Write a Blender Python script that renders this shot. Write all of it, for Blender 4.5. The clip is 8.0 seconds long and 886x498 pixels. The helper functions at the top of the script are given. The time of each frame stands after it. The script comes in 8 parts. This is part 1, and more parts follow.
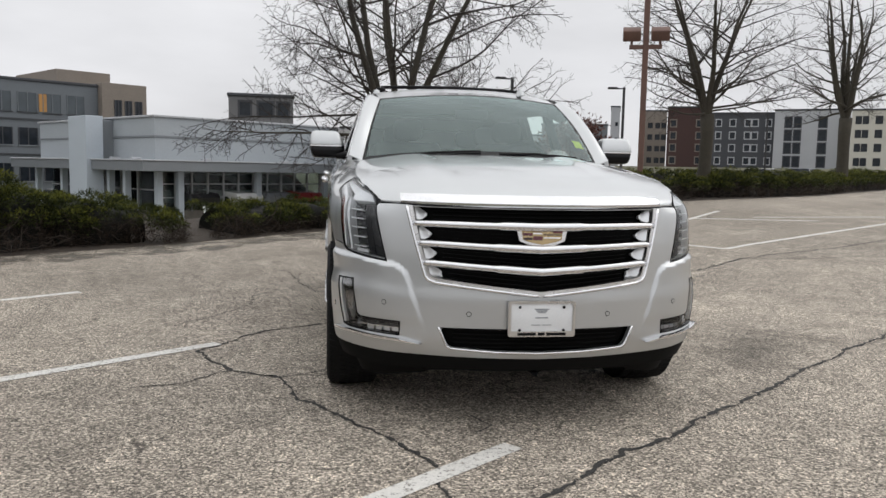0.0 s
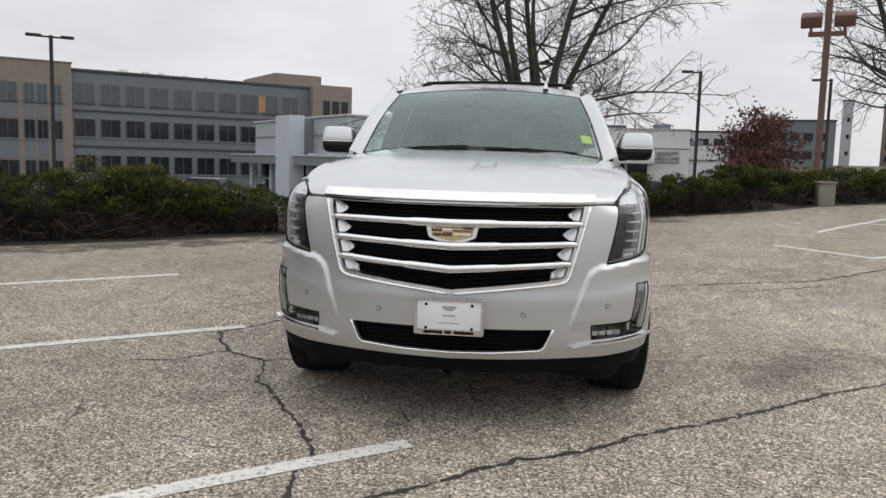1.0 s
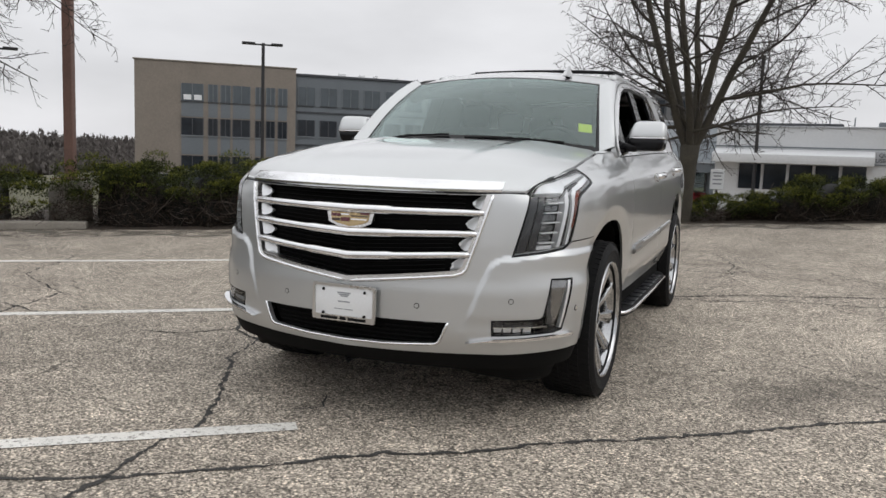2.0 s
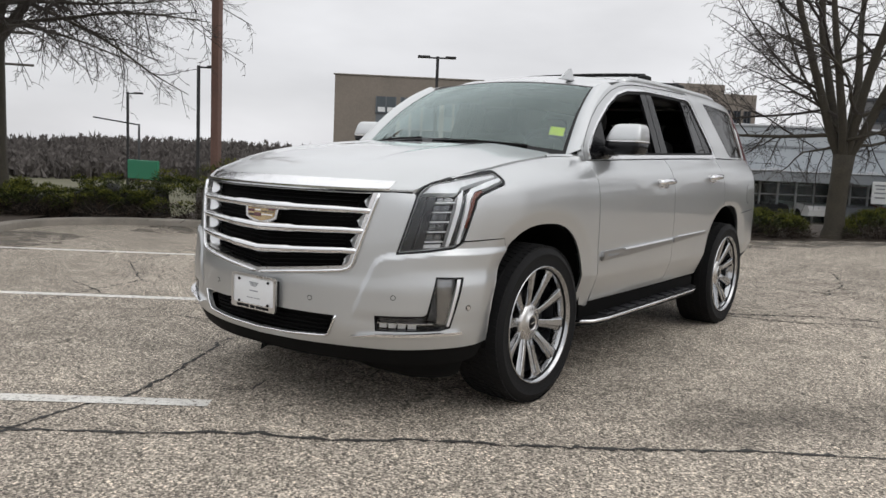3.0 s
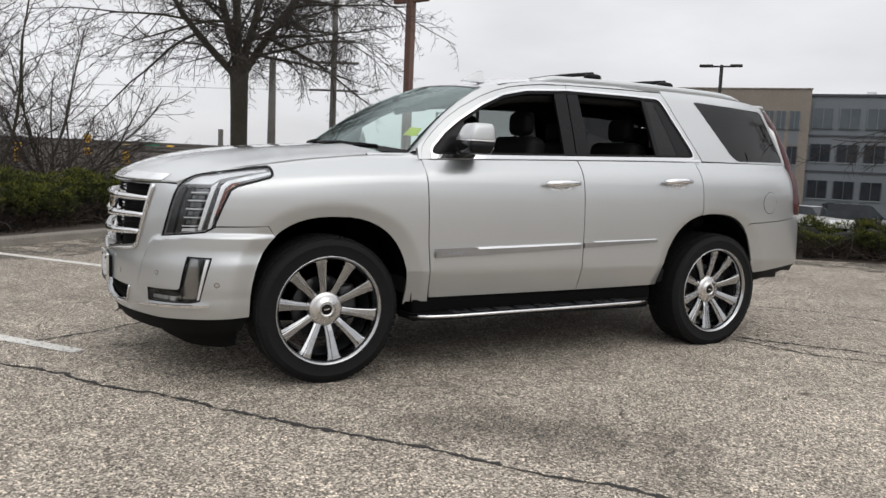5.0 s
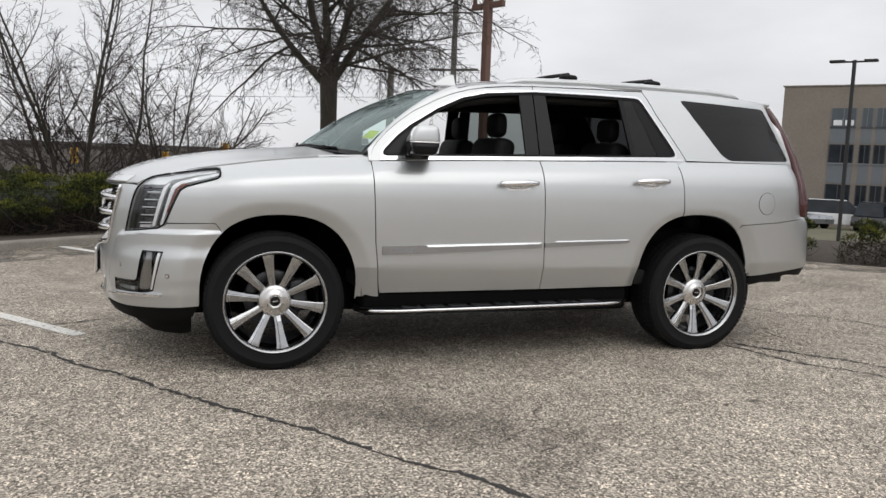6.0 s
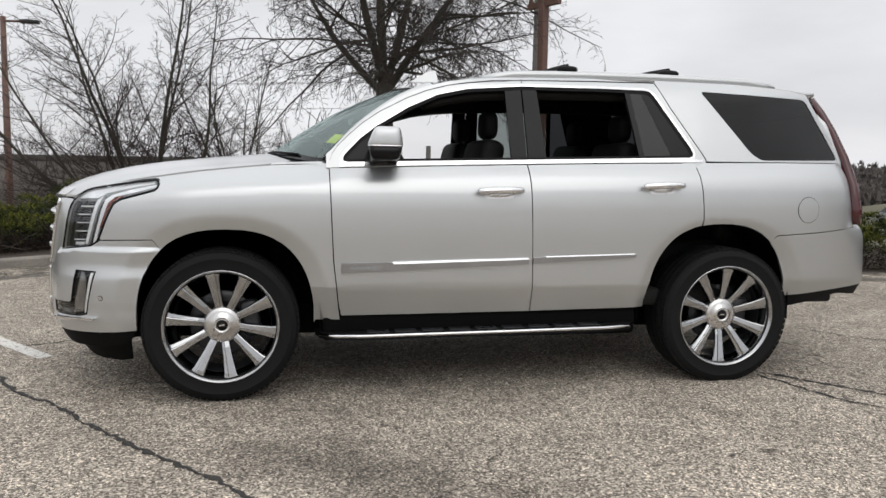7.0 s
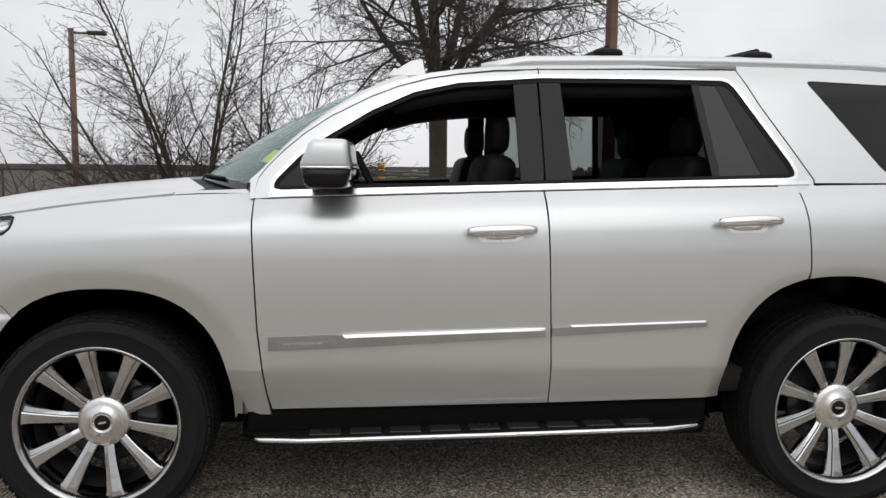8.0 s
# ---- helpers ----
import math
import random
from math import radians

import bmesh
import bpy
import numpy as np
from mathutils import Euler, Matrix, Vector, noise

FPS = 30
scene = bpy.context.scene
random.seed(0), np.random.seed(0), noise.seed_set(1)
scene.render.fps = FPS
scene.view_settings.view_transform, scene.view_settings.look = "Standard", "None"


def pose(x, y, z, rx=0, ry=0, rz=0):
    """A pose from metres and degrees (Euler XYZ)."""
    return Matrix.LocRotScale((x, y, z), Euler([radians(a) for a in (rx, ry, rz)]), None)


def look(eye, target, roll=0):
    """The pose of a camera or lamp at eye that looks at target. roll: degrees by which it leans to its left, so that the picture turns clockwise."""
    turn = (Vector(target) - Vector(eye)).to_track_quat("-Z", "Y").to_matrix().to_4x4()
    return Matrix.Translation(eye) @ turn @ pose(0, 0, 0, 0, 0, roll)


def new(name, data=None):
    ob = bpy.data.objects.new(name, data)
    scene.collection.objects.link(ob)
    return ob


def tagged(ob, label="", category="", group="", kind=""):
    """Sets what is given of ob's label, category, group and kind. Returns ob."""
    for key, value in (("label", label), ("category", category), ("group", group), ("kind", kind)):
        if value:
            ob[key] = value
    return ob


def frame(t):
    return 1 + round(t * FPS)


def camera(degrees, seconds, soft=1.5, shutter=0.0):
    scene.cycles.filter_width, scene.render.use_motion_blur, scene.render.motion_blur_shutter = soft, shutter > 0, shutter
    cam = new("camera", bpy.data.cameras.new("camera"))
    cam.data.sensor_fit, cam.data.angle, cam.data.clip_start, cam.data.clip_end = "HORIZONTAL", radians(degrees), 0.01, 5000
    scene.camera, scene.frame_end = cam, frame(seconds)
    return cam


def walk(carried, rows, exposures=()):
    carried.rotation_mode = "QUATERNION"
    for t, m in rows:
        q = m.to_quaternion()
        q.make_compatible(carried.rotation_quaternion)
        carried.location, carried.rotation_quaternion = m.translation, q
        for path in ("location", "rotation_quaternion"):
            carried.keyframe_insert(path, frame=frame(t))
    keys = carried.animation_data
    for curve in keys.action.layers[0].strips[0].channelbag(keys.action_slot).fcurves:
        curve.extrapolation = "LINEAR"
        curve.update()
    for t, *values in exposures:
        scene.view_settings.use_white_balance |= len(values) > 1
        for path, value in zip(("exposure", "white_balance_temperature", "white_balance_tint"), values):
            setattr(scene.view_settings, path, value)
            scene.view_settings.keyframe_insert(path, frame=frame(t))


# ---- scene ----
cam = camera(58.6, 8.0)
PATH = [
    (0, (-0.973, -4.575, 1.241), (-0.692, -2.605, 1.04), 1.2),
    (0.5, (-0.285, -4.548, 1.261), (-0.253, -2.56, 1.048), 1.3),
    (1, (0.384, -4.563, 1.256), (0.148, -2.589, 1.037), 1.6),
    (1.5, (1.068, -4.368, 1.246), (0.563, -2.446, 1.019), 1.8),
    (2.8, (2.74, -3.655, 1.205), (1.622, -2.013, 0.974), 2.5),
    (3, (2.976, -3.505, 1.232), (1.78, -1.918, 1.006), 2.5),
    (3.5, (3.53, -3.032, 1.225), (2.159, -1.591, 1.009), 2.6),
    (4, (4.068, -2.6, 1.226), (2.548, -1.318, 1.016), 2.5),
    (4.5, (4.534, -2.05, 1.242), (2.889, -0.933, 1.026), 2.6),
    (6, (5.637, -0.516, 1.279), (3.75, 0.108, 1.055), 2.1),
    (6.5, (5.622, -0.069, 1.286), (3.697, 0.427, 1.069), 1.7),
    (7, (5.257, 0.339, 1.279), (3.307, 0.729, 1.07), 1.0),
    (7.5, (4.655, 0.652, 1.33), (2.69, 0.964, 1.124), 0.6),
    (8, (3.957, 1.008, 1.372), (1.976, 1.195, 1.174), 0.5),
]
walk(cam, [(t, look(eye, target, roll)) for t, eye, target, roll in PATH], ((0, 0.03), (1.5, 0.03), (3, 0.05), (4.5, 0.09), (6.5, 0.06), (8, 0.08)))


# ---- world and light ----
world = bpy.data.worlds.new("overcast_sky")
scene.world = world
world.use_nodes = True
wn, wl = world.node_tree.nodes, world.node_tree.links
wn.clear()
w_out = wn.new("ShaderNodeOutputWorld")
w_sky = wn.new("ShaderNodeTexSky")
w_sky.sky_type, w_sky.sun_disc = "NISHITA", False
w_sky.sun_elevation, w_sky.sun_rotation = radians(42), radians(82)
w_bg1 = wn.new("ShaderNodeBackground")
w_bg1.inputs["Strength"].default_value = 0.06
wl.new(w_sky.outputs[0], w_bg1.inputs["Color"])
w_tc = wn.new("ShaderNodeTexCoord")
w_sep = wn.new("ShaderNodeSeparateXYZ")
wl.new(w_tc.outputs["Generated"], w_sep.inputs[0])
w_ramp = wn.new("ShaderNodeValToRGB")
w_ramp.color_ramp.elements[0].position, w_ramp.color_ramp.elements[0].color = 0.0, (0.79, 0.79, 0.82, 1)
w_ramp.color_ramp.elements[1].position, w_ramp.color_ramp.elements[1].color = 0.90, (1.42, 1.43, 1.45, 1)
w_el = w_ramp.color_ramp.elements.new(0.22)
w_el.color = (0.86, 0.86, 0.88, 1)
w_el = w_ramp.color_ramp.elements.new(0.5)
w_el.color = (1.12, 1.13, 1.16, 1)
wl.new(w_sep.outputs["Z"], w_ramp.inputs[0])
w_map = wn.new("ShaderNodeMapping")
w_map.inputs["Scale"].default_value = (1.6, 1.6, 5.0)
wl.new(w_tc.outputs["Generated"], w_map.inputs[0])
w_noise = wn.new("ShaderNodeTexNoise")
w_noise.inputs["Scale"].default_value, w_noise.inputs["Detail"].default_value = 1.7, 5
wl.new(w_map.outputs[0], w_noise.inputs["Vector"])
w_rng = wn.new("ShaderNodeMapRange")
w_rng.inputs["From Min"].default_value, w_rng.inputs["From Max"].default_value = 0.3, 0.7
w_rng.inputs["To Min"].default_value, w_rng.inputs["To Max"].default_value = 0.84, 1.08
wl.new(w_noise.outputs["Fac"], w_rng.inputs["Value"])
w_bg2 = wn.new("ShaderNodeBackground")
wl.new(w_ramp.outputs[0], w_bg2.inputs["Color"])
wl.new(w_rng.outputs[0], w_bg2.inputs["Strength"])
w_mix = wn.new("ShaderNodeMixShader")
w_mix.inputs[0].default_value = 0.92
wl.new(w_bg1.outputs[0], w_mix.inputs[1])
wl.new(w_bg2.outputs[0], w_mix.inputs[2])
wl.new(w_mix.outputs[0], w_out.inputs[0])

sun = new("sun", bpy.data.lights.new("sun", "SUN"))
sun.data.energy, sun.data.angle, sun.data.color = 0.50, radians(46), (1.0, 0.97, 0.93)
sun.matrix_world = look((7.0, 1.0, 6.3), (0, 0, 0))


# ---- materials ----
def surf(name, col, rough=0.6, metal=0.0, var=0.18, scale=3.0, fine=60.0, bump=0.0, coat=0.0, rvar=0.1, spec=0.5):
    """A plain surface with two scales of variation in colour, gloss and relief."""
    m = bpy.data.materials.new(name)
    m.use_nodes = True
    n, l = m.node_tree.nodes, m.node_tree.links
    b = n["Principled BSDF"]
    tc = n.new("ShaderNodeTexCoord")
    big, small = n.new("ShaderNodeTexNoise"), n.new("ShaderNodeTexNoise")
    big.inputs["Scale"].default_value, big.inputs["Detail"].default_value = scale, 4
    small.inputs["Scale"].default_value, small.inputs["Detail"].default_value = fine, 3
    for t in (big, small):
        l.new(tc.outputs["Object"], t.inputs["Vector"])
    add = n.new("ShaderNodeMath")
    add.operation = "ADD"
    l.new(big.outputs["Fac"], add.inputs[0])
    l.new(small.outputs["Fac"], add.inputs[1])
    rng = n.new("ShaderNodeMapRange")
    rng.inputs["From Min"].default_value, rng.inputs["From Max"].default_value = 0.6, 1.4
    rng.inputs["To Min"].default_value, rng.inputs["To Max"].default_value = 1 - var, 1 + var
    l.new(add.outputs[0], rng.inputs["Value"])
    vm = n.new("ShaderNodeVectorMath")
    vm.operation = "SCALE"
    vm.inputs[0].default_value = col[:3]
    l.new(rng.outputs[0], vm.inputs["Scale"])
    l.new(vm.outputs[0], b.inputs["Base Color"])
    rr = n.new("ShaderNodeMapRange")
    rr.inputs["To Min"].default_value, rr.inputs["To Max"].default_value = max(0.0, rough - rvar), min(1.0, rough + rvar)
    l.new(big.outputs["Fac"], rr.inputs["Value"])
    l.new(rr.outputs[0], b.inputs["Roughness"])
    b.inputs["Metallic"].default_value = metal
    b.inputs["Coat Weight"].default_value = coat
    b.inputs["Coat Roughness"].default_value = 0.03
    b.inputs["Specular IOR Level"].default_value = spec
    if bump:
        bp = n.new("ShaderNodeBump")
        bp.inputs["Strength"].default_value, bp.inputs["Distance"].default_value = bump, 0.01
        l.new(small.outputs["Fac"], bp.inputs["Height"])
        l.new(bp.outputs[0], b.inputs["Normal"])
    return m


def glass(name, tint, ior=1.5, gloss=(1, 1, 1)):
    """A thin pane: what lies behind it, tinted, and the mirror image by Fresnel."""
    m = bpy.data.materials.new(name)
    m.use_nodes = True
    n, l = m.node_tree.nodes, m.node_tree.links
    n.clear()
    out, tr, gl = n.new("ShaderNodeOutputMaterial"), n.new("ShaderNodeBsdfTransparent"), n.new("ShaderNodeBsdfGlossy")
    tr.inputs["Color"].default_value = (*tint, 1)
    gl.inputs["Roughness"].default_value = 0.01
    gl.inputs["Color"].default_value = (*gloss, 1)
    fr, mx = n.new("ShaderNodeFresnel"), n.new("ShaderNodeMixShader")
    fr.inputs["IOR"].default_value = ior
    l.new(fr.outputs[0], mx.inputs[0])
    l.new(tr.outputs[0], mx.inputs[1])
    l.new(gl.outputs[0], mx.inputs[2])
    l.new(mx.outputs[0], out.inputs[0])
    return m


def asphalt_material():
    m = bpy.data.materials.new("worn_asphalt")
    m.use_nodes = True
    n, l = m.node_tree.nodes, m.node_tree.links
    b = n["Principled BSDF"]
    tc = n.new("ShaderNodeTexCoord")

    def noise_at(scale, detail=4, rough=0.55):
        t = n.new("ShaderNodeTexNoise")
        t.inputs["Scale"].default_value, t.inputs["Detail"].default_value, t.inputs["Roughness"].default_value = scale, detail, rough
        l.new(tc.outputs["Object"], t.inputs["Vector"])
        return t

    stones = n.new("ShaderNodeTexVoronoi")
    stones.inputs["Scale"].default_value = 114
    l.new(tc.outputs["Object"], stones.inputs["Vector"])
    sep = n.new("ShaderNodeSeparateColor")
    l.new(stones.outputs["Color"], sep.inputs[0])
    ramp = n.new("ShaderNodeValToRGB")
    e = ramp.color_ramp.elements
    e[0].position, e[0].color = 0.0, (0.059, 0.051, 0.043, 1)
    e[1].position, e[1].color = 1.0, (0.746, 0.651, 0.533, 1)
    for p, c in ((0.25, (0.135, 0.119, 0.099, 1)), (0.6, (0.293, 0.256, 0.212, 1)), (0.88, (0.475, 0.415, 0.346, 1))):
        k = e.new(p)
        k.color = c
    l.new(sep.outputs[0], ramp.inputs[0])
    # large stains and paler worn patches
    big, mid = noise_at(0.35, 5), noise_at(2.3, 5, 0.65)
    add = n.new("ShaderNodeMath")
    add.operation = "ADD"
    l.new(big.outputs["Fac"], add.inputs[0])
    l.new(mid.outputs["Fac"], add.inputs[1])
    rng = n.new("ShaderNodeMapRange")
    rng.inputs["From Min"].default_value, rng.inputs["From Max"].default_value = 0.65, 1.35
    rng.inputs["To Min"].default_value, rng.inputs["To Max"].default_value = 0.70, 1.46
    l.new(add.outputs[0], rng.inputs["Value"])
    # fine hairline cracks
    warp = noise_at(1.6, 4)
    wv = n.new("ShaderNodeVectorMath")
    wv.operation = "MULTIPLY_ADD"
    wv.inputs[1].default_value = (0.9, 0.9, 0.9)
    l.new(warp.outputs["Color"], wv.inputs[0])
    l.new(tc.outputs["Object"], wv.inputs[2])
    crack = n.new("ShaderNodeTexVoronoi")
    crack.feature = "DISTANCE_TO_EDGE"
    crack.inputs["Scale"].default_value = 0.42
    l.new(wv.outputs[0], crack.inputs["Vector"])
    cr = n.new("ShaderNodeMapRange")
    cr.inputs["From Min"].default_value, cr.inputs["From Max"].default_value = 0.0008, 0.0055
    cr.inputs["To Min"].default_value, cr.inputs["To Max"].default_value = 0.32, 1.0
    l.new(crack.outputs["Distance"], cr.inputs["Value"])
    gate = n.new("ShaderNodeMapRange")
    gate.inputs["From Min"].default_value, gate.inputs["From Max"].default_value = 0.5, 0.56
    l.new(mid.outputs["Fac"], gate.inputs["Value"])
    mxc = n.new("ShaderNodeMix")
    mxc.inputs["A"].default_value = 1.0
    l.new(gate.outputs[0], mxc.inputs["Factor"])
    l.new(cr.outputs[0], mxc.inputs["B"])
    mul = n.new("ShaderNodeMath")
    mul.operation = "MULTIPLY"
    l.new(rng.outputs[0], mul.inputs[0])
    l.new(mxc.outputs[0], mul.inputs[1])
    vm = n.new("ShaderNodeVectorMath")
    vm.operation = "SCALE"
    l.new(ramp.outputs[0], vm.inputs[0])
    grit, spots = noise_at(330, 2, 0.7), noise_at(9.0, 4, 0.7)
    gr = n.new("ShaderNodeMapRange")
    gr.inputs["From Min"].default_value, gr.inputs["From Max"].default_value = 0.3, 0.7
    gr.inputs["To Min"].default_value, gr.inputs["To Max"].default_value = 0.40, 1.60
    l.new(grit.outputs["Fac"], gr.inputs["Value"])
    so = n.new("ShaderNodeMapRange")
    so.inputs["From Min"].default_value, so.inputs["From Max"].default_value = 0.3, 0.7
    so.inputs["To Min"].default_value, so.inputs["To Max"].default_value = 0.84, 1.16
    l.new(spots.outputs["Fac"], so.inputs["Value"])
    # a paler round patch beside the car: brighter light there, put into the colour
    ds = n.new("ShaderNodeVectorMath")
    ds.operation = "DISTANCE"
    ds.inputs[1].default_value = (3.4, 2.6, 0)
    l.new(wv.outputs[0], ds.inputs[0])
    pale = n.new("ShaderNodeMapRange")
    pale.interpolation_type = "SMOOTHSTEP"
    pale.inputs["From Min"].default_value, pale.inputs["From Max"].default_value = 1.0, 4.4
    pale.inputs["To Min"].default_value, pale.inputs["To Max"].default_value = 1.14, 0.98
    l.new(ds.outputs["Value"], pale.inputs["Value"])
    stain_out = so.outputs[0]
    for cx, cy, cr in ((2.30, 0.85, 0.42), (2.62, 1.15, 0.48), (3.00, 1.50, 0.45)):
        sd, sr, sm = n.new("ShaderNodeVectorMath"), n.new("ShaderNodeMapRange"), n.new("ShaderNodeMath")
        sd.operation, sm.operation = "DISTANCE", "MULTIPLY"
        sd.inputs[1].default_value = (cx, cy, 0.45)
        l.new(wv.outputs[0], sd.inputs[0])
        sr.interpolation_type = "SMOOTHSTEP"
        sr.inputs["From Min"].default_value, sr.inputs["From Max"].default_value = 0.05, cr
        sr.inputs["To Min"].default_value, sr.inputs["To Max"].default_value = 0.60, 1.0
        l.new(sd.outputs["Value"], sr.inputs["Value"])
        l.new(stain_out, sm.inputs[0])
        l.new(sr.outputs[0], sm.inputs[1])
        stain_out = sm.outputs[0]
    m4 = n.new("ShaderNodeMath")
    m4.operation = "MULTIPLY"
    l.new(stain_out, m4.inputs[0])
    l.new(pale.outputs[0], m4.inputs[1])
    m2, m3 = n.new("ShaderNodeMath"), n.new("ShaderNodeMath")
    m2.operation = m3.operation = "MULTIPLY"
    l.new(mul.outputs[0], m2.inputs[0])
    l.new(gr.outputs[0], m2.inputs[1])
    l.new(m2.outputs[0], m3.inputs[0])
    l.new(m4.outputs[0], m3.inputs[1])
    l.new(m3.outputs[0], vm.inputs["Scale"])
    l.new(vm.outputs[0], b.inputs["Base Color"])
    b.inputs["Roughness"].default_value = 0.85
    b.inputs["Specular IOR Level"].default_value = 0.3
    bp = n.new("ShaderNodeBump")
    bp.inputs["Strength"].default_value, bp.inputs["Distance"].default_value = 0.5, 0.006
    l.new(stones.outputs["Distance"], bp.inputs["Height"])
    l.new(bp.outputs[0], b.inputs["Normal"])
    return m


def worn_paint_material(name="worn_line_paint", col=(0.66, 0.64, 0.60), scale=38, cut=(0.36, 0.46)):
    m = surf(name, col, 0.7, 0, 0.15, 6, 90, 0.4)
    n, l = m.node_tree.nodes, m.node_tree.links
    b, out = n["Principled BSDF"], n["Material Output"]
    tc, t1 = n.new("ShaderNodeTexCoord"), n.new("ShaderNodeTexNoise")
    t1.inputs["Scale"].default_value, t1.inputs["Detail"].default_value, t1.inputs["Roughness"].default_value = scale, 6, 0.75
    l.new(tc.outputs["Object"], t1.inputs["Vector"])
    r = n.new("ShaderNodeMapRange")
    r.inputs["From Min"].default_value, r.inputs["From Max"].default_value = cut
    l.new(t1.outputs["Fac"], r.inputs["Value"])
    tr, mx = n.new("ShaderNodeBsdfTransparent"), n.new("ShaderNodeMixShader")
    l.new(r.outputs[0], mx.inputs[0])
    l.new(tr.outputs[0], mx.inputs[1])
    l.new(b.outputs[0], mx.inputs[2])
    l.new(mx.outputs[0], out.inputs[0])
    return m


def leaf_material(name, cols, rough=0.75):
    """Colour per island, between two greens or browns."""
    m = bpy.data.materials.new(name)
    m.use_nodes = True
    n, l = m.node_tree.nodes, m.node_tree.links
    b = n["Principled BSDF"]
    g, ramp = n.new("ShaderNodeNewGeometry"), n.new("ShaderNodeValToRGB")
    ramp.color_ramp.elements[0].color, ramp.color_ramp.elements[1].color = (*cols[0], 1), (*cols[1], 1)
    l.new(g.outputs["Random Per Island"], ramp.inputs[0])
    l.new(ramp.outputs[0], b.inputs["Base Color"])
    b.inputs["Roughness"].default_value = rough
    b.inputs["Specular IOR Level"].default_value = 0.2
    return m


PAINT = surf("silver_metallic_paint", (0.535, 0.546, 0.551), 0.38, 0.82, 0.02, 1.5, 900, 0.02, 1.0, 0.02)
CHROME = surf("chrome", (0.78, 0.78, 0.79), 0.10, 1.0, 0.03, 4, 40, 0, 0, 0.05)
SATIN = surf("satin_aluminium", (0.66, 0.65, 0.64), 0.27, 1.0, 0.05, 6, 90, 0.03, 0, 0.06)
BRUSHED = surf("brushed_dark_silver", (0.36, 0.36, 0.36), 0.38, 1.0, 0.10, 6, 140, 0.05, 0, 0.06)
ALLOY = surf("machined_alloy", (0.445, 0.45, 0.458), 0.12, 1.0, 0.10, 14, 120, 0.06, 0.3, 0.08)
BLACK = surf("black_plastic", (0.005, 0.005, 0.0055), 0.6, 0, 0.2, 5, 120, 0.1, spec=0.2)
GLOSSBLACK = surf("gloss_black_trim", (0.007, 0.007, 0.008), 0.16, 0, 0.1, 5, 60, 0, 0.0, 0.05, 0.20)
MESHBLACK = surf("black_grille_mesh", (0.003, 0.003, 0.003), 0.8, 0, 0.2, 9, 120, spec=0.15)
RUBBER = surf("tyre_rubber", (0.0075, 0.0075, 0.008), 0.75, 0, 0.3, 7, 150, 0.25, spec=0.2)
UNDER = surf("underbody_black", (0.003, 0.003, 0.003), 0.9, 0, 0.3, 4, 60, spec=0.1)
LEATHER = surf("black_leather", (0.0055, 0.0052, 0.0052), 0.7, 0, 0.2, 6, 220, 0.15, spec=0.25)
LINING = surf("dark_headliner", (0.008, 0.0075, 0.007), 0.9, 0, 0.15, 5, 200)
WINDSHIELD = glass("windshield_glass", (0.66, 0.79, 0.75), 2.02, (0.84, 0.98, 0.96))
PRIVACY = glass("dark_privacy_glass", (0.030, 0.031, 0.033), 1.42)
LAMPGLASS = glass("lamp_cover", (0.93, 0.94, 0.95), 1.45)
REDLENS = surf("red_tail_lens", (0.060, 0.008, 0.010), 0.14, 0, 0.1, 5, 60, 0, 0.6)
AMBER = surf("amber_reflector", (0.16, 0.030, 0.014), 0.2, 0, 0.1, 8, 90, 0, 0.5)
LAMPDARK = surf("lamp_housing", (0.075, 0.075, 0.08), 0.2, 0.9, 0.2, 8, 90)
LAMPWHITE = surf("light_guide", (0.90, 0.91, 0.92), 0.25, 0.0, 0.03, 8, 90, 0, 0.3)
WHITEPLATE = surf("white_plate_enamel", (0.74, 0.75, 0.76), 0.35, 0, 0.04, 8, 90)
GOLD = surf("gold_badge_enamel", (0.46, 0.34, 0.18), 0.25, 0.7, 0.08, 8, 90, 0, 0.5)
DARKRED = surf("dark_red_badge_enamel", (0.085, 0.012, 0.020), 0.25, 0.1, 0.08, 8, 90, 0, 0.5)
GREYINK = surf("grey_ink", (0.28, 0.29, 0.31), 0.5, 0, 0.1, 8, 90)
NEON = surf("yellow_green_paper", (0.85, 0.88, 0.03), 0.6, 0, 0.06, 8, 90)
FOGCHROME = surf("dark_chrome", (0.30, 0.295, 0.29), 0.13, 1.0, 0.25, 22, 160)
LAMPCELL = surf("lamp_cell", (0.16, 0.165, 0.17), 0.12, 0.9, 0.25, 30, 160, 0.2)
FINSILVER = surf("pale_silver_fin", (0.80, 0.81, 0.82), 0.32, 0.7, 0.05, 8, 90)
BEZELGREY = surf("lamp_bezel_grey", (0.030, 0.031, 0.034), 0.3, 0.3, 0.15, 8, 90)
BADGEDARK = surf("dark_badge_enamel", (0.035, 0.02, 0.02), 0.3, 0.2, 0.08, 8, 90)
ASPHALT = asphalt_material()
LINEPAINT = worn_paint_material()
GRIME = worn_paint_material("washed_up_dirt", (0.115, 0.100, 0.082), 2.6, (0.40, 0.66))
TAR = surf("crack_filler", (0.030, 0.028, 0.026), 0.85, 0, 0.35, 9, 120, 0.5)
CONCRETE = surf("weathered_concrete", (0.22, 0.20, 0.172), 0.85, 0, 0.35, 2.5, 60, 0.4)
SOIL = surf("dark_mulch", (0.05, 0.038, 0.028), 0.95, 0, 0.5, 9, 60, 0.8)
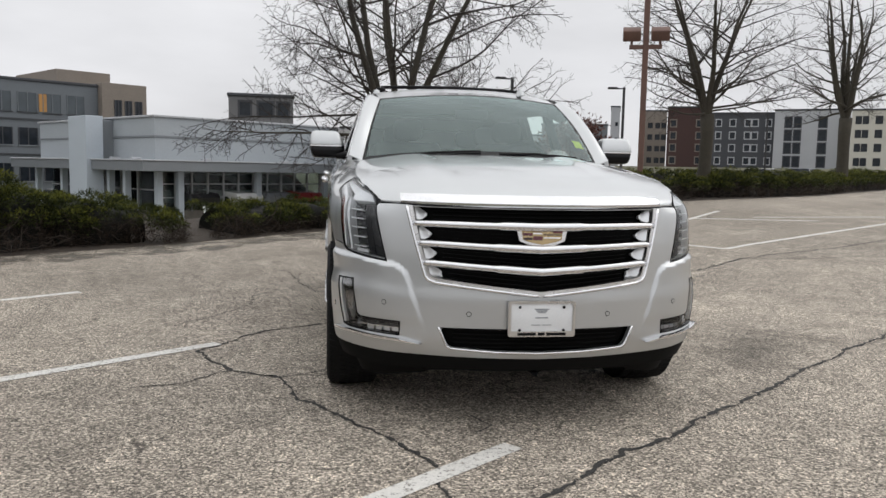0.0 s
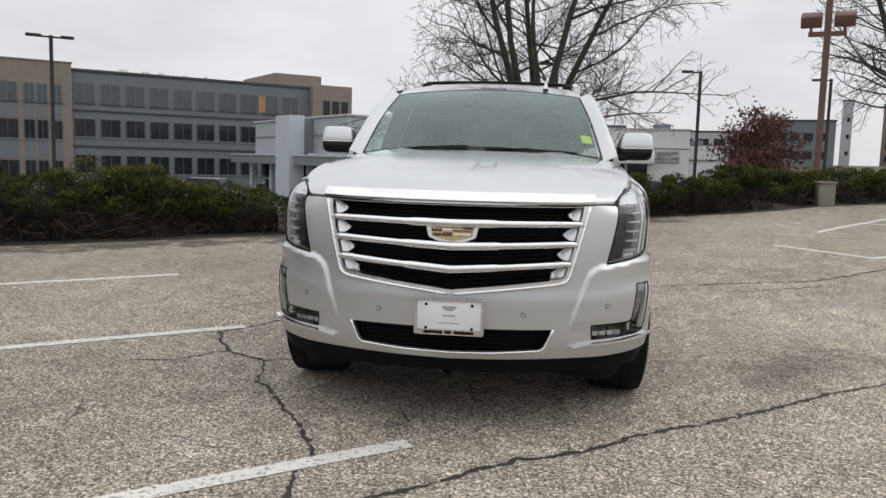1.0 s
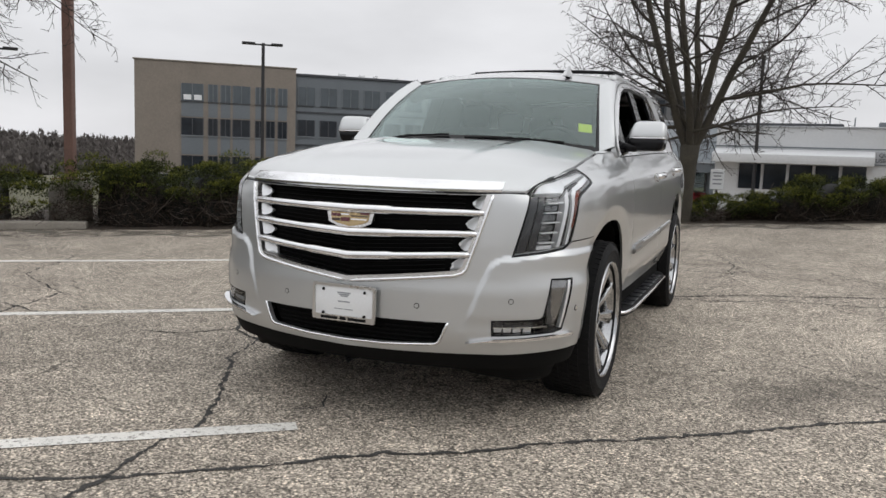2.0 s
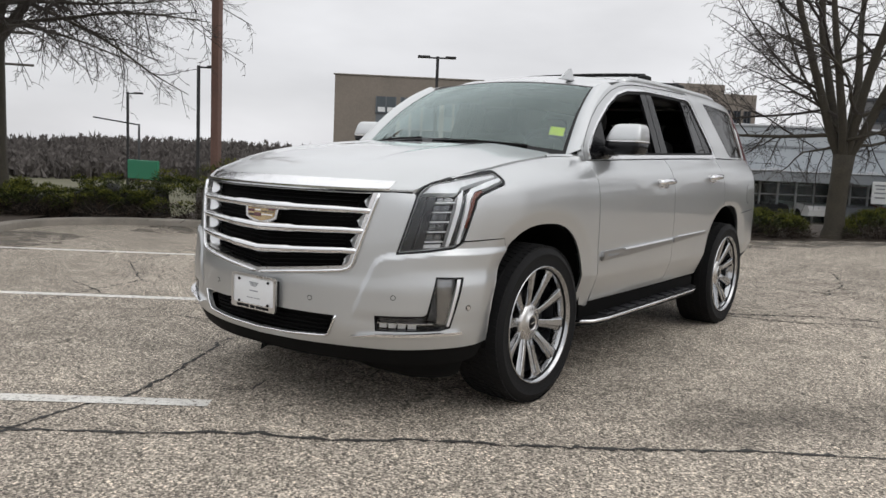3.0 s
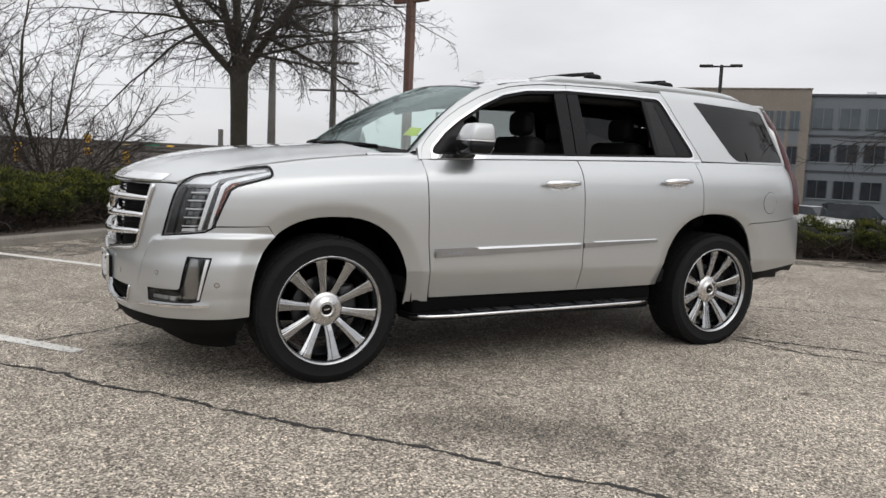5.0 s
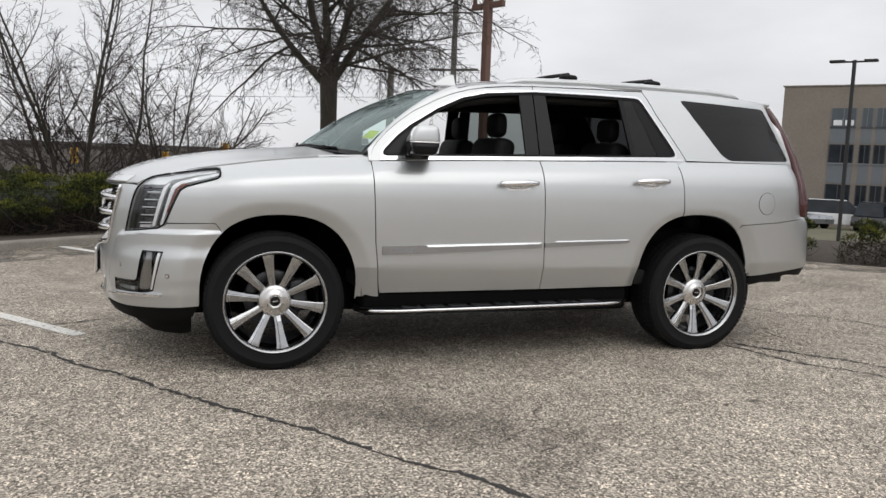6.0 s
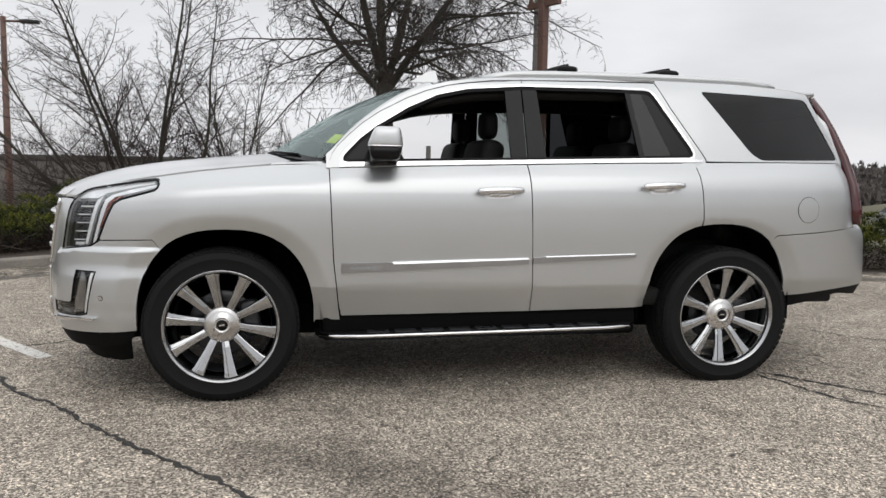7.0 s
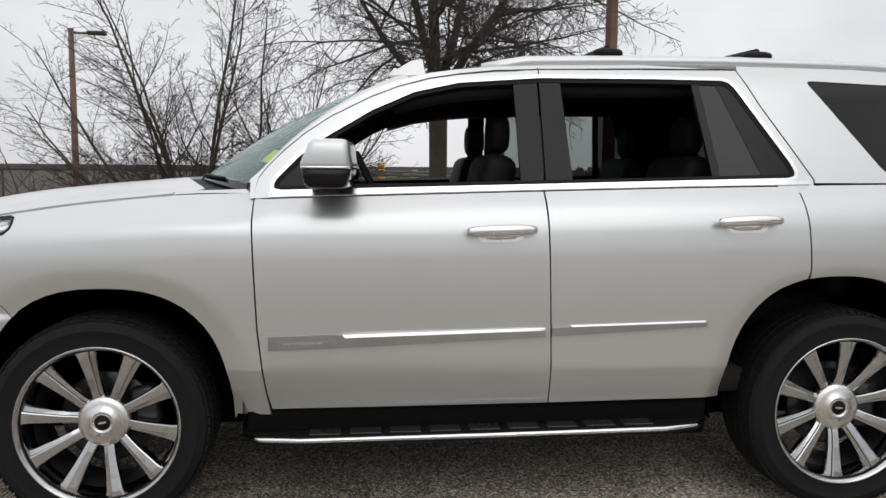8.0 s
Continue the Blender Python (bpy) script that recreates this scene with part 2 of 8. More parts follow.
DEADGRASS = surf("winter_ground", (0.10, 0.095, 0.055), 0.95, 0, 0.35, 0.3, 9, 0.5)
BARK = surf("grey_brown_bark", (0.046, 0.040, 0.029), 0.9, 0, 0.35, 6, 45, 0.8)
TWIG = surf("bare_twigs", (0.034, 0.028, 0.024), 0.9, 0, 0.3, 3, 30, 0.3)
REDTWIG = surf("reddish_twigs", (0.046, 0.035, 0.032), 0.9, 0, 0.3, 3, 30, 0.3)
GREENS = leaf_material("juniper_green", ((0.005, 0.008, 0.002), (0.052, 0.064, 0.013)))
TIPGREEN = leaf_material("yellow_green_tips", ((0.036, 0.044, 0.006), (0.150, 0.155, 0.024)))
DRYTWIGS = leaf_material("dry_hedge_twigs", ((0.008, 0.006, 0.004), (0.062, 0.044, 0.032)))
DRYWOOD = surf("weathered_branch_wood", (0.060, 0.047, 0.038), 0.9, 0, 0.3, 3, 40, 0.3)
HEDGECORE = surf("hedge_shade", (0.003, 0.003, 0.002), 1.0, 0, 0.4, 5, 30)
REDLEAF = leaf_material("dry_red_leaves", ((0.055, 0.025, 0.021), (0.14, 0.068, 0.055)))
RUSTPOLE = surf("brown_painted_steel", (0.135, 0.075, 0.058), 0.6, 0.1, 0.25, 3, 50, 0.2)
BLACKPOLE = surf("black_painted_steel", (0.022, 0.022, 0.024), 0.5, 0.2, 0.2, 3, 50)
GREYPOLE = surf("weathered_wood_pole", (0.095, 0.088, 0.080), 0.9, 0, 0.25, 3, 40, 0.4)
BRICK = surf("tan_brick_wall", (0.225, 0.194, 0.166), 0.9, 0, 0.14, 0.6, 9, 0.2)
GREYWALL = surf("grey_blue_cladding", (0.150, 0.166, 0.182), 0.8, 0, 0.08, 0.5, 8, 0.05)
CANOPYGREY = surf("grey_canopy_metal", (0.20, 0.215, 0.23), 0.6, 0.1, 0.08, 0.6, 12, 0.05)
WHITEWALL = surf("pale_blue_grey_stucco", (0.36, 0.39, 0.415), 0.8, 0, 0.06, 0.6, 12, 0.1)
TOWERWHITE = surf("pale_wall_panel", (0.46, 0.51, 0.56), 0.7, 0, 0.05, 0.6, 12)
WINGLASS = surf("office_window_glass", (0.018, 0.022, 0.028), 0.08, 0, 0.5, 0.25, 2, 0, 0.0, 0.05, 0.28)
TINTGLASS = surf("tinted_office_glass", (0.085, 0.100, 0.112), 0.14, 0, 0.2, 0.4, 2, 0, 0.0, 0.05, 0.3)
SHOWGLASS = glass("showroom_glass", (0.72, 0.78, 0.77), 1.5)
ROOFTAR = surf("roof_membrane", (0.16, 0.16, 0.165), 0.9, 0, 0.15, 0.6, 9)
REDBRICK = surf("dark_red_brick", (0.065, 0.036, 0.033), 0.9, 0, 0.15, 0.3, 4)
DARKCLAD = surf("dark_cladding", (0.058, 0.061, 0.069), 0.8, 0, 0.12, 0.3, 4)
LIGHTCLAD = surf("light_grey_cladding", (0.42, 0.43, 0.45), 0.8, 0, 0.08, 0.3, 4)
CREAM = surf("cream_cladding", (0.55, 0.53, 0.47), 0.8, 0, 0.06, 0.3, 4)
WOODS = leaf_material("bare_woods", ((0.080, 0.071, 0.067), (0.145, 0.131, 0.122)), 1.0)
LITPANE = surf("amber_lit_pane", (0.42, 0.22, 0.07), 0.7, 0, 0.15)
ORANGE = surf("orange_plastic", (0.70, 0.13, 0.03), 0.5, 0, 0.08)
YELLOW = surf("signal_yellow", (0.62, 0.36, 0.02), 0.5, 0, 0.08)
REDLAMP = surf("signal_red_lens", (0.45, 0.02, 0.015), 0.3, 0, 0.05)
GREENSIGN = surf("green_sign_sheet", (0.01, 0.16, 0.08), 0.5, 0, 0.06)
INTERIOR = surf("showroom_interior", (0.40, 0.39, 0.36), 0.8, 0, 0.25, 0.7, 4)


# ---- mesh helpers ----
def smooth(a, b, t):
    k = np.clip((np.asarray(t, float) - a) / (b - a), 0, 1)
    return k * k * (3 - 2 * k)


def curve1(xs, ys):
    """A monotone cubic through points, as a function of arrays."""
    xs, ys = np.asarray(xs, float), np.asarray(ys, float)
    h, d = np.diff(xs), np.diff(ys) / np.diff(xs)
    m = np.r_[d[0], np.where(d[1:] * d[:-1] > 0, 2 * d[1:] * d[:-1] / np.where(d[1:] + d[:-1] == 0, 1, d[1:] + d[:-1]), 0), d[-1]]

    def f(x):
        x = np.clip(np.asarray(x, float), xs[0], xs[-1])
        i = np.clip(np.searchsorted(xs, x) - 1, 0, len(h) - 1)
        t = (x - xs[i]) / h[i]
        return (1 + 2 * t) * (1 - t) ** 2 * ys[i] + t * (1 - t) ** 2 * h[i] * m[i] + t * t * (3 - 2 * t) * ys[i + 1] + t * t * (t - 1) * h[i] * m[i + 1]

    return f


def mesh_of(name, verts, faces, normals=None, flat=False):
    me = bpy.data.meshes.new(name)
    me.from_pydata([tuple(map(float, v)) for v in verts], [], [tuple(int(i) for i in f) for f in faces])
    if not flat:
        me.polygons.foreach_set("use_smooth", [True] * len(me.polygons))
    if normals is not None:
        me.normals_split_custom_set_from_vertices([tuple(map(float, v)) for v in normals])
    me.update()
    return me


def part(name, data, material, parent, label=""):
    """One mesh object under a thing or a part; data is a bmesh or a mesh."""
    if isinstance(data, bmesh.types.BMesh):
        me = bpy.data.meshes.new(name)
        data.to_mesh(me)
        data.free()
    else:
        me = data
    if material and not me.materials:
        me.materials.append(material)
    ob = new(name, me)
    ob.parent = parent
    return tagged(ob, label)


def thing(name, label, category, place=None, group="", kind=""):
    ob = new(name)
    if place is not None:
        ob.matrix_basis = place
    return tagged(ob, label, category, group, kind)


def solid(bm_list):
    """One mesh out of several (verts, faces)."""
    verts, faces = [], []
    for v, f in bm_list:
        k = len(verts)
        verts += [tuple(p) for p in v]
        faces += [tuple(i + k for i in q) for q in f]
    return verts, faces


def rbox(x0, x1, y0, y1, z0, z1, r=0.01, seg=2):
    """A box with rounded edges, as a bmesh."""
    bm = bmesh.new()
    bmesh.ops.create_cube(bm, size=1)
    bmesh.ops.scale(bm, verts=bm.verts, vec=(x1 - x0, y1 - y0, z1 - z0))
    bmesh.ops.translate(bm, verts=bm.verts, vec=((x0 + x1) / 2, (y0 + y1) / 2, (z0 + z1) / 2))
    if r > 0:
        bmesh.ops.bevel(bm, geom=bm.edges[:], offset=r, segments=seg, affect="EDGES", profile=0.5)
        for f in bm.faces:
            f.smooth = seg > 1
    return bm


def join(*bms):
    out = bmesh.new()
    for b in bms:
        me = bpy.data.meshes.new("joined")
        b.to_mesh(me)
        b.free()
        out.from_mesh(me)
        bpy.data.meshes.remove(me)
    return out


def lathe(profile, n=48, axis="x", closed=False):
    """Revolves (radius, along) points; quads."""
    v, f = [], []
    k = len(profile)
    for i in range(n):
        a = 2 * math.pi * i / n
        for r, s in profile:
            c, d = r * math.cos(a), r * math.sin(a)
            v.append((s, c, d) if axis == "x" else (c, d, s))
    rows = k if closed else k - 1
    for i in range(n):
        for j in range(rows):
            a, b = i * k + j, i * k + (j + 1) % k
            c, d = ((i + 1) % n) * k + (j + 1) % k, ((i + 1) % n) * k + j
            f.append((a, b, c, d))
    return v, f


def tube(points, radii, sides=6, caps=True):
    """A tapered tube along points."""
    p = np.asarray(points, float)
    r = np.broadcast_to(np.asarray(radii, float), (len(p),))
    t = np.gradient(p, axis=0)
    t /= np.linalg.norm(t, axis=1)[:, None] + 1e-9
    up = np.array([0, 0, 1.0]) if abs(t[0][2]) < 0.9 else np.array([1.0, 0, 0])
    a = np.cross(t, up)
    a /= np.linalg.norm(a, axis=1)[:, None] + 1e-9
    b = np.cross(t, a)
    ang = np.arange(sides) * 2 * math.pi / sides
    v = (p[:, None] + r[:, None, None] * (a[:, None] * np.cos(ang)[None, :, None] + b[:, None] * np.sin(ang)[None, :, None])).reshape(-1, 3)
    f = []
    for i in range(len(p) - 1):
        for j in range(sides):
            k = (j + 1) % sides
            f.append((i * sides + j, i * sides + k, (i + 1) * sides + k, (i + 1) * sides + j))
    if caps:
        f.append(tuple(range(sides - 1, -1, -1)))
        f.append(tuple((len(p) - 1) * sides + j for j in range(sides)))
    return v.tolist(), f


def tubes_mesh(name, items, flat=False):
    return mesh_of(name, *solid([tube(*it) for it in items]), flat=flat)


def inside(poly, pts):
    p, q = np.asarray(poly, float), np.asarray(pts, float)
    a, b = p, np.roll(p, -1, axis=0)
    c = np.zeros(len(q), bool)
    for (x0, y0), (x1, y1) in zip(a, b):
        with np.errstate(divide="ignore", invalid="ignore"):
            hit = ((y0 > q[:, 1]) != (y1 > q[:, 1])) & (q[:, 0] < (x1 - x0) * (q[:, 1] - y0) / (y1 - y0 + 1e-15) + x0)
        c ^= hit
    return c


def area2(poly):
    p = np.asarray(poly, float)
    q = np.roll(p, -1, axis=0)
    return 0.5 * np.sum(p[:, 0] * q[:, 1] - q[:, 0] * p[:, 1])


def inset(poly, d):
    """The outline moved inwards by d."""
    p = np.asarray(poly, float)
    if area2(p) < 0:
        p = p[::-1]
    a, b = p - np.roll(p, 1, axis=0), np.roll(p, -1, axis=0) - p
    na = np.c_[-a[:, 1], a[:, 0]] / (np.linalg.norm(a, axis=1)[:, None] + 1e-12)
    nb = np.c_[-b[:, 1], b[:, 0]] / (np.linalg.norm(b, axis=1)[:, None] + 1e-12)
    m = na + nb
    k = np.sum(m * m, axis=1)[:, None]
    return p + d * m * np.minimum(2.0 / np.maximum(k, 1e-6), 1.6)


def dense(poly, step):
    p = np.asarray(poly, float)
    out = []
    for a, b in zip(p, np.roll(p, -1, axis=0)):
        n = max(1, int(math.ceil(np.linalg.norm(b - a) / step)))
        out += [a + (b - a) * i / n for i in range(n)]
    return np.array(out)


def rounded(poly, r, n=5):
    """Rounds the corners of an outline."""
    p = np.asarray(poly, float)
    out = []
    for i in range(len(p)):
        a, b, c = p[i - 1], p[i], p[(i + 1) % len(p)]
        u, w = a - b, c - b
        k = min(r, 0.45 * np.linalg.norm(u), 0.45 * np.linalg.norm(w))
        s, e = b + u / (np.linalg.norm(u) + 1e-9) * k, b + w / (np.linalg.norm(w) + 1e-9) * k
        for t in np.linspace(0, 1, n):
            out.append((1 - t) ** 2 * s + 2 * t * (1 - t) * b + t * t * e)
    return np.array(out)


from mathutils.geometry import delaunay_2d_cdt


def patch(poly, surface, holes=(), step=0.05, lift=0.0, depth=0.015, edge=0.0, flip=False):
    """A sheet over a surface: an outline in its two coordinates, with holes, raised by lift, with folded edges of that depth."""
    loops = [dense(poly, step)] + [dense(h, step) for h in holes]
    pts, edges = [], []
    for lp in loops:
        k = len(pts)
        pts += list(lp)
        edges += [(k + i, k + (i + 1) % len(lp)) for i in range(len(lp))]
    rim = np.array(pts)
    lo, hi = loops[0].min(0), loops[0].max(0)
    gx, gy = np.arange(lo[0] + step / 2, hi[0], step), np.arange(lo[1] + step / 2, hi[1], step)
    if len(gx) and len(gy):
        g = np.array([(x + (0.5 * step if j % 2 else 0), y) for j, y in enumerate(gy) for x in gx])
        ok = inside(loops[0], g)
        for h in loops[1:]:
            ok &= ~inside(h, g)
        g = g[ok]
        if len(g):
            far = np.array([np.min((rim[:, 0] - q[0]) ** 2 + (rim[:, 1] - q[1]) ** 2) for q in g]) > (0.45 * step) ** 2
            pts += list(g[far])
    co, _, fa, *_ = delaunay_2d_cdt([Vector(q) for q in pts], edges, [], 0, 1e-7)
    co = np.array([tuple(c) for c in co])
    fa = np.array([tuple(q) for q in fa if len(q) == 3])
    mid = co[fa].mean(axis=1)
    ok = inside(loops[0], mid)
    for h in loops[1:]:
        ok &= ~inside(h, mid)
    fa = fa[ok]
    a, b, c = co[fa[:, 0]], co[fa[:, 1]], co[fa[:, 2]]
    turn = (b[:, 0] - a[:, 0]) * (c[:, 1] - a[:, 1]) - (b[:, 1] - a[:, 1]) * (c[:, 0] - a[:, 0])
    fa = fa[np.abs(turn) > 1e-9]
    turn = turn[np.abs(turn) > 1e-9]
    fa[turn < 0] = fa[turn < 0][:, ::-1]
    e = 2e-3
    P = surface(co[:, 0], co[:, 1])
    du = surface(co[:, 0] + e, co[:, 1]) - surface(co[:, 0] - e, co[:, 1])
    dv = surface(co[:, 0], co[:, 1] + e) - surface(co[:, 0], co[:, 1] - e)
    N = np.cross(du, dv)
    N /= np.linalg.norm(N, axis=1)[:, None] + 1e-12
    if flip:
        N, fa = -N, fa[:, ::-1]
    P = P + N * lift
    used = {}
    for q in fa:
        for i in range(3):
            i0, i1 = int(q[i]), int(q[(i + 1) % 3])
            if (i1, i0) in used:
                used.pop((i1, i0))
            else:
                used[(i0, i1)] = 1
    verts, norms, faces = P.tolist(), N.tolist(), fa.tolist()
    if depth:
        top, low = {}, {}
        for i0, i1 in used:
            for i in (i0, i1):
                if i not in top:
                    top[i] = len(verts)
                    verts.append(P[i].tolist())
                    low[i] = len(verts)
                    verts.append((P[i] - N[i] * depth).tolist())
                    norms += [None, None]
            faces.append((top[i1], top[i0], low[i0], low[i1]))
        out = {}
        for i0, i1 in used:
            side = np.cross(P[i1] - P[i0], N[i0])
            for i in (i0, i1):
                out[i] = out.get(i, 0) + side
        for i in top:
            s = out[i] / (np.linalg.norm(out[i]) + 1e-12)
            norms[top[i]] = norms[low[i]] = s.tolist()
    return verts, faces, norms


def mirrored(data):
    v, f, n = data
    return [(-p[0], p[1], p[2]) for p in v], [tuple(reversed(q)) for q in f], [(-p[0], p[1], p[2]) for p in n]


def panel(name, poly, surface, material, parent, label="", both=True, gap=0.0, **kw):
    """A sheet on the car's left side and, for both, its mirror image on the right side."""
    p = inset(poly, gap) if gap else np.asarray(poly, float)
    d = patch(p, surface, **kw)
    obs = [part(name, mesh_of(name, *d), material, parent if not isinstance(parent, (list, tuple)) else parent[0], label)]
    if both:
        obs.append(part(name, mesh_of(name, *mirrored(d)), material, parent if not isinstance(parent, (list, tuple)) else parent[1], label))
    return obs


# ---- the ground ----
def uv(u, v):
    """The parking lot's own axes: u along the stall lines, v across them."""
    return 0.775 * u - 0.632 * v, 0.632 * u + 0.775 * v


def hedge_v(u):
    """Where the planting behind the lot begins."""
    return np.interp(u, (-6, -3, 0, 2.3, 5, 6.5, 7.2, 7.7, 8.7, 9.4, 10.3, 11.5, 13, 15.2, 17.6, 20.5, 23.7, 31, 43, 70),
                     (7.9, 7.72, 7.7, 7.65, 7.85, 8.1, 8.05, 7.75, 6.9, 6.6, 6.15, 5.8, 6.0, 5.75, 5.4, 5.5, 5.6, 6.6, 8.2, 12))


def lot_z(x, y):
    """The lot is level under the car and climbs gently towards the hedges behind it."""
    x, y = np.asarray(x, float), np.asarray(y, float)
    run = np.minimum(0.4 * np.log1p(np.exp(np.clip((y - 2.9) / 0.4, -30, 30))), 12)
    z = (0.010 + 0.010 * smooth(-9, -1, x) + 0.007 * np.clip(x, 0, 5.2)) * run
    return np.where(z < 0.35, z, 0.35 + 0.45 * np.tanh((z - 0.35) / 0.45))


def raised(points):
    """Points over a level lot, lifted onto the real one."""
    p = np.array(points, float)
    p[..., 2] += lot_z(p[..., 0], p[..., 1])
    return p


def ground_z(x, y):
    u, v = 0.775 * x + 0.632 * y, -0.632 * x + 0.775 * y
    behind = smooth(1.5, 8, v - hedge_v(u))
    back = behind * (-1.35 + 1.35 * smooth(38, 70, u)) * smooth(-14, -5, u)
    west = -3.5 * smooth(-8.5, -24, u)
    far = 3.0 * smooth(60, 190, u) - 1.2 * smooth(25, 70, v) * smooth(60, 20, u)
    return back + west + far + lot_z(x, y) * (1 - 0.8 * behind)


def fine_axis(lo, hi, a, b, n_far, step):
    return np.unique(np.r_[-np.geomspace(-lo, -a, n_far), np.arange(a, b, step), np.geomspace(b, hi, n_far)])


gx = np.unique(np.r_[fine_axis(-2500, 2500, -30, 60, 26, 1.2), np.arange(-9, 14, 0.4)])
gy = np.unique(np.r_[fine_axis(-2500, 2500, -12, 60, 26, 1.2), np.arange(1, 16, 0.3)])
gv = [(x, y, float(ground_z(np.array(x), np.array(y)))) for y in gy for x in gx]
gf = [(j * len(gx) + i, j * len(gx) + i + 1, (j + 1) * len(gx) + i + 1, (j + 1) * len(gx) + i) for j in range(len(gy) - 1) for i in range(len(gx) - 1)]
gme = mesh_of("ground", gv, gf)
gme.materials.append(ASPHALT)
gme.materials.append(DEADGRASS)
for poly in gme.polygons:
    cx, cy, _ = poly.center
    u, v = 0.775 * cx + 0.632 * cy, -0.632 * cx + 0.775 * cy
    grass = v > hedge_v(u) + 22 or u < -6.5 or math.hypot(cx, cy) > 140
    poly.material_index = 1 if grass else 0
ground = tagged(new("ground", gme), "light grey worn asphalt with winter grass beyond", "ground", kind="structure")


def ribbon(name, pts, widths, z, material, label, category, parent=None):
    """A flat strip along points of the lot."""
    p = np.asarray(pts, float)
    t = np.gradient(p, axis=0)
    t /= np.linalg.norm(t, axis=1)[:, None] + 1e-9
    n = np.c_[-t[:, 1], t[:, 0]]
    w = np.broadcast_to(np.asarray(widths, float), (len(p),)) / 2
    v = raised([(*a, z) for a in p + n * w[:, None]] + [(*a, z) for a in p - n * w[:, None]])
    k = len(p)
    me = mesh_of(name, v, [(i, k + i, k + i + 1, i + 1)[::-1] for i in range(k - 1)])
    me.materials.append(material)
    ob = new(name, me)
    if parent:
        ob.parent = parent
        return tagged(ob, label)
    return tagged(ob, label, category, kind="structure")


U, V = np.array((0.775, 0.632)), np.array((-0.632, 0.775))
for end, length in (((-0.15, -1.19), 4.6), ((-1.745, 0.985), 4.9), ((-3.33, 3.24), 4.2)):
    a = np.array(end)
    ribbon("stall_line", [a - U * k for k in np.linspace(0, length, 12)], 0.105, 0.004, LINEPAINT, "worn white painted parking stall line", "stall line")
for a, b in (((4.70, 6.15), (10.6, 9.95)), ((4.70, 6.15), (3.75, 7.20)), ((4.80, 8.57), (7.24, 11.34)), ((6.01, 9.88), (8.48, 9.67)), ((7.4, 10.2), (10.57, 10.54))):
    a, b = np.array(a), np.array(b)
    ribbon("stall_line", [a + (b - a) * k for k in np.linspace(0, 1, 24)], 0.085, 0.004, LINEPAINT, "faded white painted parking stall line", "stall line")


def jagged(pts, step, amp, rng):
    """A cracked line: wanders at two scales."""
    out = []
    p = np.asarray(pts, float)
    drift = np.zeros(2)
    for a, b in zip(p[:-1], p[1:]):
        n = max(2, int(np.linalg.norm(b - a) / step))
        for i in range(n):
            drift = 0.85 * drift + rng.normal(0, amp * 0.8, 2)
            out.append(a + (b - a) * i / n + drift * math.sin(math.pi * i / n) + rng.normal(0, amp * 0.45, 2))
    out.append(p[-1])
    return np.array(out)


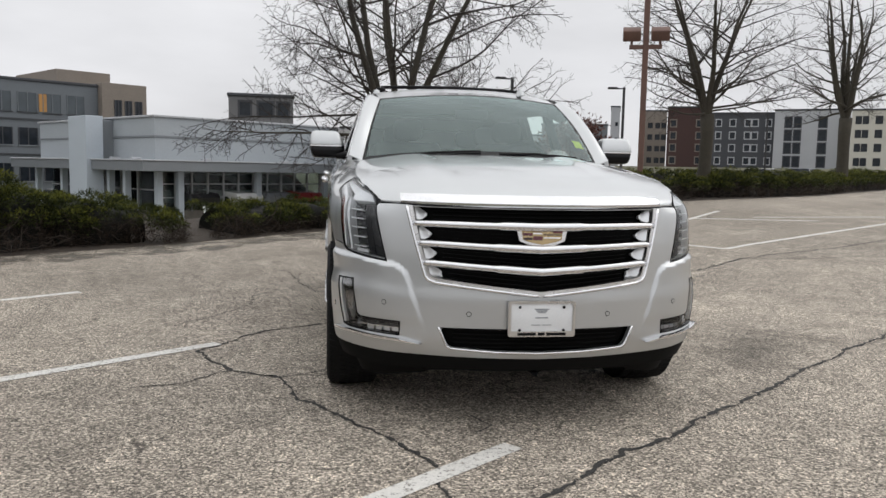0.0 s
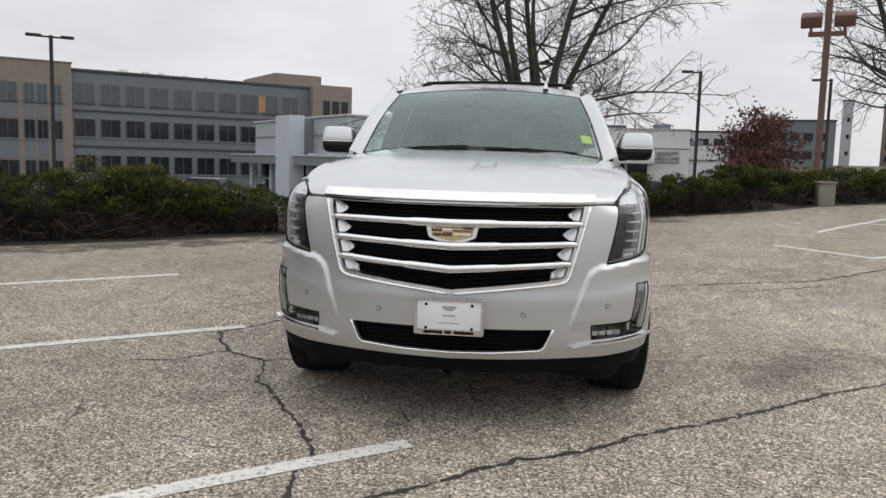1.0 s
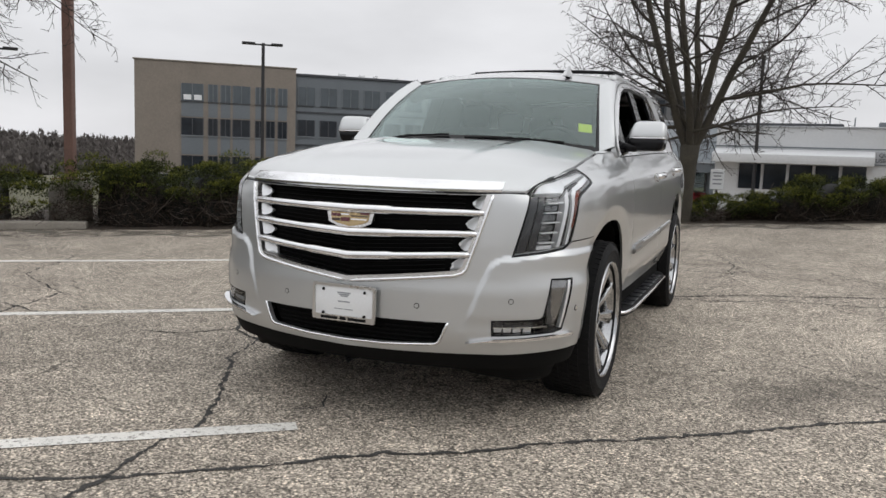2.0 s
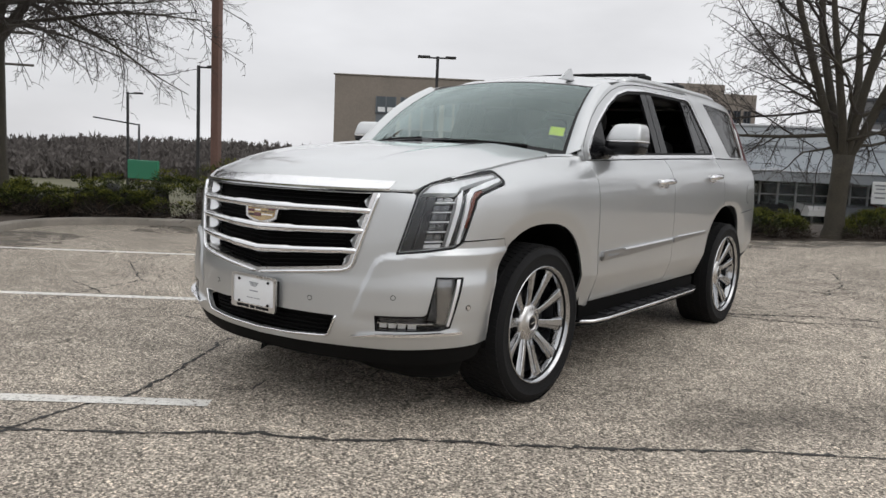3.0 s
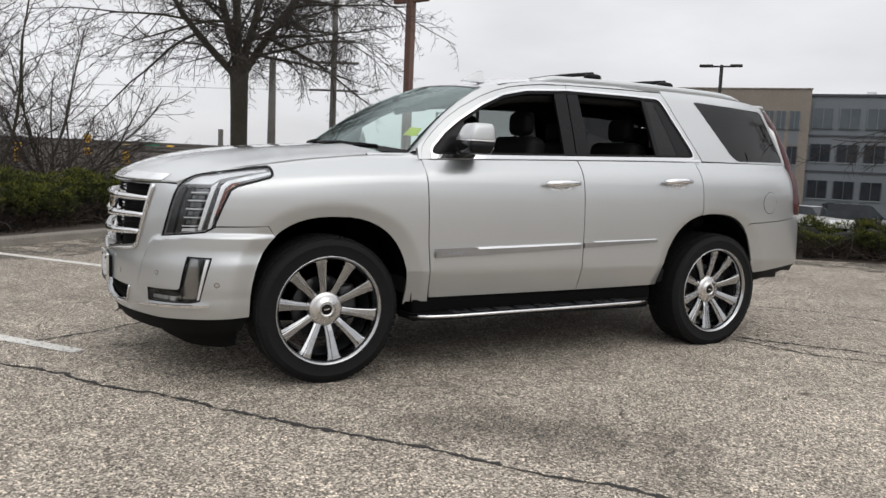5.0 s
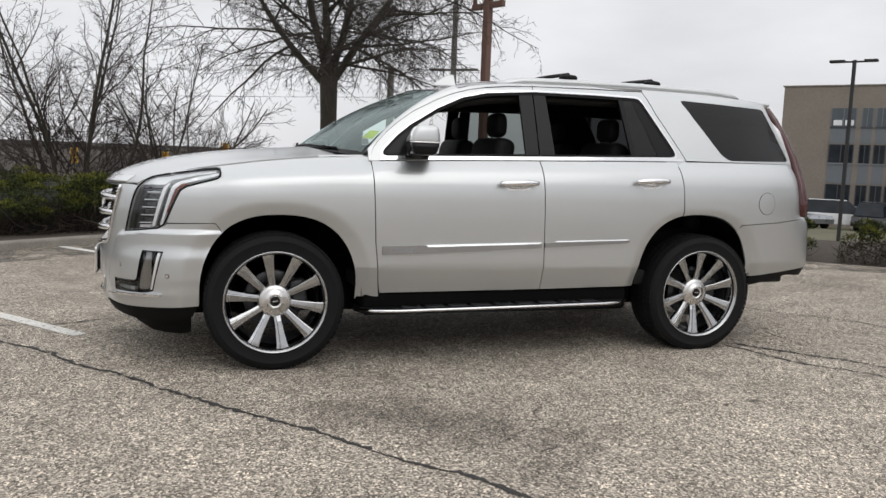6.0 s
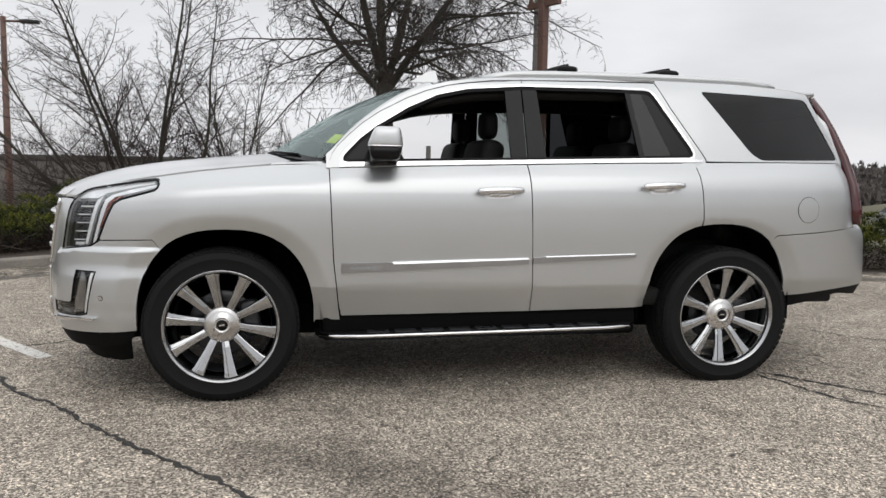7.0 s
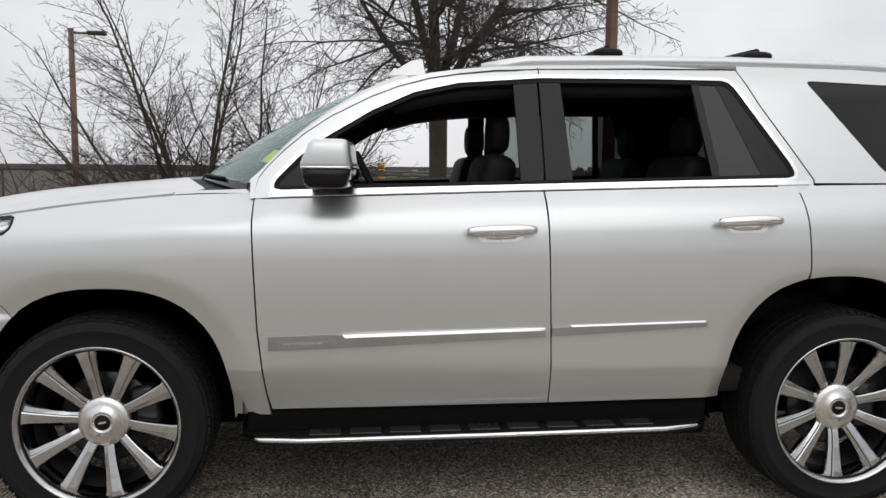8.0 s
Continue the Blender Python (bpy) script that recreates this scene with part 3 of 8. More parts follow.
drng = np.random.default_rng(17)
ribbon("dirt", [uv(-4.95 + drng.uniform(-0.1, 0.1), v) for v in np.arange(-9, 6.6, 0.22)], drng.uniform(0.6, 1.5, 71), 0.0022, GRIME, "dark dirt washed up along the kerb", "dirt")
ribbon("dirt", [uv(u, float(hedge_v(u)) - 0.45) for u in np.arange(-4.0, 9, 0.22)], drng.uniform(0.4, 1.2, 60), 0.0026, GRIME, "dark dirt washed up along the planting bed", "dirt")
crng = np.random.default_rng(5)
CRACKS = [
    (0.020, [(-0.95, -2.3), (-0.50, -2.01), (-0.17, -1.76), (0.30, -1.35), (0.48, -1.23), (0.98, -0.82), (1.2, -0.67), (1.65, -0.31), (2.02, 0.03), (2.5, 0.36), (2.95, 0.72), (3.43, 1.08), (4.3, 1.75), (5.4, 2.5)]),
    (0.019, [(-1.0, 1.70), (-1.46, 1.42), (-1.85, 0.76), (-1.57, 0.24), (-1.26, 0.06), (-1.14, -0.40), (-0.93, -0.68), (-0.70, -1.04), (-0.54, -1.37), (-0.55, -1.60), (-0.45, -2.05), (-0.5, -2.5)]),
    (0.010, [(-1.26, 0.06), (-0.9, 0.35), (-0.5, 0.5)]),
    (0.026, [(0.60, 3.12), (0.87, 3.28), (1.23, 3.55), (1.60, 3.80), (2.48, 4.12), (3.44, 4.46), (4.52, 5.35), (5.00, 5.56), (6.6, 6.3), (8.4, 7.4)]),
    (0.014, [(0.9, 3.22), (1.47, 3.37), (1.85, 3.64), (2.6, 3.7), (3.4, 4.15)]),
    (0.014, [(4.52, 5.35), (5.47, 5.27), (6.4, 5.5)]),
    (0.013, [(-0.31, 4.38), (0.11, 4.62), (0.53, 4.90), (1.38, 5.05), (1.6, 5.35)]),
    (0.013, [(0.05, 7.21), (0.40, 6.86), (1.08, 6.62), (1.32, 5.86), (2.02, 5.78), (2.93, 4.94), (3.46, 4.65)]),
    (0.012, [(1.27, 4.68), (1.39, 4.95), (1.38, 5.65), (1.32, 5.86)]),
    (0.012, [(-3.2, -0.4), (-3.6, 0.6), (-4.6, 1.1), (-5.2, 2.2)]),
    (0.012, [(-2.4, 0.46), (-3.1, -0.05), (-3.9, 0.1), (-4.9, -0.6)]),
    (0.009, [(-2.16, 1.63), (-1.92, 2.02), (-1.68, 2.55), (-1.70, 3.02), (-1.04, 3.87)]),
    (0.008, [(-2.18, 4.77), (-1.47, 4.63), (-1.11, 3.19)]),
    (0.009, [(-2.09, -0.11), (-1.81, -0.04), (-1.57, 0.24)]),
    (0.008, [(-0.27, -0.73), (-0.19, -0.89), (-0.30, -1.0)]),
    (0.010, [(-4.0, 4.2), (-2.9, 4.7), (-2.3, 5.8), (-0.9, 6.2)]),
]
for w, pts in CRACKS:
    j = jagged(pts, 0.032, 0.011, crng)
    ribbon("crack", j, np.abs(crng.normal(w * 0.95, w * 0.60, len(j))) + 0.002, 0.003, TAR, "dark open crack across the asphalt", "crack", ground)


# ---- the car: its surfaces ----
FZ, RZ, WHEEL = 0.0, 2.946, 0.408
plan_pts = np.array([
    (0, -1.035), (0.2, -1.025), (0.38, -0.995), (0.53, -0.948), (0.66, -0.895), (0.75, -0.845), (0.83, -0.775), (0.895, -0.69), (0.935, -0.60),
    (0.962, -0.45), (0.982, -0.22), (0.992, 0.1), (0.996, 0.6), (1.0, 1.1), (1.0, 1.8), (0.998, 2.5), (0.99, 3.0), (0.975, 3.4), (0.955, 3.65),
    (0.915, 3.85), (0.84, 3.98), (0.68, 4.06), (0.4, 4.10), (0, 4.115)])
plan_s = np.r_[0, np.cumsum(np.linalg.norm(np.diff(plan_pts, axis=0), axis=1))]
tab_s = np.linspace(0, plan_s[-1], 900)
tab_x, tab_y = curve1(plan_s, plan_pts[:, 0])(tab_s), curve1(plan_s, plan_pts[:, 1])(tab_s)
for _ in range(12):
    tab_x[1:-1] = 0.25 * tab_x[:-2] + 0.5 * tab_x[1:-1] + 0.25 * tab_x[2:]
    tab_y[1:-1] = 0.25 * tab_y[:-2] + 0.5 * tab_y[1:-1] + 0.25 * tab_y[2:]
tan_x, tan_y = np.gradient(tab_x), np.gradient(tab_y)
tan_l = np.hypot(tan_x, tan_y)
out_x, out_y = tan_y / tan_l, -tan_x / tan_l
n_front = int(np.argmax(tab_y > -0.45))


def s_x(x):
    """Place along the plan of a half width, at the front."""
    return float(np.interp(x, tab_x[:n_front], tab_s[:n_front]))


def s_y(y):
    """Place along the plan of a length, on the side."""
    return float(np.interp(y, tab_y, tab_s))


S1, S2, S3, S4 = s_x(0.60), s_y(-0.42), s_y(3.72), s_y(4.02)
d_side = curve1((0.15, 0.28, 0.40, 0.47, 0.53, 0.62, 0.75, 0.92, 1.05, 1.14, 1.21, 1.27, 1.31, 1.36),
                (0.010, 0.014, 0.018, 0.016, 0.010, 0.005, 0.003, 0.0, 0.003, 0.012, 0.032, 0.070, 0.105, 0.125))
d_corner = curve1((0.15, 0.25, 0.33, 0.40, 0.47, 0.62, 0.75), (0.10, 0.055, 0.018, -0.002, -0.012, -0.016, -0.008))
d_front = curve1((0.15, 0.25, 0.33, 0.40, 0.47, 0.62, 0.70, 0.85, 1.0, 1.09, 1.2), (0.13, 0.082, 0.035, 0.010, 0.0, 0.000, 0.006, 0.013, 0.026, 0.042, 0.09))
d_rear = curve1((0.2, 0.45, 0.6, 0.85, 0.93, 0.97, 1.05, 1.35), (0.16, 0.06, 0.0, 0.01, 0.03, 0.09, 0.12, 0.22))
rise = curve1((0, 0.03, 0.10, 0.27, 0.60, 0.95, 1.30, 1.6), (0, 0.028, 0.066, 0.125, 0.187, 0.225, 0.252, 0.26))


def hood_edge(ax):
    """The hood's leading edge, swept back at its corners."""
    return np.interp(ax, tab_x[:n_front], tab_y[:n_front]) + 0.05 + 0.040 * smooth(0.50, 0.78, ax)


def hood_z(x, y):
    ax = np.abs(x)
    front = hood_edge(ax)
    d = np.maximum(y - front, 0)
    ridge = 0.010 * smooth(0.36, 0.46, ax) * (1 - smooth(0.46, 0.72, ax)) * smooth(0.05, 0.4, d)
    return 1.088 + rise(d) * (1 - 0.17 * (np.minimum(ax, 0.9) / 0.8) ** 3) + ridge - 0.008 * (1 - (np.minimum(ax, 0.8) / 0.8) ** 2) * (1 - smooth(0, 0.12, d))


belt_z = curve1((0.3, 0.62, 1.72, 2.74, 3.75, 4.2), (1.262, 1.276, 1.312, 1.338, 1.348, 1.35))


roll = curve1((-0.9, -0.62, -0.40, -0.20, 0.10, 0.30, 0.45, 0.62), (0.0, 0.0, 0.0, 0.025, 0.048, 0.066, 0.055, 0.0))
rim_y = np.linspace(-0.88, 0.66, 45)
rim_z = hood_z(np.full(45, 0.82), rim_y)


def top_z(y):
    k = smooth(0.25, 0.62, y)
    return (1 - k) * np.interp(y, rim_y, rim_z) + k * (belt_z(y) + 0.01)


def lower(s, z):
    """The body below the windows: place along the plan and height."""
    s, z = np.asarray(s, float), np.asarray(z, float)
    a, sg = np.abs(s), np.where(s < 0, -1.0, 1.0)
    px, py = np.interp(a, tab_s, tab_x), np.interp(a, tab_s, tab_y)
    nx, ny = np.interp(a, tab_s, out_x), np.interp(a, tab_s, out_y)
    f, r = 1 - smooth(S1, S2, a), smooth(S3, S4, a)
    tz = top_z(py)
    zz = z + np.clip((z - 0.95) / np.maximum(tz - 0.95, 0.05), 0, None) * (1.33 - tz)
    wb = (1 - smooth(-0.36, -0.24, py)) * (1 - smooth(0.66, 0.75, z))
    ds = (d_side(zz) + 0.31 * np.maximum(0.612 - z, 0)) * (1 - wb) + d_corner(z) * wb + roll(py) * smooth(1.18, 1.33, zz)
    # the flares turn in towards the wheel arches
    for wy, amp in ((FZ + 0.02, 0.021), (RZ - 0.03, 0.021)):
        rr = (np.abs((py - wy) / 0.565) ** 2.5 + np.abs((z - 0.40) / 0.60) ** 2.5) ** 0.4
        ds = ds + amp * np.minimum(np.log1p(np.exp(np.clip((0.985 - rr) / 0.012, -40, 40))) * 0.1, 1.3)
    # the bumper's cheek: a shelf below the lamps that turns down into a crease beside the grille
    near = (1 - smooth(S2 - 0.02, S2 + 0.25, a)) * (a < s_y(1.0))
    ramp = smooth(0.50, 0.70, px)
    cu, cv = px - 0.530 - 0.36 * (z - 0.521), 0.806 + 0.030 * smooth(0.66, 0.93, px) - z
    cu, cv = np.minimum(cu, 0.07), np.minimum(cv, 0.07)
    k = smooth(0.004, 0.028, 0.07 - np.hypot(0.07 - cu, 0.07 - cv))
    cheek = near * (0.014 * ramp * (1 - k) - 0.004 * k * smooth(0.49, 0.55, z))
    d = f * d_front(z) + (1 - f - r) * ds + r * d_rear(z) + cheek
    return np.stack([sg * (px - nx * d), py - ny * d, z + 0 * a], -1)


# the fender's upper rim lies on the hood's own surface
for _ in range(6):
    rim = lower(np.array([s_y(y) for y in rim_y]), top_z(rim_y))
    rim_z = 0.5 * rim_z + 0.5 * hood_z(rim[:, 0], rim[:, 1])
rim = lower(np.array([s_y(y) for y in rim_y]), top_z(rim_y))

up_x = curve1((1.2, 1.31, 1.45, 1.60, 1.70, 1.76, 1.80, 1.84), (0.925, 0.888, 0.842, 0.788, 0.752, 0.726, 0.70, 0.655))
edge_z = curve1((0.42, 0.60, 0.79, 1.02, 1.25, 1.52, 1.74, 2.15, 2.56, 3.08, 3.45, 3.63, 3.75), (1.215, 1.372, 1.545, 1.690, 1.763, 1.797, 1.807, 1.818, 1.822, 1.817, 1.796, 1.770, 1.735))


def upper(y, z):
    """The side above the belt line: length and height."""
    y, z = np.asarray(y, float), np.asarray(z, float)
    x = up_x(z) - 0.11 * np.clip((y - 3.15) / 0.75, 0, 1.2) ** 2 - 0.03 * np.clip((1.2 - y) / 0.8, 0, 1) ** 2
    return np.stack([x, y + 0 * z, z], -1)


def shield(xn, t):
    """The windshield: from -1 to 1 across, 0 at the cowl to 1 at the roof."""
    xn, t = np.asarray(xn, float), np.asarray(t, float)
    yb, zb = 0.235 + 0.30 * np.abs(xn) ** 2.2, 1.330 - 0.050 * np.abs(xn) ** 2.5
    yh, zh = 1.03 + 0.08 * xn ** 2, 1.768 - 0.040 * xn ** 2
    x = xn * (0.792 + (0.645 - 0.792) * t)
    bow = 0.035 * np.sin(np.pi * np.clip(t, 0, 1))
    return np.stack([x, yb + (yh - yb) * t - 0.5 * bow, zb + (zh - zb) * t + bow], -1)


def roof_at(xn, v):
    """The roof: from -1 to 1 across, 0 at the windshield to 1 at the tailgate."""
    xn, v = np.asarray(xn, float), np.asarray(v, float)
    y = (1.03 + 0.08 * xn ** 2) * (1 - v) + (3.74 - 0.10 * xn ** 2) * v
    ze = edge_z(np.maximum(y, 1.12))
    xe = upper(np.maximum(y, 1.12), ze)[..., 0]
    hw = 0.645 + (xe - 0.645) * smooth(0, 0.06, v)
    q = np.clip(v / 0.20, 0, 1)
    k = 1 - (1 - q) ** 2.2
    z = (1 - k) * (1.768 - 0.040 * xn ** 2) + k * (ze + 0.060 * (1 - np.abs(xn) ** 2.4))
    return np.stack([xn * hw, y, z], -1)


def tail(x, z):
    """The tailgate: half width and height."""
    x, z = np.asarray(x, float), np.asarray(z, float)
    y = np.interp(z, (0.9, 0.96, 1.35, 1.735, 1.82), (3.99, 3.98, 3.90, 3.75, 3.70)) - 0.13 * np.abs(x / 0.85) ** 3
    return np.stack([x, y, z], -1)


def tz_at(y):
    return float(top_z(np.array(float(y))))


def L(*pts):
    """Outline points on the lower body: ('x', half width, height) at the front, ('y', length, height) on the side."""
    return [(s_x(a) if k == "x" else -s_x(a) if k == "-x" else s_y(a), z) for k, a, z in pts]


def arch(cy, hw, top, n=26, a0=0.0, a1=math.pi, low=None):
    """Wheel arch points, from front to rear over the top, (length, height)."""
    out = []
    for i in range(n + 1):
        a = math.pi - (a0 + (a1 - a0) * i / n)
        c, s = math.cos(a), math.sin(a)
        out.append((cy + hw * math.copysign(abs(c) ** 0.80, c), 0.40 + (top - 0.40) * abs(s) ** 0.80))
    return out


def arch_top(cy, hw, top, y):
    return 0.40 + (top - 0.40) * max(0.0, 1 - (abs(y - cy) / hw) ** 2.5) ** 0.4


# ---- the car: body ----
car = thing("car", "silver metallic full-size sport utility vehicle parked on worn asphalt", "car")
arch_f = arch(0.025, 0.462, 0.925)
arch_r = arch(2.895, 0.465, 0.962)
grille_hole = [(s_x(0.640), 1.069), (s_x(0.585), 0.889), (s_x(0.540), 0.742), (s_x(0.522), 0.722), (s_x(0.490), 0.711), (0, 0.655)]
grille_full = grille_hole + [(-s, z) for s, z in grille_hole[-2::-1]]
intake = [(s_x(0.472), 0.505), (s_x(0.464), 0.49), (s_x(0.435), 0.418), (s_x(0.418), 0.406), (s_x(0.2), 0.392), (0, 0.388)]
intake_full = intake + [(-s, z) for s, z in intake[-2::-1]]
lamp_out = L(("x", 0.795, 1.068), ("x", 0.806, 1.088), ("x", 0.826, 1.109), ("x", 0.850, 1.124), ("x", 0.879, 1.134), ("y", -0.62, 1.146), ("y", -0.555, 1.156), ("y", -0.45, 1.171), ("y", -0.345, 1.183), ("y", -0.330, 1.178),
             ("y", -0.322, 1.160), ("y", -0.322, 1.143), ("y", -0.337, 1.128), ("y", -0.42, 1.104), ("y", -0.507, 1.080), ("y", -0.543, 1.056), ("y", -0.580, 0.975), ("y", -0.619, 0.880), ("y", -0.635, 0.855), ("y", -0.664, 0.837),
             ("x", 0.84, 0.822), ("x", 0.725, 0.805))
fog_out = L(("x", 0.862, 0.705), ("x", 0.925, 0.703), ("x", 0.9, 0.478), ("x", 0.874, 0.466), ("x", 0.652, 0.455), ("x", 0.648, 0.520), ("x", 0.826, 0.528), ("x", 0.838, 0.540))
low_edge = [(s_x(0.0), 0.356), (s_x(0.4), 0.364), (s_x(0.7), 0.367), (s_x(0.88), 0.378), (s_y(-0.437), 0.388)]
bump_side = [(s_y(y), z) for y, z in arch_f if y < -0.30 and 0.44 < z < 0.866]
half = low_edge + bump_side + L(("y", -0.345, 0.868), ("y", -0.612, 0.862), ("y", -0.637, 0.847), ("y", -0.666, 0.831), ("x", 0.84, 0.816), ("x", 0.719, 0.799), ("x", 0.790, 1.064), ("x", 0.785, 1.072), ("x", 0.7, 1.074), ("x", 0.6, 1.075), ("x", 0.3, 1.075))
fascia = half + [(0, 1.075)] + [(-s, z) for s, z in half[::-1]][:-1]
d = patch(fascia, lower, holes=[grille_full[::-1], intake_full[::-1], fog_out, [(-s, z) for s, z in fog_out]], step=0.0125, depth=0.02)
front_bumper = part("front_bumper", mesh_of("front_bumper", *d), PAINT, car)
# black valance below the bumper
val_half = [(0, 0.286), (s_x(0.5), 0.284), (s_x(0.8), 0.288), (s_y(-0.56), 0.300), (s_y(-0.475), 0.315), (s_y(-0.440), 0.384), (s_x(0.88), 0.374), (s_x(0.7), 0.363), (s_x(0.4), 0.360)]
val = val_half + [(0, 0.352)] + [(-s, z) for s, z in val_half[:0:-1]]
d = patch(val, lower, step=0.04, lift=-0.006, depth=0.03)
part("valance", mesh_of("valance", *d), MESHBLACK, car, "matt black lower valance")
panel("air_deflector", [(s_x(0.45), 0.270), (s_x(0.58), 0.222), (s_x(0.80), 0.186), (s_y(-0.56), 0.180), (s_y(-0.480), 0.192), (s_y(-0.470), 0.345), (s_x(0.80), 0.335), (s_x(0.58), 0.325)], lower, MESHBLACK, car, "black air deflector", step=0.04, lift=-0.055, depth=0.02)
# front fender
fender = L(("y", -0.345, 0.870)) + [(s_y(y), z) for y, z in arch_f if (y > -0.34 and z > 0.60) or y > 0.3]
fender += L(("y", 0.50, 0.42), ("y", 0.632, 0.42), ("y", 0.618, 0.515), ("y", 0.590, 0.765), ("y", 0.572, 1.16), ("y", 0.570, 1.285))
fender += [(s_y(y), tz_at(y) - 0.004) for y in (0.45, 0.30, 0.10, -0.10, -0.30, -0.46, -0.56)]
fender += L(("y", -0.62, tz_at(-0.62) - 0.006), ("y", -0.64, 1.151), ("y", -0.62, 1.151), ("y", -0.555, 1.161), ("y", -0.45, 1.176), ("y", -0.342, 1.188), ("y", -0.325, 1.182), ("y", -0.317, 1.161), ("y", -0.317, 1.141), ("y", -0.333, 1.124),
            ("y", -0.42, 1.099), ("y", -0.504, 1.075), ("y", -0.538, 1.053), ("y", -0.575, 0.973), ("y", -0.613, 0.880), ("y", -0.617, 0.866))
fender_lr = panel("fender", fender, lower, PAINT, car, gap=0.0025, step=0.015)
# doors below the belt, with openings above
def seam_b(z):
    return 1.694 + (1.303 - z) * 0.030


belt_f = [(y, float(belt_z(y)) - 0.016) for y in (1.692, 1.3, 0.95, 0.62)]
front_door_low = L(("y", 0.571, 1.262), ("y", 0.573, 1.16), ("y", 0.591, 0.765), ("y", 0.619, 0.515), ("y", 0.634, 0.445), ("y", seam_b(0.445), 0.452), ("y", seam_b(0.9), 0.9)) + [(s_y(y), z) for y, z in belt_f]
rear_seam = [(2.432, 0.462)] + [(y - 0.006, z + 0.003) for y, z in arch_r if 0.46 < z and y < 2.66] + [(y, arch_top(2.895, 0.465, 0.962, y) + 0.003) for y in (2.68, 2.71, 2.735, 2.752)] + [(2.760, 0.985), (2.757, 1.06), (2.749, 1.19), (2.737, 1.30)]
rear_door_low = L(("y", seam_b(1.29), 1.29), ("y", seam_b(0.9), 0.9), ("y", seam_b(0.452), 0.452)) + [(s_y(y), z) for y, z in rear_seam]
rear_door_low += [(s_y(y), float(belt_z(y)) - 0.016) for y in (2.73, 2.3, 1.9, 1.696)]
fd = panel("front_door", front_door_low, lower, PAINT, car, gap=0.0025, step=0.03)
rd = panel("rear_door", rear_door_low, lower, PAINT, car, gap=0.0025, step=0.025)
# quarter panel and rear bumper
quarter = [(s_y(y), z) for y, z in ((2.738, 1.30), (2.750, 1.19), (2.758, 1.06), (2.761, 0.99))] + [(s_y(y), arch_top(2.895, 0.465, 0.962, y)) for y in (2.758, 2.79, 2.83, 2.87, 2.91, 2.95, 3.0, 3.04, 3.08, 3.12, 3.16, 3.20)]
quarter += [(s_y(3.235), arch_top(2.895, 0.465, 0.962, 3.235)), (s_y(3.258), 0.893), (s_y(3.60), 0.915), (s_y(3.845), 0.945), (s_y(3.848), 1.10), (s_y(3.80), 1.338), (s_y(3.3), 1.334), (s_y(2.80), 1.326)]
quarter = [q for i, q in enumerate(quarter) if i == 0 or math.dist(q, quarter[i - 1]) > 0.004]
qp = panel("quarter_panel", quarter, lower, PAINT, car, gap=0.0025, step=0.025)
rb_half = [(s_y(y), z) for y, z in arch_r if y > 3.2 and z < 0.89 and z > 0.53] + [(s_y(3.36), 0.515), (s_y(3.77), 0.560), (s_y(4.0), 0.585), (plan_s[-1], 0.59), (plan_s[-1], 0.945), (s_y(4.0), 0.945), (s_y(3.85), 0.943), (s_y(3.60), 0.912), (s_y(3.262), 0.891)]
panel("rear_bumper", rb_half, lower, PAINT, car, gap=0.0, step=0.035)
rv_half = [(s_y(3.36), 0.43), (s_y(3.77), 0.52), (s_y(4.0), 0.50), (plan_s[-1], 0.50), (plan_s[-1], 0.586), (s_y(4.0), 0.58), (s_y(3.77), 0.556), (s_y(3.362), 0.511)]
panel("rear_valance", rv_half, lower, BLACK, car, "matt black rear valance", gap=0.0, step=0.05, lift=-0.008, depth=0.03)

# hood
hood_poly = []
for x in np.linspace(-0.735, 0.735, 25):
    hood_poly.append((x, float(hood_edge(abs(x))) - 0.005))
hood_side = [(float(x) - 0.003, float(y)) for x, y, _ in rim if -0.56 < y < 0.27]
hood_side = [(0.751, -0.742), (0.768, -0.702), (0.786, -0.650), (0.797, -0.598)] + hood_side
hood_poly += hood_side + [(0.790, 0.335), (0.765, 0.37)]
hood_poly += [(x, 0.16 + 0.215 * (abs(x) / 0.76) ** 2) for x in np.linspace(0.7, -0.7, 15)]
hood_poly += [(-0.765, 0.37), (-0.790, 0.335)] + [(-x, y) for x, y in hood_side[::-1]]


def hood_front_y(x):
    return hood_edge(np.abs(x)) - 0.005


def hood_at(x, k):
    """The hood: half width and distance behind its front edge."""
    x, k = np.asarray(x, float), np.asarray(k, float)
    y = hood_front_y(x) + k
    return np.stack([x + 0 * y, y, hood_z(x, y)], -1)


d = patch(inset([(x, y - float(hood_front_y(x))) for x, y in hood_poly], 0.003), hood_at, step=0.028, depth=0.02)
hood = part("hood", mesh_of("hood", *d), PAINT, car)
# cowl below the windshield
d = patch([(-0.76, 0.345)] + [(x, 0.165 + 0.215 * (abs(x) / 0.76) ** 2) for x in np.linspace(-0.72, 0.72, 13)] + [(0.76, 0.345), (0.765, 0.49), (0.4, 0.40), (0, 0.33), (-0.4, 0.40), (-0.765, 0.49)],
          lambda x, y: np.stack([x + 0 * y, y + 0 * x, 1.318 - 0.05 * (np.abs(x) / 0.8) ** 2.5 + 0 * y], -1), step=0.06, depth=0.01)
part("cowl", mesh_of("cowl", *d), BLACK, car, "black cowl grille")



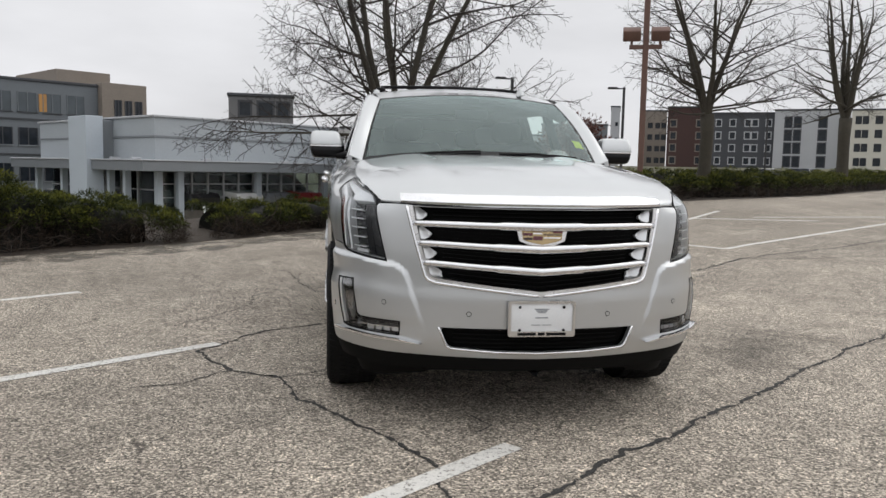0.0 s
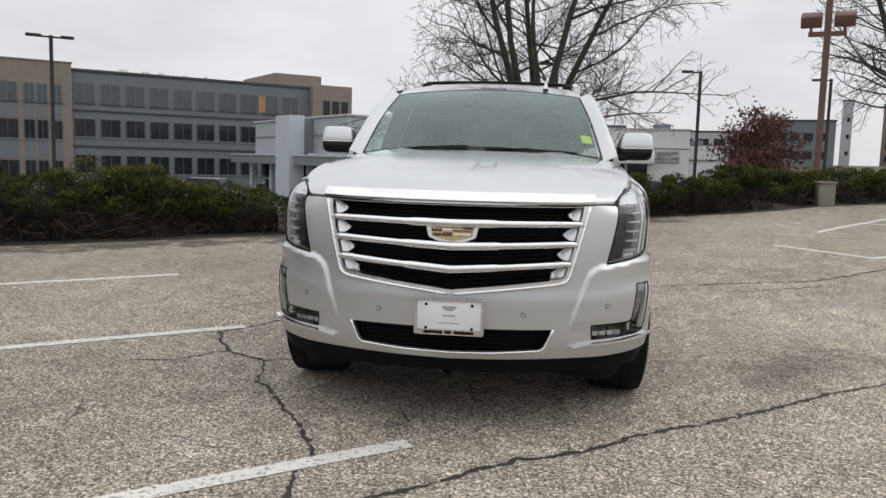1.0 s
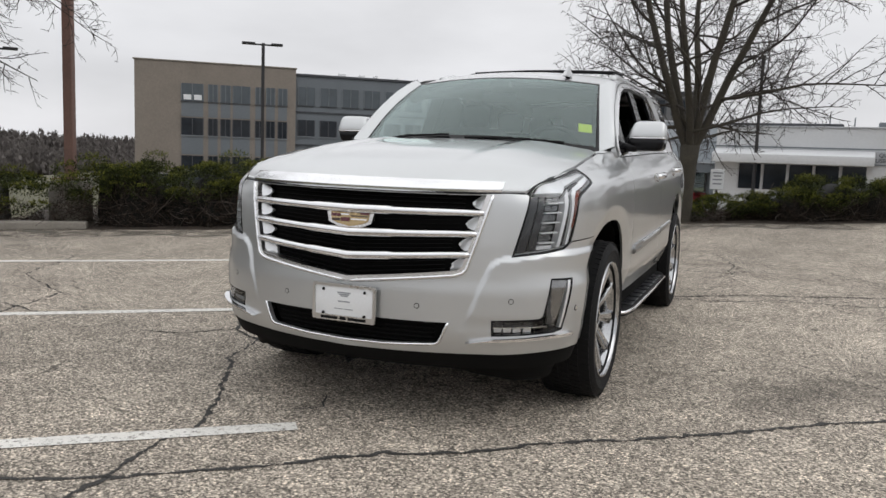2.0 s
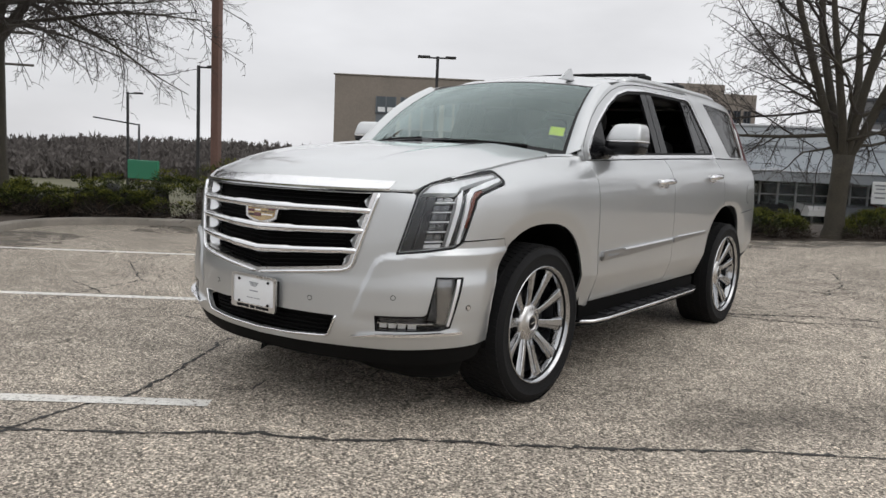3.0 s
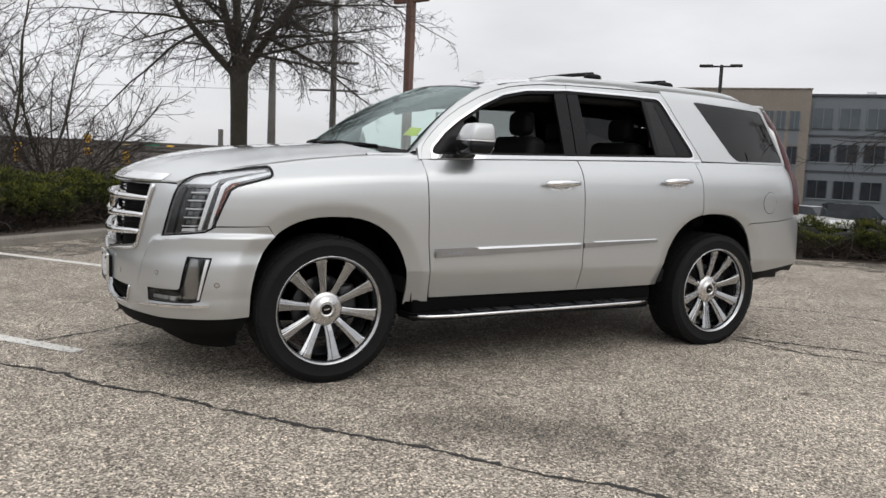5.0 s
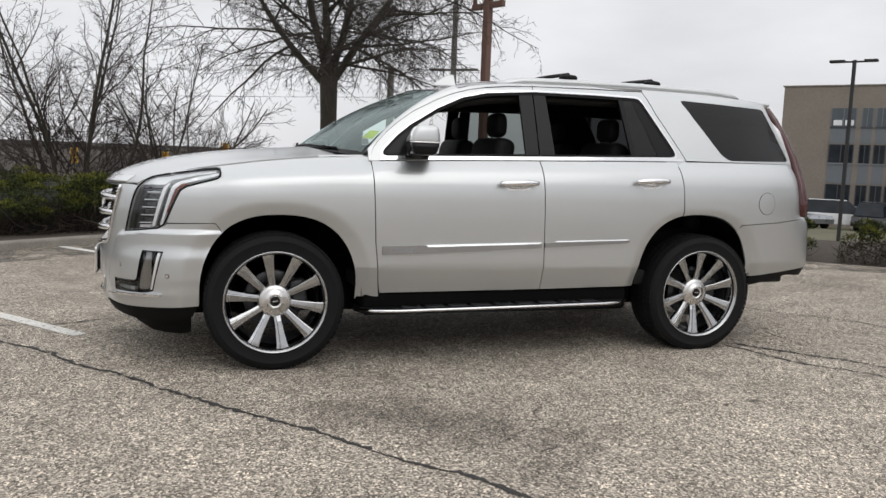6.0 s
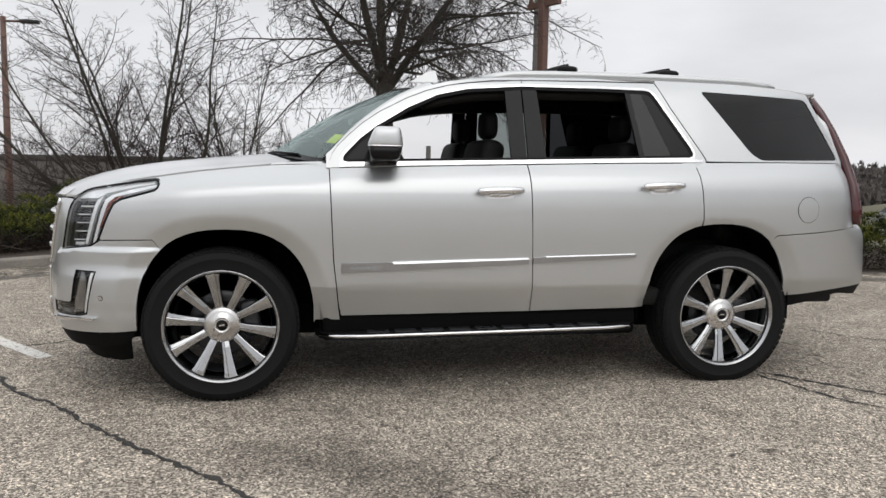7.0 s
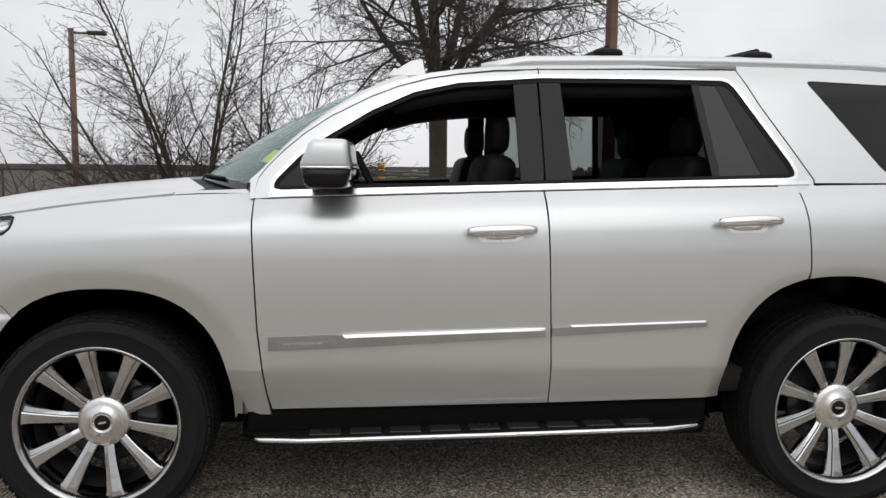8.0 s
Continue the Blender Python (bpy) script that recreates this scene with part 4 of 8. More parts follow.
def cowl_corner(k, t):
    """Painted corner between the hood, the fender's rim and the windshield's foot."""
    k, t = np.asarray(k, float), np.asarray(t, float)
    y = 0.262 + (0.590 - 0.262) * t
    a = lower(np.interp(y, tab_y, tab_s), top_z(y) - 0.003)
    b = np.stack([0.800 - 0.022 * t, 0.250 + 0.285 * t, hood_z(0.80, 0.25) + (1.291 - hood_z(0.80, 0.25)) * t], -1)
    m = a * k[..., None] + b * (1 - k)[..., None]
    m[..., 2] += 0.008 * np.sin(np.pi * k)
    return m


panel("cowl_side", [(0, 0), (1, 0), (1, 1), (0, 1)], cowl_corner, PAINT, car, step=0.12, depth=0.015)

# windshield, roof, pillars
d = patch([(-0.985, 0.0), (0.985, 0.0), (0.985, 0.985), (-0.985, 0.985)], shield, step=0.08, depth=0.005)
ws = part("windshield", mesh_of("windshield", *d), WINDSHIELD, car, "faintly green windshield glass")
ws.visible_shadow = False
d = patch([(-1, 0.0), (1, 0.0), (1, 1), (-1, 1)], roof_at, step=0.06, depth=0.03)
part("roof", mesh_of("roof", *d), PAINT, car)


def pillar_at(k, t):
    """Between the windshield's edge and the door frame."""
    k, t = np.asarray(k, float), np.asarray(t, float)
    y = 0.485 + (1.17 - 0.485) * t
    a = shield(np.full_like(t, 0.985), np.clip((y - 0.535) / 0.58, 0.0, 1))
    yb = np.maximum(y, 0.545)
    b = upper(yb, edge_z(yb) - 0.004)
    m = a * (1 - k)[..., None] + b * k[..., None]
    m[..., 2] += 0.022 * np.sin(np.pi * k) * smooth(0.02, 0.30, t)
    m[..., 0] += 0.012 * np.sin(np.pi * k) * smooth(0.02, 0.30, t)
    return m


panel("a_pillar", [(0, 0), (1, 0), (1, 1), (0, 1)], pillar_at, PAINT, car, step=0.06, depth=0.012)

# side frame round the windows
dlo = [(0.648, 1.297), (0.646, 1.312), (0.657, 1.334), (0.74, 1.420), (0.83, 1.490), (1.02, 1.605), (1.19, 1.682), (1.37, 1.723), (1.70, 1.749), (2.18, 1.754), (2.470, 1.752), (2.502, 1.744), (2.524, 1.720), (2.722, 1.412), (2.737, 1.378), (2.732, 1.360), (2.706, 1.352), (1.72, 1.322), (0.672, 1.291)]
frame_low = [(y, float(belt_z(y)) - 0.014) for y in (0.556, 1.0, 1.72, 2.3, 2.66)] + [(2.68, float(belt_z(2.68)) - 0.045), (2.812, float(belt_z(2.81)) - 0.045)]
top_edge = [(y, float(edge_z(y))) for y in (2.84, 2.56, 2.15, 1.74, 1.52, 1.36, 1.25, 1.13, 1.02, 0.90, 0.79, 0.70, 0.60, 0.556)]
frame_poly = frame_low + [(2.815, 1.345), (2.62, 1.655), (2.545, 1.80)] + [p for p in top_edge if p[0] < 2.5]
panel("door_frame", frame_poly, upper, PAINT, car, holes=[dlo[::-1]], step=0.05, depth=0.03)
qwin = rounded([(2.838, 1.762), (3.575, 1.735), (3.770, 1.356), (3.190, 1.345), (3.125, 1.385)], 0.03, 4)
cpil = [(2.818, 1.333), (3.3, 1.336), (3.805, 1.338), (3.79, 1.40), (3.63, 1.70), (3.60, 1.772)] + [(y, float(edge_z(y))) for y in (3.45, 3.08, 2.84, 2.56)] + [(2.550, 1.80), (2.626, 1.655), (2.821, 1.345)]
panel("rear_pillar", cpil, upper, PAINT, car, holes=[qwin[::-1]], step=0.05, depth=0.03, gap=0.001)
panel("quarter_window", qwin, upper, PRIVACY, car, "dark tinted quarter glass", step=0.08, lift=-0.004, depth=0.004)


# ---- the car: grille, lamps and front details ----
def ring(outer, inner, surface, name, material, parent, label="", both=False, **kw):
    return panel(name, outer, surface, material, parent, label, both=both, holes=[np.asarray(inner)[::-1]], **kw)


def bar_xy(x0, x1, n, f):
    return [(x, f(x)) for x in np.linspace(x0, x1, n)]


def front_outline(pts):
    """Outline points given as half width and height at the front."""
    return [(math.copysign(s_x(abs(x)), x), z) for x, z in pts]


grille = part("grille", mesh_of("grille", *patch(inset(grille_full, -0.01), lower, step=0.05, lift=-0.085, depth=0)), MESHBLACK, car, "black grille with chrome crossbars")
band_in = inset(grille_full, 0.024)
band_in[0][1] = band_in[-1][1] = 1.069
panel("grille_surround", list(grille_full) + [tuple(q) for q in band_in], lower, SATIN, grille, "bright surround open at the top", both=False, step=0.03, lift=0.004, depth=0.075)
SLOTS = [(1.068, 1.003), (0.972, 0.912), (0.880, 0.820), (0.790, 0.728)]


def dip(x, k):
    return -(0.004 + 0.013 * k) * (1 - min(abs(x), 0.5) / 0.5)


def edge_x(z):
    """Half width of the grille opening at a height."""
    return float(np.interp(z, (0.71, 0.742, 1.069), (0.49, 0.540, 0.640))) - 0.014




def on_lower(sv, z, lift):
    """A point over the lower body."""
    sv, z = np.asarray(sv, float), np.asarray(z, float)
    e = 2e-3
    n = np.cross(lower(sv + e, z) - lower(sv - e, z), lower(sv, z + e) - lower(sv, z - e))
    return lower(sv, z) + np.asarray(lift, float)[..., None] * n / (np.linalg.norm(n, axis=-1, keepdims=True) + 1e-12)


for k, (za, zb) in enumerate(((1.003, 0.972), (0.912, 0.880), (0.820, 0.790))):
    w = edge_x(za)
    xs = np.linspace(-w, w, 41)
    ss = np.array([math.copysign(s_x(abs(x)), x) for x in xs])
    zs = np.array([(za + zb) / 2 + dip(x, k + 0.2) for x in xs])
    rad = np.where(np.abs(xs) < 0.205, 0.0225, 0.0180 - 0.004 * smooth(0.40, 0.62, np.abs(xs)))
    part("crossbar", tubes_mesh("crossbar", [(on_lower(ss, zs, -0.002), rad, 12)]), CHROME, grille, "chrome crossbar")


def fin_slope(sv, z):
    """The grille's side wall, sloping back from the surround to the mesh."""
    edge = np.vectorize(lambda q: s_x(edge_x(q) + 0.004))(z)
    k = np.clip((edge - np.abs(sv)) / 0.058, 0, 1)
    return on_lower(sv, z, -0.006 - 0.046 * k ** 1.2)


rim_pts = dense(inset(grille_full, 0.003), 0.03)
rim_pts = rim_pts[:int(np.argmin(np.abs(rim_pts[:, 0] - s_x(0.636)) + np.abs(rim_pts[:, 1] - 1.066))) + 1]
part("surround_edge", tubes_mesh("surround_edge", [(on_lower(rim_pts[:, 0], rim_pts[:, 1], 0.006), 0.0085, 10)]), CHROME, grille, "chrome surround edge")
for k, (za, zb) in enumerate(SLOTS):
    w = edge_x((za + zb) / 2)
    for zz in np.linspace(zb + 0.012, za - 0.012, 3):
        o = bar_xy(-w + 0.088, w - 0.088, 13, lambda x: zz + 0.0025 + dip(x, k)) + bar_xy(w - 0.088, -w + 0.088, 13, lambda x: zz - 0.0025 + dip(x, k))
        panel("mesh_slat", front_outline(o), lower, MESHBLACK, grille, both=False, step=0.08, lift=-0.045, depth=0.02)
    for sg in (1, -1):
        wt, wb = edge_x(za) + 0.004, edge_x(zb) + 0.004
        pad = [(sg * wt, za), (sg * (wt - 0.034), za - 0.001), (sg * (wt - 0.052), za - 0.012), (sg * (w - 0.058), za - 0.030), (sg * (w - 0.055), zb + 0.024), (sg * (wb - 0.040), zb + 0.010), (sg * (wb - 0.028), zb + 0.003), (sg * wb, zb + 0.003)]
        pad = front_outline(pad)
        panel("end_fin", pad if sg > 0 else pad[::-1], fin_slope, FINSILVER, grille, "pale silver sloping end fin", both=False, step=0.012, lift=0, depth=0.012)
# chrome strip below the hood's leading edge
panel("hood_lip", [(-0.646, 0.001), (0.646, 0.001), (0.646, 0.052), (-0.646, 0.052)], hood_at, CHROME, hood, "bright strip along the hood's leading edge", both=False, step=0.02, lift=0.004, depth=0.014)
# a solid black tube stands in for the shadow in the hood gap
xs = np.linspace(-0.735, 0.735, 31)
part("shut_line", tubes_mesh("shut_line", [(hood_at(xs, 0 * xs) + np.array((0, -0.002, -0.011)), 0.0055, 6)]), BLACK, hood, "black line for the shadow gap below the hood's edge")
# lower intake
intake_mesh = part("lower_intake", mesh_of("lower_intake", *patch(inset(intake_full, -0.008), lower, step=0.05, lift=-0.05, depth=0)), MESHBLACK, car, "black lower air intake")
trim_pts = np.array(dense(intake_full, 0.04))
trim_pts = trim_pts[:int(np.argmin(np.abs(trim_pts[:, 0] + s_x(0.472)) + np.abs(trim_pts[:, 1] - 0.505))) + 1]
part("intake_trim", tubes_mesh("intake_trim", [(on_lower(trim_pts[:, 0], trim_pts[:, 1], 0.004), 0.0062, 8)]), CHROME, intake_mesh, "bright trim")
for zz in np.linspace(0.402, 0.490, 5):
    o = bar_xy(-0.41, 0.41, 13, lambda x: zz + 0.003) + bar_xy(0.41, -0.41, 13, lambda x: zz - 0.003)
    panel("mesh_slat", front_outline(o), lower, MESHBLACK, intake_mesh, both=False, step=0.08, lift=-0.03, depth=0.015)


def plane_y(y0, lean=0.0):
    return lambda x, z: np.stack([np.asarray(x, float) + 0 * z, y0 + lean * (np.asarray(z, float) - 0.9) + 0 * x, np.asarray(z, float) + 0 * x], -1)


# crest, drawn as plain coloured fields
crest = [(-0.160, 1.004), (-0.118, 0.997), (0.118, 0.997), (0.160, 1.004), (0.132, 0.986), (0.120, 0.965), (0.108, 0.918), (0.075, 0.904), (0.0, 0.889), (-0.075, 0.904), (-0.108, 0.918), (-0.120, 0.965), (-0.132, 0.986)]
badge = panel("badge", crest, plane_y(-1.020, 0.12), SATIN, grille, "bright crest with gold and dark red fields", both=False, step=0.05, depth=0.022)[0]
panel("badge_face", [(-0.102, 0.989), (0.102, 0.989), (0.092, 0.925), (0.062, 0.913), (0, 0.901), (-0.062, 0.913), (-0.092, 0.925)], plane_y(-1.023, 0.12), GOLD, badge, "gold fields", both=False, step=0.05, depth=0.003)
FIELDS = ((-0.098, 0.978, 0.098, 0.005, BADGEDARK), (0.004, 0.987, 0.046, 0.015, DARKRED), (0.054, 0.984, 0.046, 0.006, BADGEDARK), (0.004, 0.970, 0.046, 0.004, CHROME), (0.052, 0.970, 0.044, 0.015, DARKRED), (-0.094, 0.956, 0.046, 0.013, DARKRED),
          (-0.044, 0.956, 0.042, 0.006, CHROME), (0.004, 0.950, 0.088, 0.005, BADGEDARK), (-0.088, 0.934, 0.040, 0.011, BADGEDARK), (-0.044, 0.940, 0.044, 0.018, DARKRED), (0.006, 0.936, 0.080, 0.005, CHROME))
for x0, z1, w, h, mm in FIELDS:
    panel("badge_field", [(x0, z1 - h), (x0 + w, z1 - h), (x0 + w, z1), (x0, z1)], plane_y(-1.0255, 0.12), mm, badge, both=False, step=0.05, depth=0.002)
# dealer plate in a bright frame
plate = part("plate", rbox(-0.150, 0.150, -1.054, -1.046, 0.486, 0.632, 0.004, 2), WHITEPLATE, front_bumper, "white plate with grey printed marks in a bright frame")
part("plate_bracket", rbox(-0.15, 0.15, -1.046, -1.010, 0.50, 0.625, 0.008), BLACK, plate)
ring(rounded([(-0.160, 0.474), (0.160, 0.474), (0.160, 0.642), (-0.160, 0.642)], 0.012), rounded([(-0.147, 0.500), (0.147, 0.500), (0.147, 0.630), (-0.147, 0.630)], 0.006), plane_y(-1.060), "plate_frame", SATIN, plate, "bright plate frame", step=0.05, depth=0.012)
for x0, x1, z0, z1 in ((-0.034, 0.034, 0.600, 0.606), (-0.026, 0.026, 0.592, 0.598), (-0.018, 0.018, 0.585, 0.590), (-0.030, 0.030, 0.560, 0.566), (-0.048, -0.006, 0.527, 0.531), (0.002, 0.046, 0.527, 0.531)):
    part("printed_bar", rbox(x0, x1, -1.0552, -1.0535, z0, z1, 0), GREYINK, plate)
for x0, x1 in ((-0.115, -0.028), (-0.018, 0.014), (0.024, 0.115)):
    part("frame_bar", rbox(x0, x1, -1.0612, -1.0595, 0.4805, 0.4935, 0), BLACK, plate)
for x0 in (-0.105, 0.105):
    for zz in (0.613, 0.505):
        part("screw", mesh_of("screw", *lathe([(0.0, -0.006), (0.006, -0.005), (0.007, 0)], 10)), BLACK, plate).matrix_basis = pose(x0, -1.056, zz, 0, 0, 90)
# parking sensors
for x0, z0 in ((0.335, 0.572), (0.72, 0.609), (-0.335, 0.572), (-0.72, 0.609)):
    c = [(math.copysign(s_x(abs(x0)), x0) + 0.0125 * math.cos(a), z0 + 0.0125 * math.sin(a)) for a in np.linspace(0, 2 * math.pi, 17)[:-1]]
    s_ob = panel("sensor_ring", c, lower, BLACK, front_bumper, "dark ring", both=False, step=0.02, lift=0.0006, depth=0.002)[0]
    panel("sensor", inset(c, 0.003), lower, PAINT, s_ob, both=False, step=0.02, lift=0.002, depth=0.003)
c = [(s_y(-0.602) + 0.0135 * math.cos(a), 0.566 + 0.0135 * math.sin(a)) for a in np.linspace(0, 2 * math.pi, 17)[:-1]]
panel("sensor_ring", c, lower, BLACK, front_bumper, "dark ring", step=0.02, lift=0.0006, depth=0.002)
panel("sensor", inset(c, 0.003), lower, SATIN, front_bumper, step=0.02, lift=0.003, depth=0.003)

# headlamps
lamps = panel("headlamp", inset(lamp_out, -0.004), lower, LAMPDARK, car, "tall clear headlamp with stacked lamps", step=0.04, lift=-0.055, depth=0)
ring(inset(lamp_out, -0.003), inset(lamp_out, 0.0045), lower, "gasket", GLOSSBLACK, lamps, "black gasket", both=True, step=0.03, lift=0.0005, depth=0.008)
ring(inset(lamp_out, 0.002), inset(lamp_out, 0.006), lower, "housing_wall", FINSILVER, lamps, "bright housing wall", both=True, step=0.03, lift=-0.008, depth=0.045)
panel("inner_strip", L(("x", 0.738, 0.816), ("x", 0.776, 0.821), ("x", 0.829, 1.074), ("x", 0.803, 1.070)), lower, BEZELGREY, lamps, "dark satin inner strip", step=0.03, lift=-0.014, depth=0.03)
panel("inner_bezel", L(("x", 0.786, 0.823), ("x", 0.818, 0.828), ("x", 0.860, 1.080), ("x", 0.838, 1.076)), lower, BEZELGREY, lamps, "dark grey inner bezel", step=0.03, lift=-0.024, depth=0.03)
SHELVES = ((0.861, 0.825, 0.880), (0.906, 0.833, 0.888), (0.951, 0.840, 0.895), (0.995, 0.848, 0.902), (1.039, 0.857, 0.911))
for k, (z0, xa, xb) in enumerate(SHELVES):
    panel("lamp_shelf", L(("x", xa, z0 - 0.003), ("x", xb, z0), ("x", xb, z0 + 0.006), ("x", xa, z0 + 0.003)), lower, LAMPWHITE, lamps, "bright shelf", step=0.03, lift=-0.008, depth=0.045)
    for dx, hh in ((0.006, 0.034), (0.030, 0.034)):
        xm = xa + dx
        panel("lamp_module", rounded(L(("x", xm, z0 + 0.010), ("x", xm + 0.020, z0 + 0.011), ("x", xm + 0.022, z0 + hh), ("x", xm + 0.002, z0 + hh - 0.001)), 0.006, 3), lower, LAMPCELL, lamps, "clear lamp lens", step=0.02, lift=-0.030, depth=0.02)
panel("lamp_foot", L(("x", 0.820, 0.832), ("x", 0.872, 0.836), ("x", 0.877, 0.852), ("x", 0.824, 0.848)), lower, LAMPWHITE, lamps, "bright lamp foot", step=0.03, lift=-0.018, depth=0.03)
panel("cap_reflector", L(("x", 0.815, 1.082), ("x", 0.862, 1.086), ("x", 0.918, 1.088), ("y", -0.60, 1.116), ("y", -0.44, 1.150), ("y", -0.345, 1.166), ("y", -0.350, 1.175), ("y", -0.45, 1.163), ("y", -0.555, 1.148), ("y", -0.62, 1.138), ("x", 0.879, 1.125), ("x", 0.850, 1.114)), lower, LAMPWHITE, lamps, "bright cap", step=0.03, lift=-0.010, depth=0.03)
panel("light_guide", L(("x", 0.886, 0.842), ("x", 0.896, 0.844), ("x", 0.929, 1.074), ("y", -0.600, 1.104), ("x", 0.919, 1.074)), lower, LAMPWHITE, lamps, "white light guide", step=0.03, lift=-0.006, depth=0.04)
panel("guide_channel", L(("x", 0.898, 0.844), ("x", 0.911, 0.850), ("y", -0.575, 1.062), ("y", -0.588, 1.082), ("x", 0.930, 1.072)), lower, LAMPDARK, lamps, "grey channel", step=0.03, lift=-0.018, depth=0.03)
panel("light_guide", L(("x", 0.913, 0.852), ("x", 0.922, 0.858), ("y", -0.628, 0.900), ("y", -0.598, 0.985), ("y", -0.572, 1.062), ("y", -0.540, 1.092), ("y", -0.44, 1.116), ("y", -0.332, 1.146), ("y", -0.330, 1.160), ("y", -0.44, 1.136), ("y", -0.555, 1.106), ("y", -0.590, 1.080)), lower, LAMPWHITE, lamps, "white light guide", step=0.03, lift=-0.005, depth=0.04)
panel("amber_reflector", L(("y", -0.616, 0.930), ("y", -0.597, 0.980), ("y", -0.570, 1.060), ("y", -0.538, 1.089), ("y", -0.50, 1.098), ("y", -0.49, 1.088), ("y", -0.512, 1.083), ("y", -0.549, 1.056), ("y", -0.586, 0.975), ("y", -0.605, 0.925)), lower, AMBER, lamps, "dark amber side reflector", step=0.02, lift=-0.003, depth=0.03)
for o in panel("lamp_cover", inset(lamp_out, 0.004), lower, LAMPGLASS, lamps, "clear cover", step=0.04, lift=-0.001, depth=0):
    o.visible_shadow = False
# fog lamps with their bezels
fogs = panel("fog_lamp", inset(fog_out, -0.004), lower, LAMPDARK, front_bumper, "fog lamp with an upright bright bezel", step=0.03, lift=-0.05, depth=0)
fog_lo = s_x(0.838)


def fog_scoop(sv, z):
    """The upright bezel: a chrome channel, hollow across its width."""
    k = np.clip((np.abs(sv) - fog_lo) / (s_x(0.915) - fog_lo), 0, 1)
    return on_lower(sv, z, -0.004 - 0.036 * np.sin(np.pi * k) ** 0.8 - 0 * z)


panel("upright_bezel", L(("x", 0.838, 0.478), ("x", 0.897, 0.484), ("x", 0.919, 0.697), ("x", 0.864, 0.699)), fog_scoop, FOGCHROME, fogs, "curved dark chrome upright bezel", step=0.006, lift=0, depth=0.012)
panel("bezel_ridge", L(("x", 0.893, 0.484), ("x", 0.899, 0.484), ("x", 0.921, 0.697), ("x", 0.914, 0.697)), lower, FINSILVER, fogs, "bright bezel edge", step=0.02, lift=-0.002, depth=0.02)
for k in range(4):
    xa = 0.662 + 0.038 * k
    panel("fog_cell", L(("x", xa, 0.466), ("x", xa + 0.030, 0.467), ("x", xa + 0.031, 0.486), ("x", xa + 0.001, 0.485)), lower, FINSILVER, fogs, "bright lamp cell", step=0.02, lift=-0.022, depth=0.02)
    panel("fog_cell", L(("x", xa, 0.492), ("x", xa + 0.030, 0.493), ("x", xa + 0.031, 0.512), ("x", xa + 0.001, 0.511)), lower, LAMPDARK, fogs, "dark lamp cell", step=0.02, lift=-0.018, depth=0.02)
panel("fog_shelf", L(("x", 0.655, 0.487), ("x", 0.855, 0.490), ("x", 0.855, 0.494), ("x", 0.655, 0.491)), lower, CHROME, fogs, "chrome divider", step=0.03, lift=-0.010, depth=0.02)
for o in panel("fog_cover", inset(fog_out, 0.002), lower, LAMPGLASS, fogs, "clear cover", step=0.04, lift=-0.003, depth=0):
    o.visible_shadow = False
ring(inset(fog_out, -0.003), inset(fog_out, 0.004), lower, "fog_rim", GLOSSBLACK, fogs, "dark rim", both=True, step=0.03, lift=0.001, depth=0.04)
panel("bright_strip", L(("x", 0.545, 0.424), ("x", 0.66, 0.434), ("x", 0.87, 0.447), ("x", 0.922, 0.452), ("x", 0.922, 0.464), ("x", 0.87, 0.459), ("x", 0.66, 0.445)), lower, CHROME, front_bumper, "bright strip below the fog lamp", step=0.03, lift=0.026, depth=0.03)

# ---- the car: side windows, trim, handles ----
panel("pillar_cover", [(1.606, 1.316), (1.697, 1.321), (1.690, 1.748), (1.592, 1.744)], upper, GLOSSBLACK, fd, "gloss black pillar cover", step=0.08, lift=-0.004, depth=0.02)
panel("pillar_cover", [(1.706, 1.321), (1.815, 1.325), (1.785, 1.748), (1.699, 1.746)], upper, GLOSSBLACK, rd, "gloss black pillar cover", step=0.08, lift=-0.004, depth=0.02)
panel("window_divider", [(2.392, 1.340), (2.425, 1.342), (2.372, 1.750), (2.340, 1.750)], upper, GLOSSBLACK, rd, "black window divider", step=0.08, lift=-0.003, depth=0.02)
panel("fixed_glass", [(2.425, 1.342), (2.605, 1.348), (2.440, 1.750), (2.372, 1.750)], upper, PRIVACY, rd, "dark tinted fixed glass", step=0.08, lift=-0.006, depth=0.004)
panel("rear_cover", [(2.605, 1.348), (2.752, 1.352), (2.498, 1.750), (2.440, 1.750)], upper, GLOSSBLACK, rd, "gloss black rear window cover", step=0.08, lift=-0.004, depth=0.02)
panel("mirror_sail", [(0.642, 1.292), (0.870, 1.297), (0.885, 1.515), (0.83, 1.487), (0.74, 1.416), (0.657, 1.333)], upper, GLOSSBLACK, fd, "black mirror mount", step=0.06, lift=-0.005, depth=0.02)
ring(inset(dlo, -0.014), dlo, upper, "window_trim", CHROME, car, "chrome window surround", both=True, step=0.05, lift=0.005, depth=0.012)
ring(dlo, inset(dlo, 0.016), upper, "window_seal", BLACK, car, "black window seal", both=True, step=0.05, lift=-0.002, depth=0.035)
strip = [(y, float(belt_z(y)) + 0.004) for y in (0.63, 1.2, 1.72, 2.3, 2.795)] + [(y, float(belt_z(y)) - 0.012) for y in (2.795, 2.3, 1.72, 1.2, 0.63)]
panel("belt_trim", strip, upper, CHROME, car, "chrome belt line strip", step=0.06, lift=0.007, depth=0.015)
